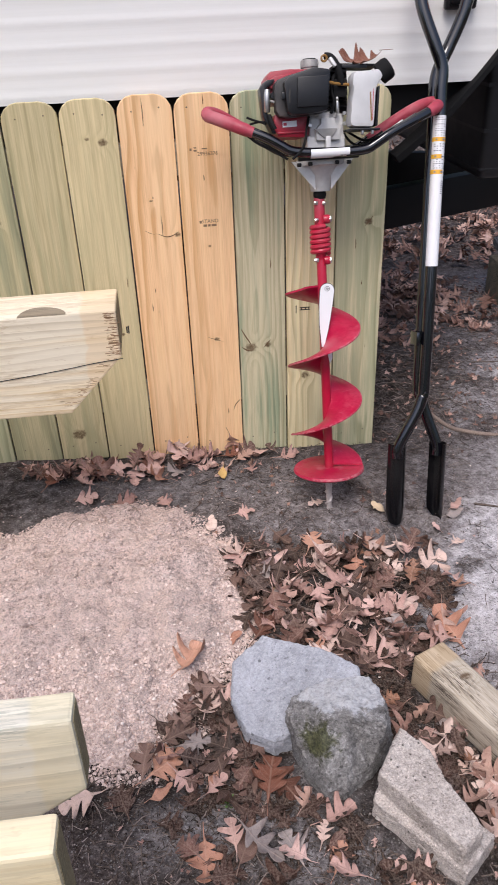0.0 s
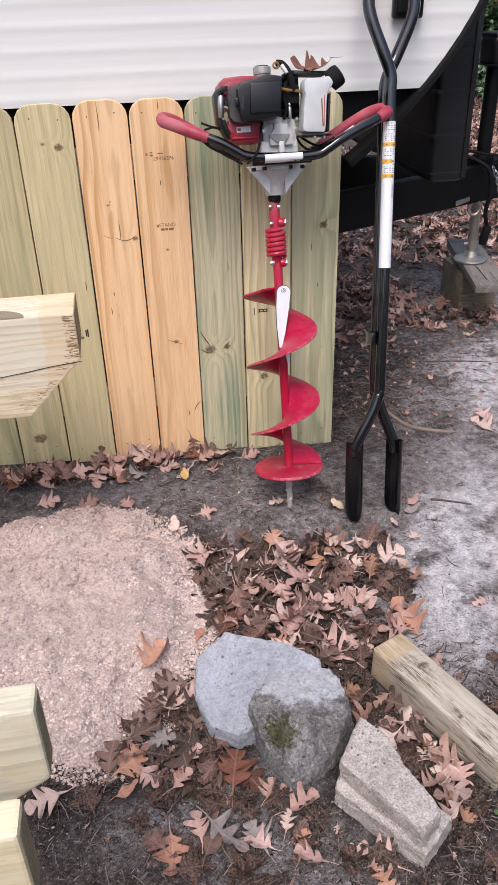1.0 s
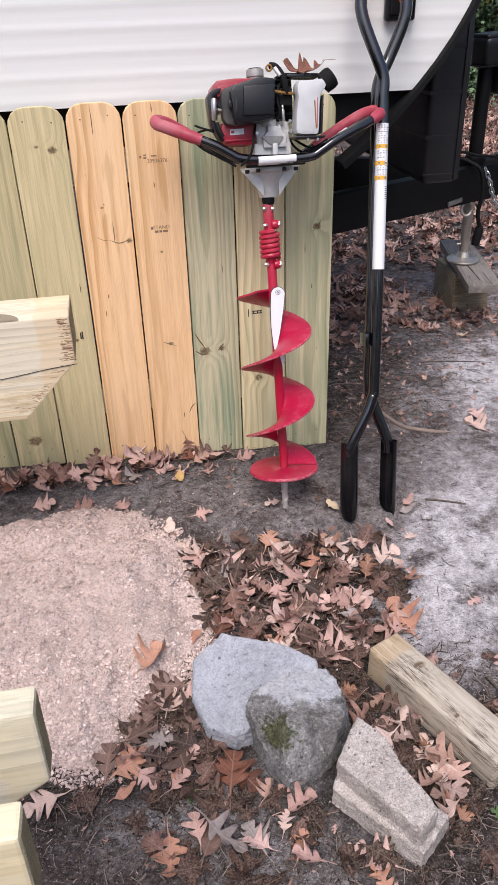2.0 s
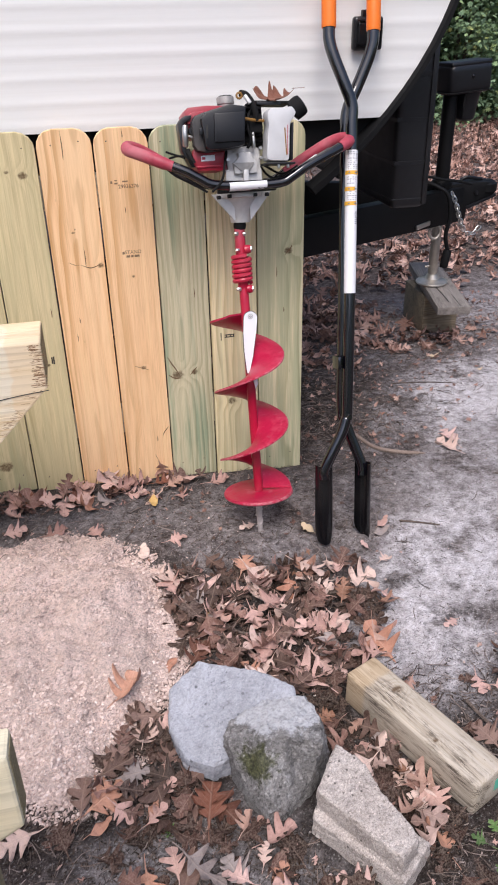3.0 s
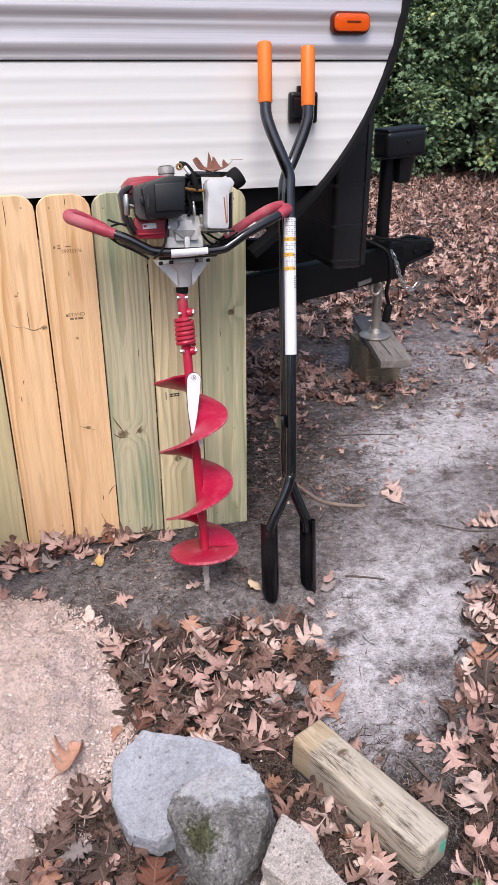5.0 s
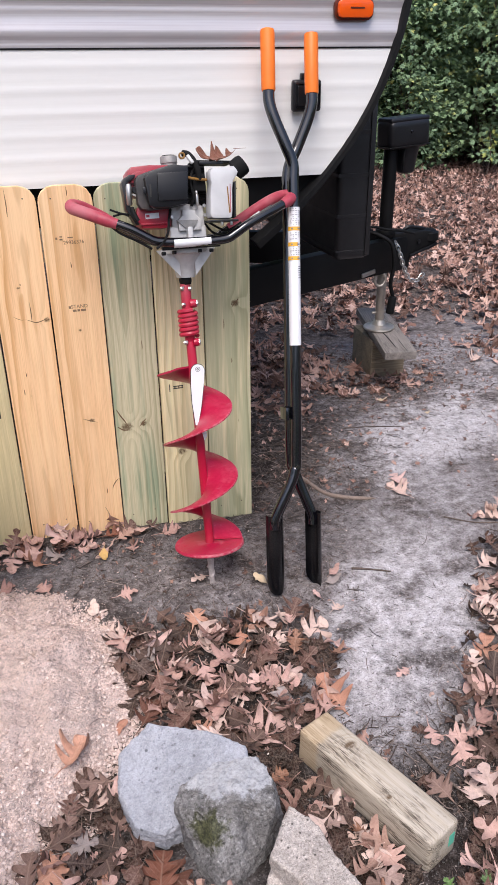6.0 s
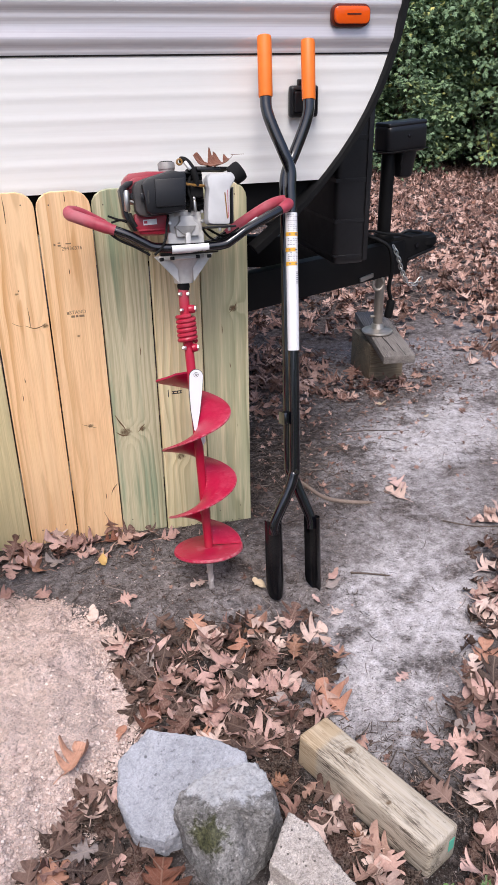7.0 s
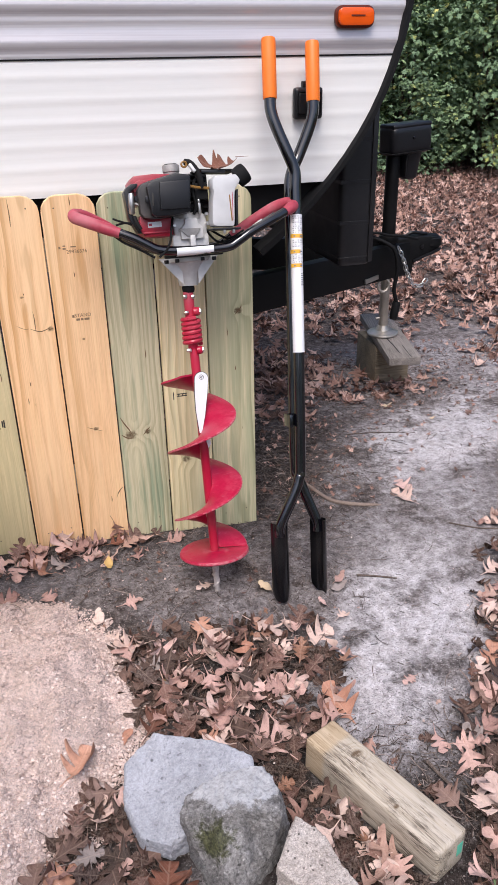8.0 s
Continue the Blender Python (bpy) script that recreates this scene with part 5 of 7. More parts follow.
cap = part("tank_cap", lathe(cap_at, cap_at + cap_dir * 0.034, ((0, 0.016), (0.08, 0.0250), (0.70, 0.0258), (0.93, 0.0235), (1, 0.016)), 9), MAT_RUBBER, tank, "black fuel cap")
for u in (0.088, 0.112):
    part("bolt", rod((u, -0.098, 1.006), (u, -0.098, 1.017), 0.0040, 6), MAT_STEEL, auger)
part("clutch_recess", plate([(-0.0225, 1.027), (0.0350, 1.025), (0.0215, 1.0055), (0.0005, 1.0062)], 0.006, (0.0, -0.0725, 0), bevel=0.0015), MAT_DULL, housing)

# ---- post hole digger ----
digger = thing("post_hole_digger", leaning((0.005, 1.556, 0.0), (0.0665, 0.2854, 0.9561)), "black steel post hole digger with orange grips, leaning on the camper", "post hole digger")


def digger_tube(s):
    """One of the two crossing handles, from its grip down into its blade."""
    y = -0.0145 if s < 0 else 0.0150
    mid = -0.002 if s < 0 else -0.008
    foot = -0.066 if s < 0 else 0.046
    return [(0.060 * s, y * 0.2, 1.480), (0.060 * s, y * 0.2, 1.36), (0.0585 * s, y * 0.3, 1.325), (0.047 * s, y * 0.6, 1.285), (0.022 * s, y, 1.225), (0.001 * s + mid * 0.3, y, 1.175), (mid, y, 1.128), (mid + 0.001, y, 1.07),
            (mid, y, 0.90), (mid - 0.001, y, 0.70), (mid - 0.004, y, 0.40), (mid - 0.008 * (1 if s < 0 else -0.6), y, 0.362), (mid + (foot - mid) * 0.35, y, 0.318), (foot, y * 0.6, 0.228), (foot + 0.003 * s, y * 0.5, 0.195)]


def blade(foot, s):
    """A long half-round spade, cut off at a slant at its lower end."""
    bm = bmesh.new()
    rings, n, rows = [], 14, 16
    for k in range(rows + 1):
        w = 0.230 * (1 - k / rows)
        taper = 1.0 if w > 0.03 else 0.80 + 0.20 * math.sqrt(max(0.0, w / 0.03))
        ring = []
        for r, back in ((0.0250, False), (0.0232, True)):
            for j in (range(n + 1) if not back else range(n, -1, -1)):
                q = math.radians(-100 + 200 * j / n)
                x, y = r * taper * math.sin(q), -r * math.cos(q) + 0.008
                a = math.radians(0 if s < 0 else 118)
                low = w + (0.012 if s < 0 else 0.030) * (1 - w / 0.10) * (1 - math.cos(q)) if w < 0.10 else w
                ring.append(bm.verts.new((foot + x * math.cos(a) - y * math.sin(a), x * math.sin(a) + y * math.cos(a), low + 0.002)))
        rings.append(ring)
    m = len(rings[0])
    for ra, rb in zip(rings, rings[1:]):
        for j in range(m):
            bm.faces.new((ra[j], ra[(j + 1) % m], rb[(j + 1) % m], rb[j]))
    for ring in (rings[0], rings[-1]):
        for j in range(n):
            bm.faces.new((ring[j], ring[j + 1], ring[m - 2 - j], ring[m - 1 - j]))
    return bm


for s in (-1, 1):
    line = digger_tube(s)
    arm = part("handle", tube(line, 0.0152, 16, 6), MAT_BLACK, digger)
    part("grip", lathe((0.060 * s, line[0][1], 1.355), (0.060 * s, line[0][1], 1.503), ((0, 0.0172), (0.03, 0.0182), (0.5, 0.0184), (0.94, 0.0186), (0.985, 0.0172), (1, 0.012)), 22), MAT_ORANGE, arm, "orange vinyl grip")
    part("blade", blade(-0.066 if s < 0 else 0.051, s), MAT_BLADE, digger, "black half-round digging blade")
part("pivot_bolt", rod((-0.006, -0.035, 0.372), (-0.006, 0.036, 0.372), 0.007, 12), MAT_BLACK, digger)
part("pivot_clip", box((0.010, 0.05, 0.035), (-0.032, 0.0, 0.52), 0.003), MAT_BLACK, digger)


def wrap(bm, x, y, r, z0, z1, q0, q1, n=10):
    """A band that hugs the tube between two heights and angles."""
    rows = [[bm.verts.new((x(z) + r * math.sin(math.radians(q0 + (q1 - q0) * j / n)), y - r * math.cos(math.radians(q0 + (q1 - q0) * j / n)), z)) for j in range(n + 1)] for z in (z0, z1)]
    for j in range(n):
        bm.faces.new((rows[0][j], rows[0][j + 1], rows[1][j + 1], rows[1][j]))


def mid_line(z):
    return -0.002 - 0.004 * max(0.0, (0.9 - z) / 0.5) * 0.3 + (0.001 if z > 1.0 else 0.0)


bm = bmesh.new()
wrap(bm, mid_line, -0.0145, 0.0158, 0.706, 1.066, -105, 105)
label_part = part("handle_label", bm, MAT_WHITE_LABEL, digger, "long white paper label")
for z in (1.006, 0.966, 0.930):
    bm = bmesh.new()
    wrap(bm, mid_line, -0.0145, 0.0161, z, z + 0.010, -104, 104)
    part("warning_band", bm, MAT_YELLOW_LABEL, label_part, "yellow warning band")
bm = bmesh.new()
for k in range(26):
    z = 1.060 - 0.0051 * k
    if all(abs(z - (b + 0.005)) > 0.0075 for b in (1.006, 0.966, 0.930)):
        for q0 in (-58, -34, -8, 20, 40):
            if (k * 7 + q0) % 5:
                wrap(bm, mid_line, -0.0145, 0.0161, z, z + 0.0019, q0 + 3 * (k % 3), q0 + 14 + 5 * (k % 2), 3)
for b in (1.006, 0.966, 0.930):
    wrap(bm, mid_line, -0.0145, 0.0164, b + 0.003, b + 0.0065, -46, -30)
    wrap(bm, mid_line, -0.0145, 0.0164, b + 0.003, b + 0.0065, 14, 44)
for k in range(7):
    wrap(bm, mid_line, -0.0145, 0.0161, 0.912 - 0.0048 * k, 0.914 - 0.0048 * k, 22, 58)
part("label_print", bm, MAT_GREY_INK, label_part)

# ---- raw timber frame beside the fence ----
deck = thing("timber_frame", pose(-1.5, 1.0, 0), "unfinished pale pine deck frame with notched beam ends", "timber frame")


def timber(length, deep, high, cut_x, cut_z, at, mat, name, turn=0.0):
    """A sawn beam along x whose free end, at local x 0, has its lower corner cut off."""
    outline = [(0.0, high), (0.0, cut_z), (-cut_x, 0.0), (-length, 0.0), (-length, high)]
    ob = part(name, plate(outline, deep, bevel=0.004), mat, deck, smooth=False)
    ob.matrix_basis = pose(at[0] + 1.5, at[1] - 1.0, at[2], 0, 0, turn)
    # Thin end plate: darker grain plus the painted shade of that face.
    part("shaded_end_grain", box((0.0012, deep - 0.009, high - cut_z - 0.009), (0.0002, deep / 2, (high + cut_z) / 2), 0.0004, 1), MAT_SHADED_END, ob, "sawn end grain, darkened further for the shade on this face")
    return ob


main_beam = timber(1.35, 0.14, 0.234, 0.125, 0.128, (-0.748, 1.448, 0.506), MAT_BEAM, "beam", -0.6)
bm = tube([(0.003, -0.001, 0.124), (-0.06, -0.001, 0.118), (-0.15, -0.001, 0.106), (-0.32, -0.001, 0.088)], 0.0009, 5)
part("split", bm, MAT_INK, main_beam)
bm = bmesh.new()
half = [(0.062 * math.cos(math.pi * k / 14) * (1.0 if k < 7 else 0.62), 0.052 * math.sin(math.pi * k / 14)) for k in range(15)]
one = [bm.verts.new((-0.165 + x, 0.0005 + y, 0.2346)) for x, y in half]
bm.faces.new(one)
part("wane", bm, MAT_BLOCK, main_beam, "dark bark-edged hollow")
bm = bmesh.new()
rng = random.Random(4)
for k in range(150):
    if k < 110:
        z = 0.132 + 0.098 * rng.random()
        size, at = 0.004 + 0.016 * rng.random() ** 2, -0.004 - 0.020 * rng.random() ** 1.5
    else:
        z = 0.020 + 0.105 * rng.random()
        size, at = 0.006 + 0.014 * rng.random() ** 2, -0.125 * (1 - z / 0.128) - 0.010 - 0.022 * rng.random()
    box((size, 0.0005, 0.0005 + 0.0012 * rng.random() ** 2), (at, -0.0001, z), 0, turn=(0, rng.gauss(0, 4), 0), bm=bm)
part("torn_grain", bm, MAT_TEAR, main_beam)
timber(1.2, 0.036, 0.138, 0.055, 0.036, (-0.773, 0.400, 0.604), MAT_PINE_GREEN, "joist", -1.0)
timber(1.2, 0.036, 0.138, 0.055, 0.036, (-0.779, 0.275, 0.604), MAT_PINE, "joist", -1.0)
for y, top in ((1.52, 0.506), (0.355, 0.604)):
    part("post", box((0.14, 0.14, top + 0.03), (-0.06, y - 1.0, (top - 0.03) / 2), 0.003), MAT_PINE_GREEN, deck)
part("cross_beam", box((0.038, 1.5, 0.138), (-0.2, -0.06, 0.435), 0.003), MAT_PINE_GREEN, deck)

# ---- stones, concrete and the post offcut ----


def stone(name, rings, mat, label, category, rough, seed, bevel=0.012, chips=0.6):
    """A block lofted through a few outlines of equal count, then broken up by subdivision and noise."""
    bm = bmesh.new()
    loops = [[bm.verts.new(c) for c in outline] for outline in rings]
    n = len(loops[0])
    for la, lb in zip(loops, loops[1:]):
        for k in range(n):
            bm.faces.new((la[k], la[(k + 1) % n], lb[(k + 1) % n], lb[k]))
    bm.faces.new(loops[0][::-1])
    bm.faces.new(loops[-1])
    bmesh.ops.recalc_face_normals(bm, faces=bm.faces)
    sharp = [ed for ed in bm.edges if ed.calc_face_angle(0.0) > 0.35]
    bmesh.ops.bevel(bm, geom=sharp, offset=bevel, segments=2, affect="EDGES", profile=0.55, clamp_overlap=True)
    bmesh.ops.triangulate(bm, faces=bm.faces[:])
    for _ in range(5):
        longest = [ed for ed in bm.edges if ed.calc_length() > 0.008]
        if longest:
            bmesh.ops.subdivide_edges(bm, edges=longest, cuts=1)
            bmesh.ops.triangulate(bm, faces=bm.faces[:])
    bm.normal_update()
    moves = []
    for v in bm.verts:
        p = v.co
        q = p * 26 + Vector((seed, 0, 0))
        chip = noise.voronoi(q)[0]
        d = 0.35 * noise.noise(p * 14 + Vector((seed, 0, 0))) + 0.9 * (chip[1] - chip[0] - 0.3) * chips + 0.4 * noise.noise(p * 60 + Vector((0, seed, 0))) + 0.35 * noise.noise(p * 130) + 0.30 * noise.noise(p * 260)
        moves.append(v.normal * d * rough)
    for v, d in zip(bm.verts, moves):
        v.co += d
    ob = part(name, bm, mat, None, "", True, 38)
    return tagged(ob, label, category)


def grown(outline, k, dz=0.0, flat=None):
    """The outline scaled about its middle, lifted, or laid flat at one height."""
    cx, cy = sum(c[0] for c in outline) / len(outline), sum(c[1] for c in outline) / len(outline)
    return [(cx + (x - cx) * k, cy + (y - cy) * k, z + dz if flat is None else flat) for x, y, z in outline]


def levelled(outline, share=0.85):
    """The outline drawn towards the one plane that suits it best."""
    a = np.array([(x, y, 1.0) for x, y, _ in outline])
    k = np.linalg.lstsq(a, np.array([z for _, _, z in outline]), rcond=None)[0]
    return [(x, y, z + share * (k[0] * x + k[1] * y + k[2] - z)) for x, y, z in outline]


PALE = levelled([(-0.590, 0.985, 0.062), (-0.576, 1.060, 0.090), (-0.505, 1.100, 0.100), (-0.392, 1.032, 0.110), (-0.325, 0.968, 0.116), (-0.330, 0.900, 0.108), (-0.440, 0.885, 0.080), (-0.518, 0.868, 0.045),
                 (-0.570, 0.905, 0.040)])
stone("stone", [grown(PALE, 0.97, flat=-0.015), grown(PALE, 1.01, -0.022), PALE, grown(PALE, 0.96, 0.005)], MAT_ROCK_PALE, "large pale blue-grey broken stone lying on the leaves", "stone", 0.0052, 1.0, 0.004, 0.6)
GREY_LOW = [(-0.482, 0.866, 0.0), (-0.466, 0.812, 0.0), (-0.438, 0.752, 0.0), (-0.404, 0.756, 0.0), (-0.340, 0.796, 0.0), (-0.286, 0.850, 0.0), (-0.284, 0.898, 0.0), (-0.400, 0.935, 0.0), (-0.470, 0.915, 0.0)]
GREY_TOP = [(-0.497, 0.872, 0.126), (-0.490, 0.850, 0.130), (-0.438, 0.826, 0.146), (-0.385, 0.824, 0.150), (-0.316, 0.800, 0.138), (-0.304, 0.855, 0.142), (-0.318, 0.920, 0.143), (-0.400, 0.930, 0.138), (-0.480, 0.908, 0.126)]
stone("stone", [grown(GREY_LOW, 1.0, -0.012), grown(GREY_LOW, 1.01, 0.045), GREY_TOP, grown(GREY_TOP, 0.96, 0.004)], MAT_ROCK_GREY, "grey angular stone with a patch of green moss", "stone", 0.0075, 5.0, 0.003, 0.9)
SLAB = [(-0.352, 0.738, 0.098), (-0.283, 0.826, 0.098), (-0.243, 0.765, 0.098), (-0.236, 0.700, 0.098), (-0.214, 0.640, 0.098), (-0.206, 0.606, 0.094), (-0.250, 0.577, 0.096)]
FOOT = [(-0.362, 0.722, 0.0), (-0.290, 0.822, 0.0), (-0.240, 0.770, 0.0), (-0.222, 0.705, 0.0), (-0.190, 0.650, 0.0), (-0.172, 0.625, 0.0), (-0.246, 0.567, 0.0)]
stone("concrete_chunk", [grown(FOOT, 1.0, -0.008), grown(FOOT, 1.0, 0.046), grown(SLAB, 0.985, flat=0.054), SLAB, grown(SLAB, 0.96, 0.006)], MAT_CONCRETE, "broken pale concrete cap block with a stepped edge", "concrete chunk", 0.0050, 9.0, 0.003, 0.5)

post = thing("post_offcut", pose(-0.160, 1.018, 0.003, 0, 0, -66.8), "short weathered square timber post lying on leaves", "timber post")
bm = box((0.352, 0.084, 0.087), (0.176, 0, 0.0435), 0.009, 3)
for v in bm.verts:
    v.co += Vector((0.3, 1, 1)) * 0.0022 * noise.noise(v.co * 31)
part("timber", bm, MAT_POST, post)
part("tag", box((0.001, 0.016, 0.030), (0.3524, 0.024, 0.046), 0), MAT_GREEN_TAG, post, "small green paper tag")

# ---- fallen oak leaves ----
def leaf_shape(seed, lobes=3, reach=0.26, roll=2.0, arch=1.0, slant=0.55, cols=46, rows=3):
    """An oak leaf of length 1 along x: rounded bays between lobes that slant forwards, a stalk, rolled and twisted as it dried."""
    rng = random.Random(seed)
    blunt = 2.4 if lobes == 1 else rng.uniform(1.5, 2.6)
    half = []
    for side in (0, 1):
        off = rng.uniform(-0.05, 0.05)
        bumps = [(off + 0.16 + 0.50 * (k + 0.5) / lobes + rng.uniform(-0.03, 0.03), (0.42, 0.115, 0.088)[lobes - 1] * rng.uniform(0.8, 1.15), reach * (0.72, 1.0, 0.78, 0.6)[min(k, 3)] * rng.uniform(0.7, 1.2)) for k in range(lobes)]
        bumps.append((0.83, 0.15, reach * rng.uniform(0.22, 0.38)))
        half.append(bumps)

    def width(t, side):
        body = 0.055 * math.sin(math.pi * min(1.0, t * 1.02)) ** 0.6 * (0.55 + 0.7 * t) + 0.004
        w = 0.0
        for c, hw, a in half[side]:
            u = abs(t - c) / hw
            if u < 1.0:
                w = (w ** 3 + (a * (1.0 - u ** blunt)) ** 3) ** (1 / 3)
        return body + w

    kr, ka, tw, ph = roll * rng.uniform(-0.4, 1.4), arch * rng.uniform(-0.8, 1.4), rng.uniform(-1.0, 1.0), rng.uniform(0, 6)
    flick = [[rng.uniform(-1.0, 1.5) for _ in range(6)] for _ in (0, 1)]

    def lift(side, t):
        k = min(4, int(t * 5))
        f = t * 5 - k
        return flick[side][k] * (1 - f) + flick[side][k + 1] * f

    verts, faces, run = [], [], []
    across = 2 * rows + 1
    for i in range(cols + 1):
        t = i / cols
        w = [width(t, 0), width(t, 1)]
        for j in range(-rows, rows + 1):
            side = 0 if j >= 0 else 1
            s = abs(j) / rows
            d = w[side] * s
            k = kr * (0.5 + t) + 0.001
            y = math.sin(k * d) / k
            z = (1 - math.cos(k * d)) / k + lift(side, t) * d * d * 1.9
            x = t * 0.86 + slant * d * (1.35 - 0.7 * t)
            z += tw * d * (1 if side == 0 else -1) * (t - 0.4) * 0.7 + 0.014 * math.sin(11 * t + ph) * (0.4 + 5 * d)
            b = ka + 0.001
            verts.append((math.sin(b * (x - 0.45)) / b, y * (1 if side == 0 else -1), z * math.cos(b * (x - 0.45)) + (1 - math.cos(b * (x - 0.45))) / b))
            run.append((t, d, 0))
    for i in range(cols):
        for j in range(across - 1):
            a = i * across + j
            faces.append((a, a + 1, a + across + 1, a + across))
    s = len(verts)
    x0, y0, z0 = verts[rows]
    bow = 0.03 * math.sin(ph)
    verts += [(x0 - 0.20, y0 + bow, z0 + 0.02), (x0 - 0.20, y0 + bow + 0.014, z0 + 0.024), (x0 + 0.04, y0 + 0.010, z0 + 0.004), (x0 + 0.04, y0 - 0.008, z0 + 0.002)]
    faces.append((s, s + 1, s + 2, s + 3))
    run += [(0, 0, 0)] * 4
    v = np.array(verts)
    v[:, 0] += 0.45
    v[:, 2] -= np.percentile(v[:, 2], 12)
    return v, faces, run


def blade_run(data, run):
    data.attributes.new("blade", "FLOAT_VECTOR", "POINT").data.foreach_set("vector", np.array(run, float).ravel())


SHAPES = [leaf_shape(k, (2, 3, 2, 2, 3)[k % 5], (0.40, 0.31, 0.37, 0.34, 0.29)[k % 5], (2.6, 4.6, 7.0, 1.8)[k % 4], (1.0, 1.9, 2.8)[k % 3], (0.34, 0.22, 0.46)[k % 3]) for k in range(14)]
# entire, narrow leaf for the small yellow and cream ones
SHAPES[9] = leaf_shape(40, 1, 0.20, 2.0, 0.8, 0.2)
FAR_SHAPES = [leaf_shape(60 + k, (2, 3)[k % 2], 0.36, (1.6, 4.5, 2.6)[k % 3], (0.9, 1.9)[k % 2], 0.25, 22, 1) for k in range(8)]


def thicken(v, faces, t=0.008):
    """Front and back of a leaf a little apart, joined along the outline."""
    n = len(v)
    both = np.vstack([v, v - np.array((0, 0, t))])
    edge = {}
    for f in faces:
        for a, b in zip(f, f[1:] + f[:1]):
            edge[a, b] = True
    rim = [(a, b) for a, b in edge if (b, a) not in edge]
    return both, list(faces) + [tuple(i + n for i in f[::-1]) for f in faces] + [(b, a, a + n, b + n) for a, b in rim]


LEAF_MESHES = []
for v, f, run in SHAPES:
    both, ff = thicken(v, f)
    data = bpy.data.meshes.new("oak_leaf")
    data.from_pydata([tuple(p) for p in both], [], ff)
    data.polygons.foreach_set("use_smooth", [True] * len(data.polygons))
    blade_run(data, run + run)
    LEAF_MESHES.append(data)
TONES = {}
# The dark tone is deepened to near black, shade among leaves put into it.
for tone, stops in dict(tan=[(0, (0.60, 0.42, 0.355)), (1, (0.78, 0.60, 0.53))], pink=[(0, (0.32, 0.175, 0.15)), (0.5, (0.52, 0.32, 0.28)), (1, (0.70, 0.475, 0.43))],
                        orange=[(0, (0.40, 0.175, 0.11)), (1, (0.54, 0.285, 0.195))], brown=[(0, (0.075, 0.038, 0.029)), (0.5, (0.14, 0.075, 0.058)), (1, (0.22, 0.135, 0.11))],
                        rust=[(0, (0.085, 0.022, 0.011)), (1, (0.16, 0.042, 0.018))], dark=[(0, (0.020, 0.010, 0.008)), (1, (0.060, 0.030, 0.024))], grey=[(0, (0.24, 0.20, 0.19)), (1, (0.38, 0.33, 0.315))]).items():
    TONES[tone] = leaf_material("leaf_" + tone, False, stops, veins=0.32)
TONES["yellow"], TONES["cream"] = MAT_YELLOW_LEAF, MAT_CREAM_LEAF
TONE_DATA = {}
WORDS = dict(rust="large dark rust-red oak leaf curled beside the stone", tan="pale tan dry oak leaf on the ground", pink="pinkish brown dry oak leaf on the ground", orange="orange-brown dry oak leaf on the ground", brown="dull brown curled oak leaf on the ground",
             dark="dark oak leaf on the ground, deepened for shade in the gaps", grey="bleached grey oak leaf on the ground", yellow="small yellow leaf on the dirt", cream="small cream-coloured leaf on the dirt")


def drop_leaf(x, y, size, turn, tone, shape, tip=0.0, roll=0.0, lift=0.0, z=None):
    key = (shape % len(LEAF_MESHES), tone)
    if key not in TONE_DATA:
        TONE_DATA[key] = LEAF_MESHES[key[0]].copy()
        TONE_DATA[key].materials.append(TONES[tone])
    ob = new("oak_leaf", TONE_DATA[key])
    q = radians(turn)
    base = surface_z(x + 0.5 * size * math.cos(q), y + 0.5 * size * math.sin(q)) if z is None else z
    m = Matrix.Translation((x, y, base + 0.003 + lift)) @ Euler((radians(roll), radians(-tip), q)).to_matrix().to_4x4() @ Matrix.Diagonal((size, size, size, 1))
    ob.matrix_basis = m @ Matrix.Translation((-0.5, 0, 0))
    return tagged(ob, WORDS[tone], "leaf", "fallen oak leaves")


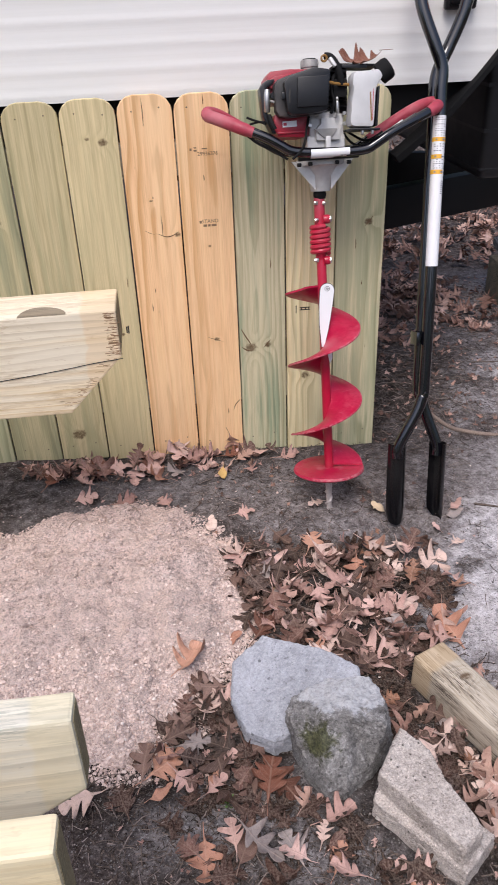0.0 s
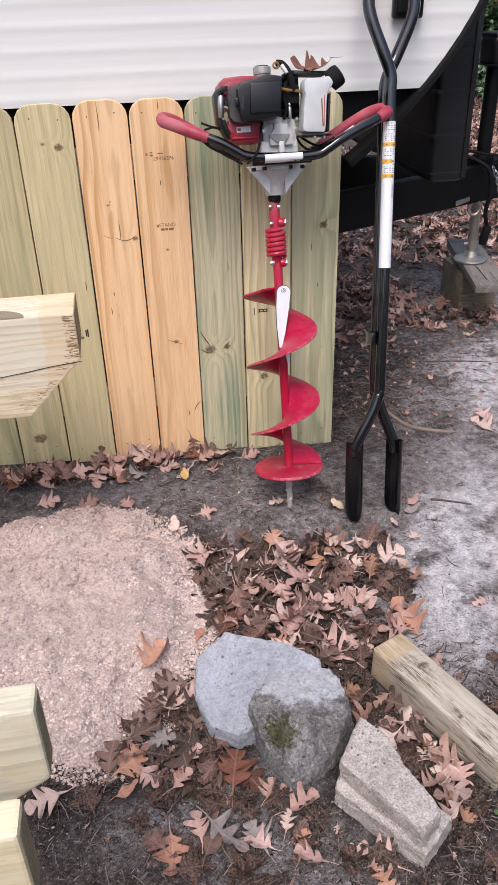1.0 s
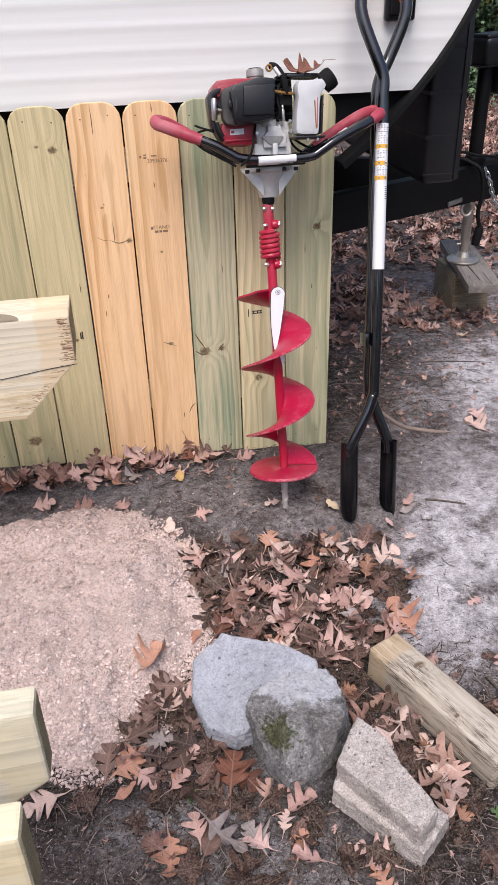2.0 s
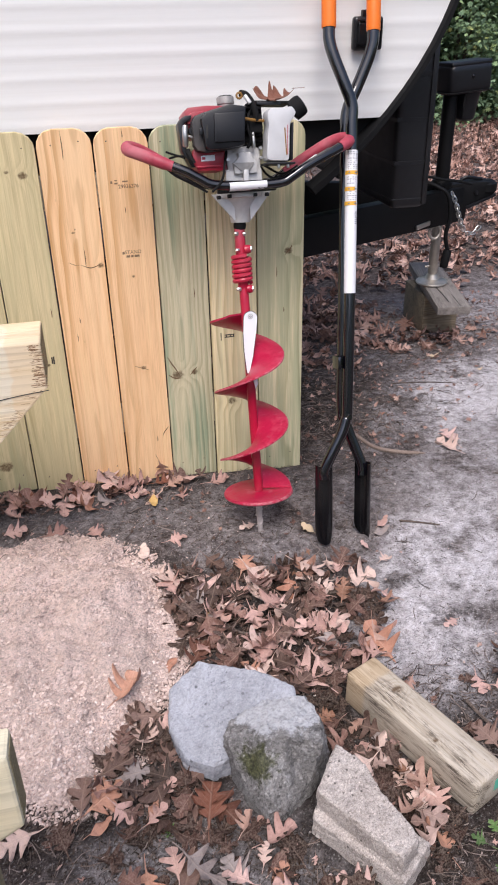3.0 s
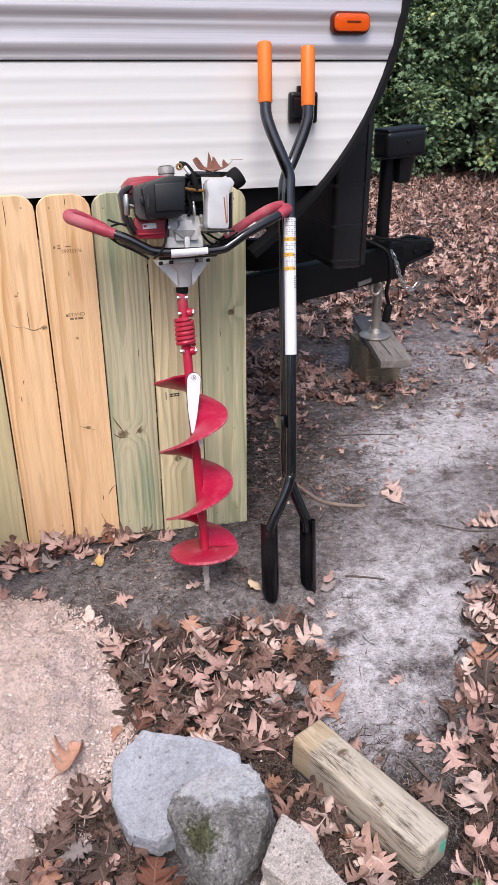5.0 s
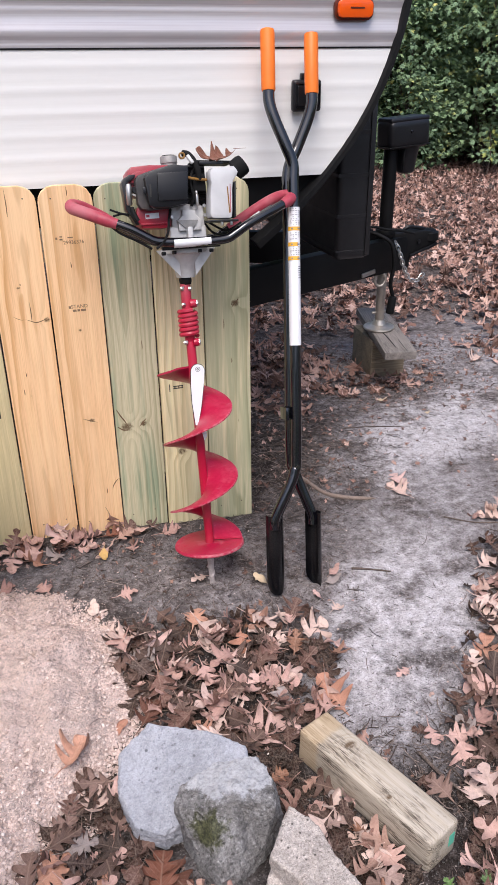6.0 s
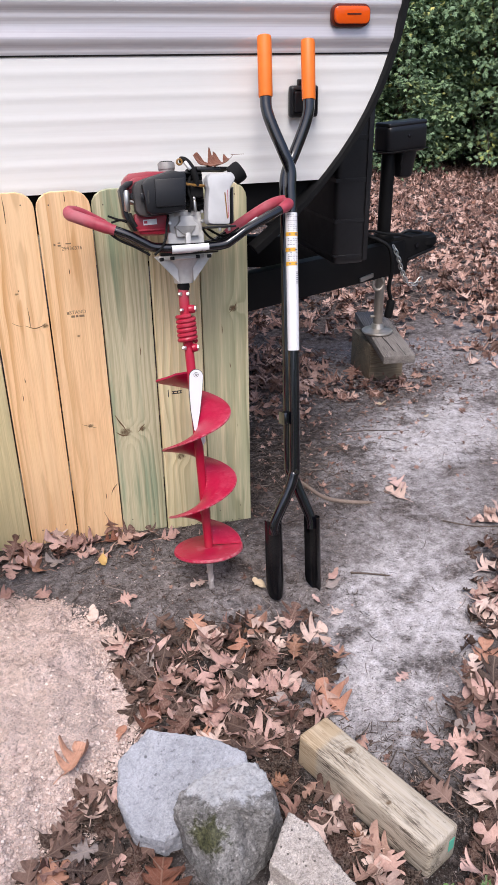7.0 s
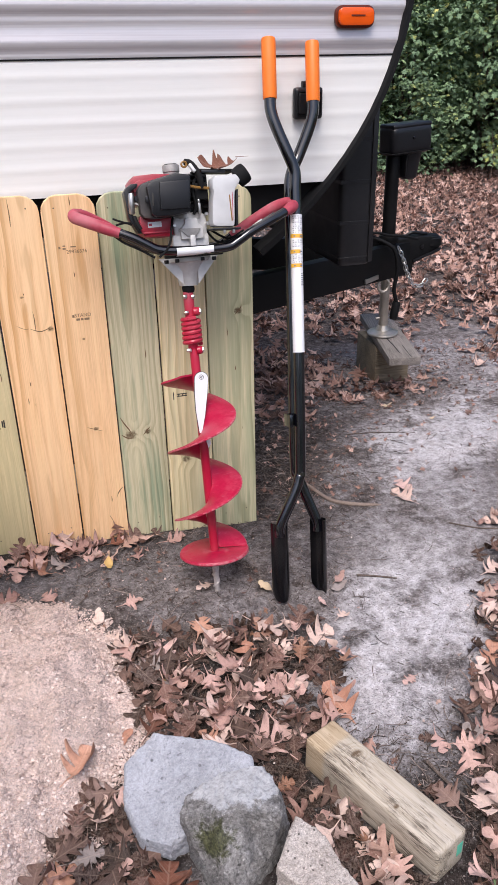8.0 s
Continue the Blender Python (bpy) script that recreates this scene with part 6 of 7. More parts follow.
# The leaves that stand out, by the tools, the heap and the trodden patch: x, y, length, turn, shape.
for tone, rows in (
    ("tan", ((-0.263, 1.674, 0.075, 200, 1), (-0.302, 1.400, 0.135, 95, 0), (-0.150, 1.400, 0.13, 160, 2), (0.532, 1.995, 0.13, 110, 3), (-0.636, 1.010, 0.10, 75, 4), (-0.457, 0.700, 0.07, 70, 8),
             (0.590, 1.510, 0.11, 30, 2), (0.453, 1.306, 0.13, 100, 0), (0.120, 0.808, 0.13, 75, 1))),
    ("tan", ((-0.573, 1.609, 0.09, 80, 9), (-0.540, 1.503, 0.09, 130, 8), (0.741, 1.730, 0.12, 150, 0), (-0.330, 1.158, 0.16, 100, 3), (1.507, 3.062, 0.13, 40, 0), (-0.900, 0.822, 0.12, 200, 5),
             (0.075, 1.445, 0.05, 30, 5), (0.50, 1.20, 0.12, 200, 8), (0.47, 1.08, 0.12, 320, 0))),
    ("orange", ((0.386, 1.186, 0.15, 60, 3), (-0.662, 1.105, 0.13, 60, 0), (-0.720, 0.885, 0.15, 30, 1), (-0.739, 0.826, 0.075, 30, 9), (-0.641, 0.838, 0.06, 60, 9),
                (-0.672, 0.669, 0.13, 265, 4), (-0.317, 0.570, 0.09, 100, 8), (-0.438, 0.652, 0.09, 60, 8), (-0.577, 1.180, 0.12, 20, 9))),
    ("pink", ((-0.468, 1.652, 0.08, 10, 1), (-0.238, 1.288, 0.11, 200, 6), (-0.270, 1.085, 0.15, 130, 0), (0.136, 1.163, 0.060, 200, 1), (0.238, 0.976, 0.12, 20, 2), (-0.198, 1.186, 0.11, 50, 5),
              (-0.418, 0.729, 0.11, 20, 0), (-0.343, 1.395, 0.10, 20, 3), (0.109, 0.965, 0.09, 260, 8), (-0.200, 1.096, 0.13, 300, 2), (-0.320, 0.607, 0.12, 140, 3), (-0.204, 0.870, 0.07, 60, 1))),
    ("brown", ((-0.388, 1.525, 0.10, 300, 2), (-0.701, 0.962, 0.12, 40, 6), (-0.595, 0.950, 0.10, 70, 2), (-0.566, 0.880, 0.11, 200, 10), (0.055, 0.843, 0.11, 110, 6), (0.092, 0.722, 0.12, 60, 2),
               (-0.315, 1.110, 0.12, 30, 6), (-0.495, 1.280, 0.11, 210, 2), (-0.593, 0.703, 0.12, 65, 9), (-0.445, 1.400, 0.12, 340, 6))),
    ("grey", ((-0.665, 0.915, 0.11, 5, 1), (-0.479, 1.374, 0.12, 120, 3), (-0.519, 0.682, 0.11, 110, 6), (-0.15, 0.90, 0.10, 200, 5))),
    # The first six lie along the fence foot; their dark tone includes shade there.
    ("rust", ((-0.75, 1.925, 0.11, 30, 2), (-0.63, 1.95, 0.10, 200, 6), (-0.90, 1.90, 0.12, 160, 2), (-1.02, 1.88, 0.11, 60, 6), (-0.86, 1.95, 0.10, 300, 10), (-0.47, 1.96, 0.09, 20, 2), (-0.533, 0.822, 0.15, 75, 6), (-0.510, 0.800, 0.13, 300, 2), (-0.490, 1.205, 0.12, 60, 2))),
    ("yellow", ((-0.515, 1.845, 0.075, 262, 9), (-0.430, 1.330, 0.05, 200, 9))),
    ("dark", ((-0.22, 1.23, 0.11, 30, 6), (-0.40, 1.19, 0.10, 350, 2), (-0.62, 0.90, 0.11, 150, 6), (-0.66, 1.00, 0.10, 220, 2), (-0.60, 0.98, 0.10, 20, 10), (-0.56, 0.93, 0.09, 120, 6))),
    ("cream", ((-0.092, 1.630, 0.075, 110, 9), (0.83, 2.72, 0.07, 10, 9), (0.96, 2.55, 0.04, 20, 9))),
    ("pink", ((-0.537, 1.960, 0.10, 20, 0), (-0.560, 1.905, 0.10, 340, 2), (-0.704, 1.955, 0.11, 80, 0), (-0.822, 1.930, 0.12, 20, 1), (-0.985, 1.930, 0.12, 90, 3), (-0.806, 1.759, 0.10, 30, 2),
              (-0.921, 1.785, 0.10, 10, 5), (-0.70, 1.735, 0.08, 120, 1), (-0.290, 1.945, 0.10, 10, 2), (-0.42, 1.955, 0.13, 175, 9))),
):
    for x, y, size, turn, shape in rows:
        drop_leaf(x, y, size * (0.84 if y < 1.0 else 0.95), turn, tone, shape, 5 * math.sin(x * 40), 8 * math.sin(y * 50), 0.006)

drop_leaf(-0.070, 1.135, 0.14, 120, "orange", 3, 34, -16, 0.030)
drop_leaf(0.565, 2.050, 0.125, 100, "pink", 1, 6, 8, 0.008)
drop_leaf(0.120, 1.565, 0.075, 20, "grey", 9, 4, 6, 0.004)
drop_leaf(0.135, 1.600, 0.07, 40, "pink", 9, 8, -8, 0.010)
drop_leaf(0.045, 1.520, 0.05, 100, "pink", 9, 4, 20, 0.004)

# One leaf has come to rest on the engine.
m = leaning((-0.227, 1.652, 0.0), (-0.0011, 0.2138, 0.9769)) @ Vector((0.088, -0.045, 1.166))
drop_leaf(m.x, m.y, 0.135, 165, "rust", 4, 3, -12, 0.004, m.z - 0.002)

STONES = ((-0.46, 0.95, 0.125), (-0.39, 0.845, 0.105), (-0.285, 0.70, 0.075), (-0.23, 0.62, 0.05))


def on_hard(x, y):
    if any(math.hypot(x - a, y - b) < r for a, b, r in STONES):
        return True
    u = (x + 0.160) * 0.394 - (y - 1.018) * 0.919
    v = (x + 0.160) * 0.919 + (y - 1.018) * 0.394
    return -0.02 < u < 0.37 and abs(v) < 0.055


def leaf_density(x, y):
    """How thickly dry leaves lie, 0 to 1."""
    if y > 1.985 and y < 2.12 and x < 0.02 or mound_share(x, y) > 0.05:
        return 0.0
    w = 0.25 * wave(x, y, 4.0, 9.0)
    d = 0.0
    band = 1.0 - math.hypot((x + 0.28) / 0.31, (y - 1.27) / 0.27)
    d = max(d, min(1.0, 2.2 * (band + w)))
    low = 1.0 - math.hypot((x + 0.42) / 0.46, (y - 0.86) / 0.36)
    d = max(d, min(0.16, 0.5 * (low + w)))
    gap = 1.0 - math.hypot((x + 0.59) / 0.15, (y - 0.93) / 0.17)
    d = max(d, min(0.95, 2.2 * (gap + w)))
    d = max(d, min(0.8, 2.0 * (1.0 - math.hypot((x + 0.20) / 0.14, (y - 0.84) / 0.24) + w)))
    d = max(d, min(0.9, 2.0 * (1.0 - math.hypot((x + 0.48) / 0.12, (y - 1.36) / 0.19) + w)))
    edge = x - (0.265 + (y - 1.1) * 0.62)
    if y < 1.75:
        d = max(d, min(1.0, 8.0 * (edge + 0.3 * w)) * (1.0 if y < 1.45 else 0.4))
    if 1.86 < y < 1.985 and x < -0.28:
        d = max(d, min(1.0, (-0.2 - x) * 1.4))
    if y > 2.12 and x > -1.2:
        d = max(d, 0.9 * min(1.0, max(0.0, (y - 2.78 + 0.10 * x + w) * 3)) if x < 0.75 else 0.0)
        d = max(d, 0.8 * max(0.0, 1.0 - math.hypot((x - 0.98) / 0.38, (y - 2.95) / 0.20) + w))
        d = max(d, min(1.0, 1.4 * (y - 3.22 - 0.20 * (x - 0.6) + w * 1.2)))
        d = max(d, min(1.0, 1.2 * (x - 1.75 - 0.25 * (2.6 - y) + w * 1.5)))
    return max(0.0, d)


def trodden(x, y):
    """How far a place lies in the pale trodden dirt, 0 to 1."""
    best = 0.0
    for cx, cy, rx, ry in ((0.22, 1.27, 0.40, 0.24), (0.84, 2.12, 0.72, 0.40), (0.46, 1.68, 0.42, 0.28)):
        c, s = math.cos(0.8), math.sin(0.8)
        a, b = ((x - cx) * c + (y - cy) * s) / rx, ((y - cy) * c - (x - cx) * s) / ry
        best = max(best, min(1.0, 2.0 * (1.15 - math.hypot(a, b))))
    return best


def scatter(name, count, area, mat, size, label, seed, chance, lift=(0.0, 0.010), tilt=14, shapes=SHAPES):
    """One mesh of many leaves that nobody could count."""
    rng = random.Random(seed)
    vs, fs, runs, base, made, tries = [], [], [], 0, 0, 0
    while made < count and tries < count * 30:
        tries += 1
        x, y = rng.uniform(*area[:2]), rng.uniform(*area[2:])
        if rng.random() > chance(x, y) or on_hard(x, y):
            continue
        v, f, run = shapes[rng.randrange(len(shapes))]
        s = rng.uniform(*size)
        m = Euler((radians(rng.gauss(0, tilt)), radians(rng.gauss(0, tilt)), rng.uniform(0, 6.283))).to_matrix()
        p = (v - np.array((0.45, 0, 0))) * s @ np.array(m).T
        p[:, 2] -= min(p[:, 2].min() * 0.6, 0)
        p += np.array((x, y, surface_z(x, y) + 0.001 + rng.uniform(*lift)))
        vs.append(p)
        runs += run
        fs += [tuple(i + base for i in q) for q in f]
        base += len(p)
        made += 1
    ob = raw(name, [tuple(p) for p in np.vstack(vs)], fs, mat, True)
    blade_run(ob.data, runs)
    return tagged(ob, label, "leaf litter", kind="stuff")


rng = random.Random(21)
made = 0
tones = ["pink", "tan", "dark", "pink", "tan", "brown", "dark", "pink", "brown", "pink", "orange", "grey"]
while made < 210:
    x, y = rng.uniform(-0.80, 0.62), rng.uniform(0.5, 1.97)
    if rng.random() < leaf_density(x, y) and not on_hard(x, y):
        # Mostly dark and brown tones in the gap beside the pale stone.
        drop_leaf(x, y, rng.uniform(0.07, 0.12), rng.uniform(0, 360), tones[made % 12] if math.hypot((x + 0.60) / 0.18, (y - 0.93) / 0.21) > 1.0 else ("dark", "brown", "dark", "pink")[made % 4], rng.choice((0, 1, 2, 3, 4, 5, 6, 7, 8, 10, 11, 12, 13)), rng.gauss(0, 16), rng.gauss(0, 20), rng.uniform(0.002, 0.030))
        made += 1
# Near-black under-layer that paints the shadowed gaps of the litter.
scatter("leaf_litter", 620, (-0.82, 0.95, 0.5, 1.6), MAT_UNDER, (0.05, 0.10), "near-black leaves under the dry ones, standing in for the shade between them", 15, lambda x, y: (0.8 if x < 0.15 else 0.4) * leaf_density(x, y) + (0.12 if y < 1.0 and mound_share(x, y) <= 0 else 0.0), (0.0, 0.002), 10)
scatter("leaf_litter", 720, (-1.1, 1.15, 0.45, 1.985), MAT_LITTER, (0.05, 0.105), "brown and pinkish dry oak leaves lying thickly on the dirt", 5, lambda x, y: leaf_density(x, y) * (0.35 if math.hypot((x + 0.60) / 0.18, (y - 0.93) / 0.21) < 1.0 else 1.0), (0.0, 0.028), 25)
scatter("leaf_litter", 520, (-0.6, 1.7, 2.12, 3.4), MAT_CARPET, (0.05, 0.10), "dull brown oak leaves below and beside the camper", 6, leaf_density)
scatter("leaf_litter", 10500, (0.4, 8.5, 3.0, 11.5), MAT_CARPET, (0.06, 0.115), "pinkish brown carpet of fallen oak leaves at the wood's edge", 7,
        lambda x, y: leaf_density(x, y) if -0.3 < x - 0.5 * y + 1.2 < 3.2 else 0.12, (0.0, 0.03), 24, FAR_SHAPES)
scatter("leaf_litter", 2400, (-1.0, 1.1, 0.45, 1.97), MAT_LITTER, (0.007, 0.026), "crumbled leaf fragments on dark soil", 8, lambda x, y: 0.0 if mound_share(x, y) > 0.04 else (0.10 + 0.9 * leaf_density(x, y)) * (1.0 - 0.9 * trodden(x, y)), (0.0, 0.003), 25, FAR_SHAPES)

scatter("leaf_litter", 1400, (-0.1, 1.8, 2.0, 3.5), MAT_CARPET, (0.010, 0.035), "crumbled leaf fragments beside the fence and jack", 18, lambda x, y: 0.8 * (1.0 - 0.85 * trodden(x, y)), (0.0, 0.003), 25, FAR_SHAPES)

# ---- grit, crumbs and twigs ----
CUBE = np.array([(a, b, c) for a in (-1, 1) for b in (-1, 1) for c in (-1, 1)], float) / 1.7
CHIP = CUBE * np.array((1, 1, 1)) * np.where(np.arange(8)[:, None] % 4 < 2, np.array((0.75, 0.5, 0.6)), np.array((1.1, 1.0, 1.0)))
CHIP[:, 1] *= np.where(CHIP[:, 0] < 0, 0.45, 1.0)
CUBE_F = [(0, 1, 3, 2), (4, 6, 7, 5), (0, 4, 5, 1), (2, 3, 7, 6), (0, 2, 6, 4), (1, 5, 7, 3)]


GOLD = (1 + 5 ** 0.5) / 2
BALL = np.array([(a, b * GOLD, 0) for a in (-1, 1) for b in (-1, 1)] + [(0, a, b * GOLD) for a in (-1, 1) for b in (-1, 1)] + [(b * GOLD, 0, a) for a in (-1, 1) for b in (-1, 1)], float) / 3.6


def ball_faces():
    """The twenty faces of the rounded grain: every three corners that are all neighbours."""
    near = [[np.linalg.norm(BALL[a] - BALL[b]) < 0.6 for b in range(12)] for a in range(12)]
    out = []
    for a, b, c in itertools.combinations(range(12), 3):
        if near[a][b] and near[b][c] and near[a][c]:
            n = np.cross(BALL[b] - BALL[a], BALL[c] - BALL[a])
            out.append((a, b, c) if n @ BALL[a] > 0 else (a, c, b))
    return out


BALL_F = ball_faces()


def grains(name, count, area, mat, size, label, category, seed, chance):
    rng = np.random.RandomState(seed)
    pick = random.Random(seed)
    vs, fs, base, made, tries = [], [], 0, 0, 0
    while made < count and tries < count * 30:
        tries += 1
        x, y = pick.uniform(*area[:2]), pick.uniform(*area[2:])
        if pick.random() > chance(x, y) or on_hard(x, y):
            continue
        s = size[0] + (size[1] - size[0]) * pick.random() ** 3
        p = (BALL + rng.uniform(-0.13, 0.13, (12, 3))) * np.array((s, s * pick.uniform(0.6, 1.0), s * pick.uniform(0.45, 0.8)))
        q = pick.uniform(0, 6.283)
        p = p @ np.array(((math.cos(q), math.sin(q), 0), (-math.sin(q), math.cos(q), 0), (0.2 * math.sin(q * 3), 0.2 * math.cos(q * 2), 1)))
        p += np.array((x, y, surface_z(x, y) + s * 0.22))
        vs.append(p)
        fs += [tuple(i + base for i in f) for f in BALL_F]
        base += 12
        made += 1
    ob = raw(name, [tuple(p) for p in np.vstack(vs)], fs, mat)
    return tagged(ob, label, category, kind="stuff")


def rim_chance(x, y):
    s = mound_share(x, y)
    if s <= 0:
        return 0.10 if mound_share(x - 0.04, y + 0.03) > 0 else 0.006
    lowend = 1.0 if y < 1.08 or s < 0.12 else 0.42
    return min(1.0, max(0.0, 0.2 + 1.3 * wave(x, y, 7.0, 12.0)) * lowend + 0.16 + (0.5 if s < 0.12 else 0.0))


MAT_GRIT = leaf_material("pale_grit", True, [(0.0, (0.38, 0.285, 0.252)), (0.5, (0.60, 0.468, 0.42)), (0.9, (0.74, 0.60, 0.55)), (1.0, (0.84, 0.735, 0.695))], gloss=0.95, vary=0.35, spec=0.1)
grains("gravel_grit", 24000, (-1.35, -0.45, 0.78, 1.78), MAT_GRIT, (0.0018, 0.0068), "pale pinkish gravel chips over the heap", "gravel", 3, rim_chance)
grains("soil_grit", 13000, (-0.95, 1.1, 0.42, 2.3), MAT_CRUMB, (0.0012, 0.0055), "small dark soil crumbs and chips", "soil", 4, lambda x, y: 0.02 if mound_share(x, y) > 0.03 else (0.8 if leaf_density(x, y) > 0.2 or y < 1.0 else 0.55 - 0.40 * trodden(x, y)))
grains("pebble_scatter", 260, (-0.95, 1.4, 0.45, 2.9), MAT_GRIT, (0.003, 0.009), "scattered pale pebbles on the dirt", "pebbles", 14, lambda x, y: 0.03 if mound_share(x, y) > 0.03 else 0.7)


grains("gravel_grit", 14000, (-1.20, -0.46, 0.78, 1.60), MAT_GRIT, (0.0032, 0.0105), "larger pale gravel chips along the heap's edge", "gravel", 23,
       lambda x, y: 0.0 if not (mound_share(x, y) > 0 or mound_share(x - 0.03, y + 0.03) > 0) else (0.9 if mound_share(x, y) < 0.13 or y < 1.04 + 0.25 * wave(x, y, 5.0, 3.0) else (0.5 if y < 1.16 or mound_share(x, y) < 0.22 else 0.05)))


grains("gravel_clod", 1300, (-1.35, -0.5, 0.85, 1.75), MAT_SAND, (0.005, 0.021), "loose pinkish clods on the heap of crushed stone", "gravel", 29,
       lambda x, y: 0.0 if mound_share(x, y) <= 0.02 else (0.9 if y > 1.35 else 0.35))


def chips(count, area, seed, chance):
    """Flat splinters of bark and rotten leaf that make up the dark mulch."""
    pick = random.Random(seed)
    vs, fs, base, made, tries = [], [], 0, 0, 0
    while made < count and tries < count * 25:
        tries += 1
        x, y = pick.uniform(*area[:2]), pick.uniform(*area[2:])
        if pick.random() > chance(x, y) or on_hard(x, y):
            continue
        size = np.array((pick.uniform(0.003, 0.016), pick.uniform(0.0009, 0.0036), pick.uniform(0.0006, 0.0014)))
        m = np.array(Euler((pick.gauss(0, 0.35), pick.gauss(0, 0.3), pick.uniform(0, 6.283))).to_matrix())
        p = (CHIP * size * np.array((1, 0.7 + 0.6 * pick.random(), 1))) @ m.T + np.array((x, y, surface_z(x, y) + 0.0025))
        vs.append(p)
        fs += [tuple(i + base for i in f) for f in CUBE_F]
        base += 8
        made += 1
    ob = raw("bark_mulch", [tuple(p) for p in np.vstack(vs)], fs, MAT_CHIP)
    return tagged(ob, "dark splinters of bark and rotted leaf on the soil", "mulch", kind="stuff")


MAT_CHIP = leaf_material("bark_chip", True, [(0.0, (0.006, 0.005, 0.004)), (0.6, (0.026, 0.019, 0.016)), (0.88, (0.085, 0.064, 0.056)), (1.0, (0.34, 0.285, 0.265))], gloss=0.85, spec=0.12)
chips(9500, (-0.95, 0.75, 0.42, 1.25), 41, lambda x, y: 0.0 if mound_share(x, y) > 0.02 else (1.0 if y < 1.02 else 0.35) * (1.0 - 0.93 * trodden(x, y)))
chips(1200, (-0.6, 0.40, 1.25, 1.97), 43, lambda x, y: 0.0 if mound_share(x, y) > 0.0 else 0.6 * (1.0 - 0.9 * trodden(x, y)))
chips(5000, (-0.2, 1.5, 1.9, 3.4), 42, lambda x, y: (0.9 if y > 2.1 and x < 0.6 else 0.6) * (1.0 - 0.9 * trodden(x, y)))


def twigs(count, area, seed, label, chance, length=(0.015, 0.06)):
    rng = random.Random(seed)
    verts, faces, made, tries = [], [], 0, 0
    while made < count and tries < count * 20:
        tries += 1
        x, y = rng.uniform(*area[:2]), rng.uniform(*area[2:])
        if rng.random() > chance(x, y) or on_hard(x, y):
            continue
        made += 1
        q, n = rng.uniform(0, 6.283), 4
        size, r, k = rng.uniform(*length), rng.uniform(0.0005, 0.0013), rng.uniform(-0.5, 0.5)
        b = len(verts)
        for j in range(n):
            t = j / (n - 1) - 0.5
            a = q + k * t
            px, py = x + size * t * math.cos(a), y + size * t * math.sin(a)
            z = surface_z(px, py) + 0.003 + 0.004 * abs(math.sin(j + q))
            for d in range(3):
                w = 2.094 * d
                verts.append((px - r * math.sin(a) * math.cos(w), py + r * math.cos(a) * math.cos(w), z + r * math.sin(w)))
        for j in range(n - 1):
            for d in range(3):
                e2 = (d + 1) % 3
                faces.append((b + 3 * j + d, b + 3 * j + e2, b + 3 * j + 3 + e2, b + 3 * j + 3 + d))
    ob = raw("twig_litter", verts, faces, MAT_TWIG)
    return tagged(ob, label, "twigs", kind="stuff")


twigs(3400, (-0.95, 1.2, 0.42, 2.4), 31, "thin dry twigs and straw in the soil", lambda x, y: 0.01 if mound_share(x, y) > 0.02 else (0.9 if y < 1.1 or y > 2.0 else 0.4) * (1.0 - 0.88 * trodden(x, y)))
twigs(1500, (-0.1, 1.3, 2.1, 3.3), 33, "dry pine straw beside the fence", lambda x, y: (0.9 if x < 0.45 else 0.5) * (1.0 - 0.9 * trodden(x, y)), (0.02, 0.07))


def stick(points, r, label):
    pts = [(x, y, surface_z(x, y) + r * 0.6 + dz) for x, y, dz in points]
    ob = part("stick", tube(pts, r, 7, 5, radii=lambda k: r * (1.0 - 0.45 * k)), MAT_TWIG)
    tagged(ob, label, "stick")


root = part("root", tube([(x, y, ground_z(x, y) + dz) for x, y, dz in ((0.20, 2.30, -0.012), (0.245, 2.18, 0.004), (0.285, 2.06, 0.005), (0.345, 1.995, 0.004), (0.41, 1.970, 0.003), (0.46, 1.965, -0.010))], 0.0085, 9, 6,
                         radii=lambda k: 0.0045 + 0.003 * math.sin(3 * k)), MAT_ROOT)
tagged(root, "bare pale root running over the dirt", "root")
stick([(0.19, 1.60, 0), (0.24, 1.585, 0.001), (0.30, 1.56, 0)], 0.004, "short grey stick on pale dirt")
stick([(-0.145, 1.335, 0.012), (-0.09, 1.33, 0.012), (-0.04, 1.325, 0.012)], 0.0065, "thick grey stick among leaves")
stick([(-0.42, 1.30, 0.015), (-0.38, 1.235, 0.02), (-0.28, 1.215, 0.02), (-0.19, 1.25, 0.012)], 0.0035, "thin bent twig over leaves")
stick([(-0.14, 1.03, 0.02), (-0.10, 1.075, 0.03), (-0.06, 1.10, 0.02)], 0.004, "dark twig by the post")
stick([(0.06, 0.93, 0.006), (0.075, 0.86, 0.008), (0.11, 0.79, 0.004)], 0.005, "dark twig lying among leaves")
stick([(0.60, 1.78, 0), (0.68, 1.72, 0), (0.78, 1.69, 0)], 0.003, "thin dark twig on the dirt")
stick([(0.55, 2.52, 0), (0.70, 2.50, 0), (0.82, 2.44, 0)], 0.003, "thin dark twig on the dirt")



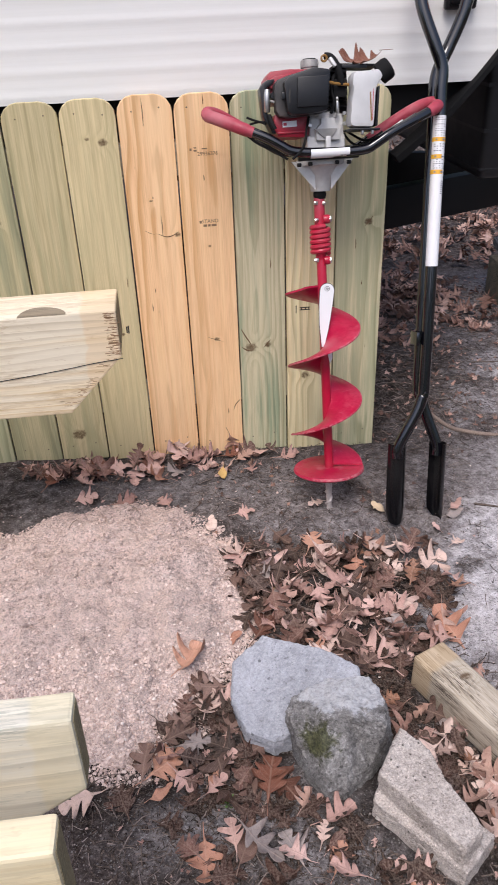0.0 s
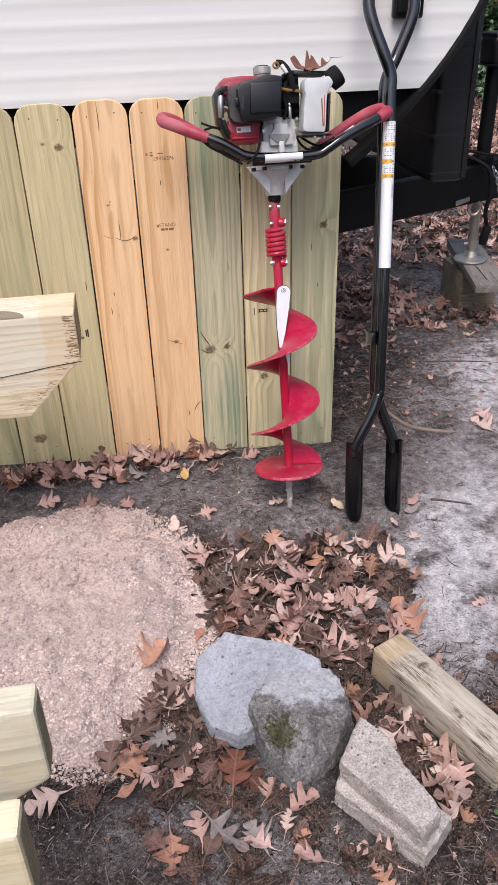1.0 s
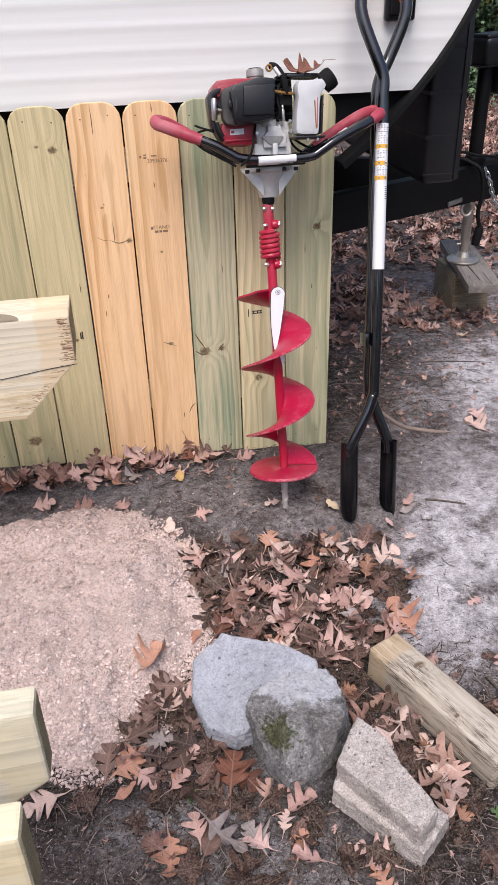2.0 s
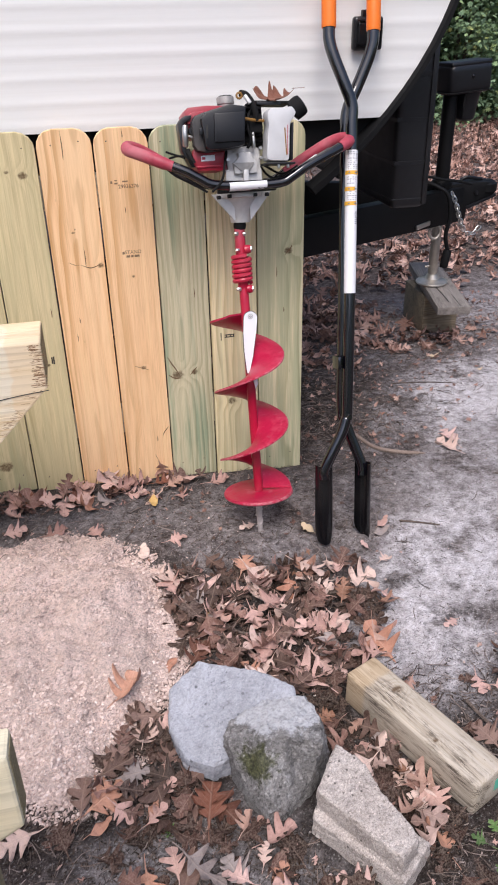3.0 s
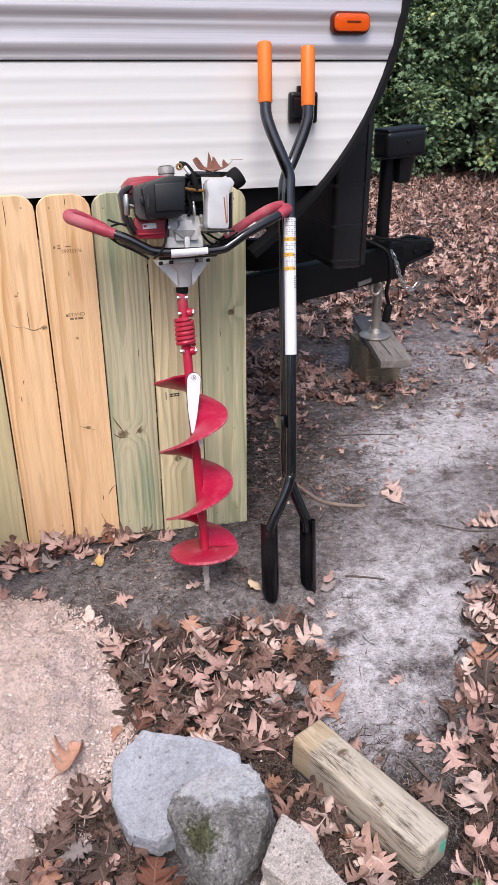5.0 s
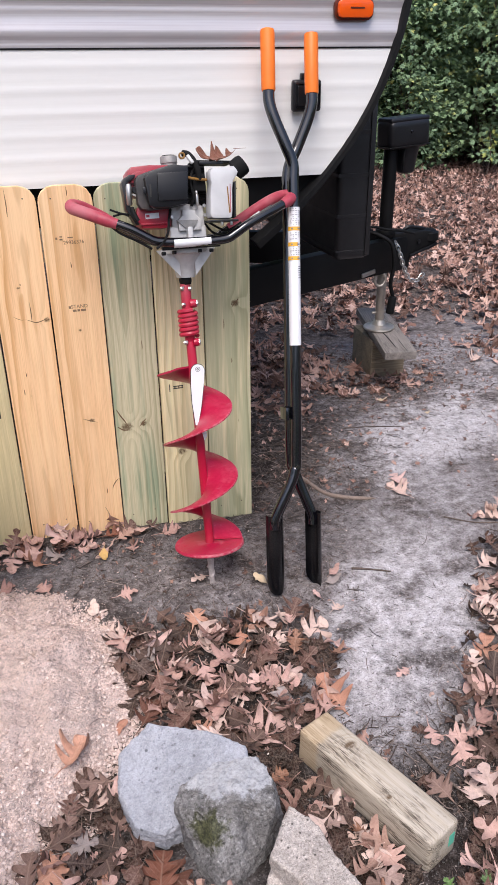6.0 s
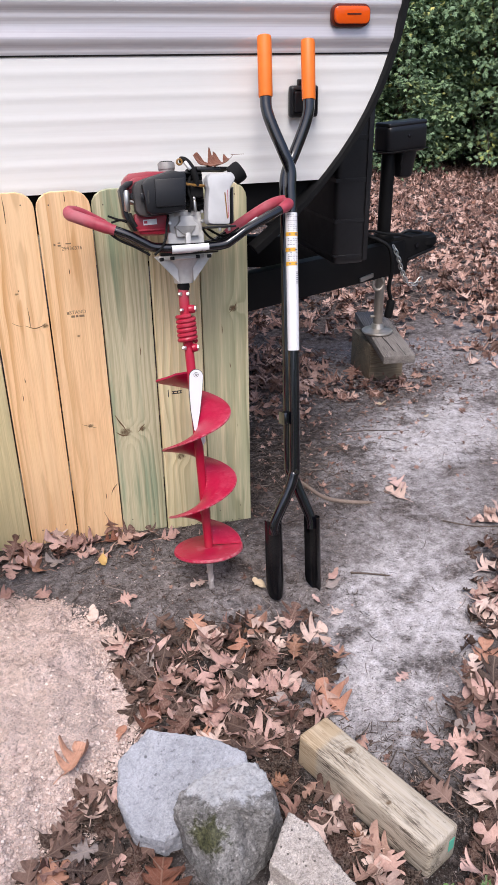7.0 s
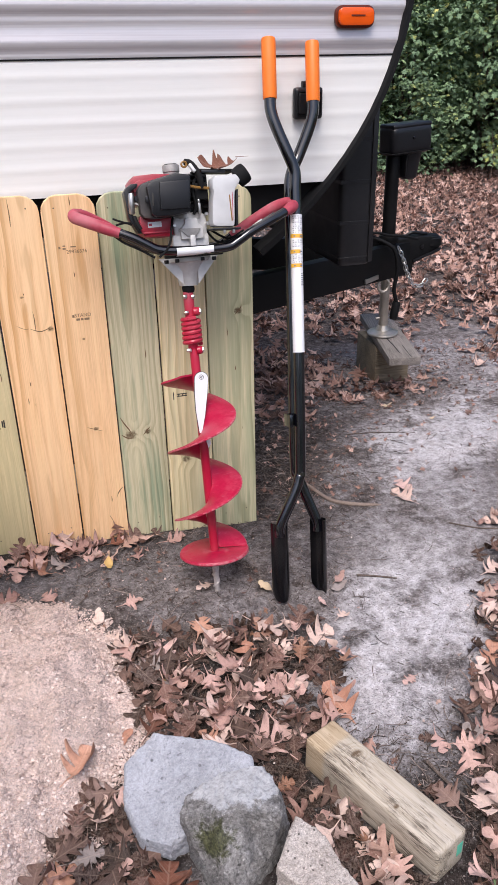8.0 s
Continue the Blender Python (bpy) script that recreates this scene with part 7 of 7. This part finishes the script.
def weed(x, y, big=1.0, label="tiny green seedling in the dark soil"):
    """A small green seedling with a few lobed leaves on thin stalks."""
    ob = thing("weed", pose(x, y, surface_z(x, y)), label, "weed")
    rng = random.Random(12)
    for k in range(7):
        q, out, h = k * 0.9 + rng.uniform(-0.3, 0.3), big * rng.uniform(0.008, 0.02), big * rng.uniform(0.004, 0.010)
        tip = (out * math.cos(q), out * math.sin(q), h)
        part("stalk", tube([(0, 0, -0.003), (tip[0] * 0.4, tip[1] * 0.4, h * 0.8), tip], 0.0009, 5, 3), MAT_WEED, ob)
        v, f, _ = FAR_SHAPES[k % 8]
        s = big * rng.uniform(0.010, 0.016)
        m = Matrix.Translation(tip) @ Euler((rng.gauss(0, 0.2), -0.2, q)).to_matrix().to_4x4()
        data = bpy.data.meshes.new("leaf")
        data.from_pydata([m @ Vector(((a + 0.2) * s, b * s * 1.4, c * s * 0.4)) for a, b, c in v], [], f)
        data.materials.append(MAT_WEED)
        leaf_ob = new("leaf", data)
        leaf_ob.parent = ob


MAT_WEED = leaf_material("weed_green", False, [(0.0, (0.07, 0.15, 0.04)), (1.0, (0.12, 0.24, 0.06))], gloss=0.45, vary=0.2)
weed(-0.622, 0.785, 0.6)
weed(-0.020, 0.578, 2.7, "small green weed beside the timber offcut")

# ---- shrubs at the wood's edge ----


def shrub(seed, tall, wide, leaf, clumps, per):
    rng = random.Random(seed)
    ob = thing("shrub", pose(0, 0, 0), "dense green leafy shrub at the wood's edge", "shrub", "shrubs at the wood's edge")
    ends = []
    bm = bmesh.new()
    for k in range(9):
        a, lean = rng.uniform(0, 6.283), rng.uniform(0.15, 0.75)
        h = tall * rng.uniform(0.55, 0.95)
        tip = (wide * lean * math.cos(a), wide * lean * math.sin(a), h)
        line = [(0.06 * math.cos(a), 0.06 * math.sin(a), -0.05), (tip[0] * 0.35 + rng.uniform(-.1, .1), tip[1] * 0.35 + rng.uniform(-.1, .1), h * 0.4), (tip[0] * 0.8, tip[1] * 0.8, h * 0.75), tip]
        tube(line, 0.03, 6, 3, bm=bm, radii=lambda t: 0.030 * (1 - 0.85 * t))
        ends.append(tip)
    part("stem", bm, MAT_BARK, ob)
    vs, fs, base = [], [], 0
    side = [(0.06, 0.20, 0.02), (0.30, 0.52, 0.02), (0.42, 0.26, 0.05), (0.76, 0.46, -0.02), (0.62, 0.15, 0.03)]
    blade_v = np.array([(0, 0, 0), *side, (1.05, 0, -0.08), *[(a, -b, c) for a, b, c in side[::-1]]])
    blade_f = [(0, 1, 2, 3), (0, 3, 5), (3, 4, 5), (0, 5, 6), (0, 6, 7), (0, 7, 9), (7, 8, 9), (0, 9, 10, 11)]
    for k in range(clumps):
        q, h = rng.uniform(0, 6.283), rng.random() ** 0.75
        rad = wide * math.sqrt(max(0.05, 1 - (h * 1.05 - 0.42) ** 2 * 1.9)) * rng.uniform(0.55, 1.12)
        c = np.array((rad * math.cos(q), rad * math.sin(q), 0.12 + h * tall))
        spread, droop = rng.uniform(0.09, 0.20), rng.uniform(0.15, 0.45)
        for _ in range(per):
            u, v = rng.gauss(0, spread), rng.gauss(0, spread)
            along = u * math.cos(q) + v * math.sin(q)
            p = c + np.array([u, v, rng.gauss(0, 0.028) - droop * along])
            s = leaf * rng.uniform(0.55, 1.25)
            m = np.array(Euler((rng.gauss(0, 0.5), rng.gauss(0.45, 0.45), rng.gauss(q, 1.2))).to_matrix())
            vs.append(blade_v * s @ m.T + p)
            fs += [tuple(i + base for i in f) for f in blade_f]
            base += 12
    data = bpy.data.meshes.new("foliage")
    data.from_pydata([tuple(p) for p in np.vstack(vs)], [], fs)
    data.materials.append(MAT_FOLIAGE)
    leaves = new("foliage", data)
    leaves.parent = ob
    return ob


MAT_SAPLING = leaf_material("sapling_leaf", True, [(0.0, (0.16, 0.24, 0.05)), (0.6, (0.30, 0.35, 0.08)), (1.0, (0.48, 0.46, 0.12))], gloss=0.7, vary=0.15)


def sapling(x, y, tall):
    """A thin stem with a few pale drooping leaves."""
    rng = random.Random(2)
    ob = thing("sapling", pose(x, y, ground_z(x, y)), "thin sapling with yellow-green leaves beside the shrubs", "sapling")
    part("stem", tube([(0, 0, -0.02), (0.03, 0.0, tall * 0.5), (-0.02, 0.02, tall)], 0.008, 6, 5, radii=lambda k: 0.009 * (1 - 0.7 * k)), MAT_BARK, ob)
    for k in range(16):
        h = tall * (0.35 + 0.62 * k / 15)
        q = k * 2.4
        v, f, _ = FAR_SHAPES[k % 8]
        m = Matrix.Translation((0.05 * math.cos(q), 0.05 * math.sin(q), h)) @ Euler((rng.gauss(0, 0.5), rng.uniform(0.5, 1.2), q)).to_matrix().to_4x4()
        size = rng.uniform(0.05, 0.085)
        data = bpy.data.meshes.new("leaf")
        data.from_pydata([m @ Vector((a * size, b * size * 1.4, c * size * 0.6)) for a, b, c in v], [], f)
        data.materials.append(MAT_SAPLING)
        new("leaf", data).parent = ob


sapling(5.28, 8.95, 0.62)
first = shrub(3, 2.6, 1.05, 0.066, 330, 60)
second = shrub(8, 3.1, 1.2, 0.068, 350, 60)
first.matrix_basis = pose(4.75, 10.55, 0)
second.matrix_basis = pose(5.9, 9.9, 0, 0, 0, 40)
for k, (x, y, s) in enumerate(((3.7, 11.6, 1.0), (6.9, 9.2, 1.05), (5.3, 11.7, 1.15), (6.5, 10.9, 1.2), (7.7, 10.1, 1.2), (4.3, 12.6, 1.3), (2.6, 12.4, 1.1), (8.0, 8.3, 1.1), (7.2, 12.4, 1.5), (5.6, 13.4, 1.6), (3.4, 14.0, 1.6), (8.8, 11.6, 1.6))):
    copy_thing((first, second)[k % 2], pose(x, y, -0.03, 0, 0, 67 * k) @ Matrix.Scale(s, 4))
# Unseen shrubs, added behind and beside the camera only for reflections and closure.
for k, (x, y) in enumerate(((-7, -8), (-4, -9.5), (-1, -9), (2, -10), (5, -8.5), (8, -6), (-9, -4), (10, 0), (11, 5))):
    copy_thing((second, first)[k % 2], pose(x, y, -0.03, 0, 0, 51 * k) @ Matrix.Scale(1.3, 4))
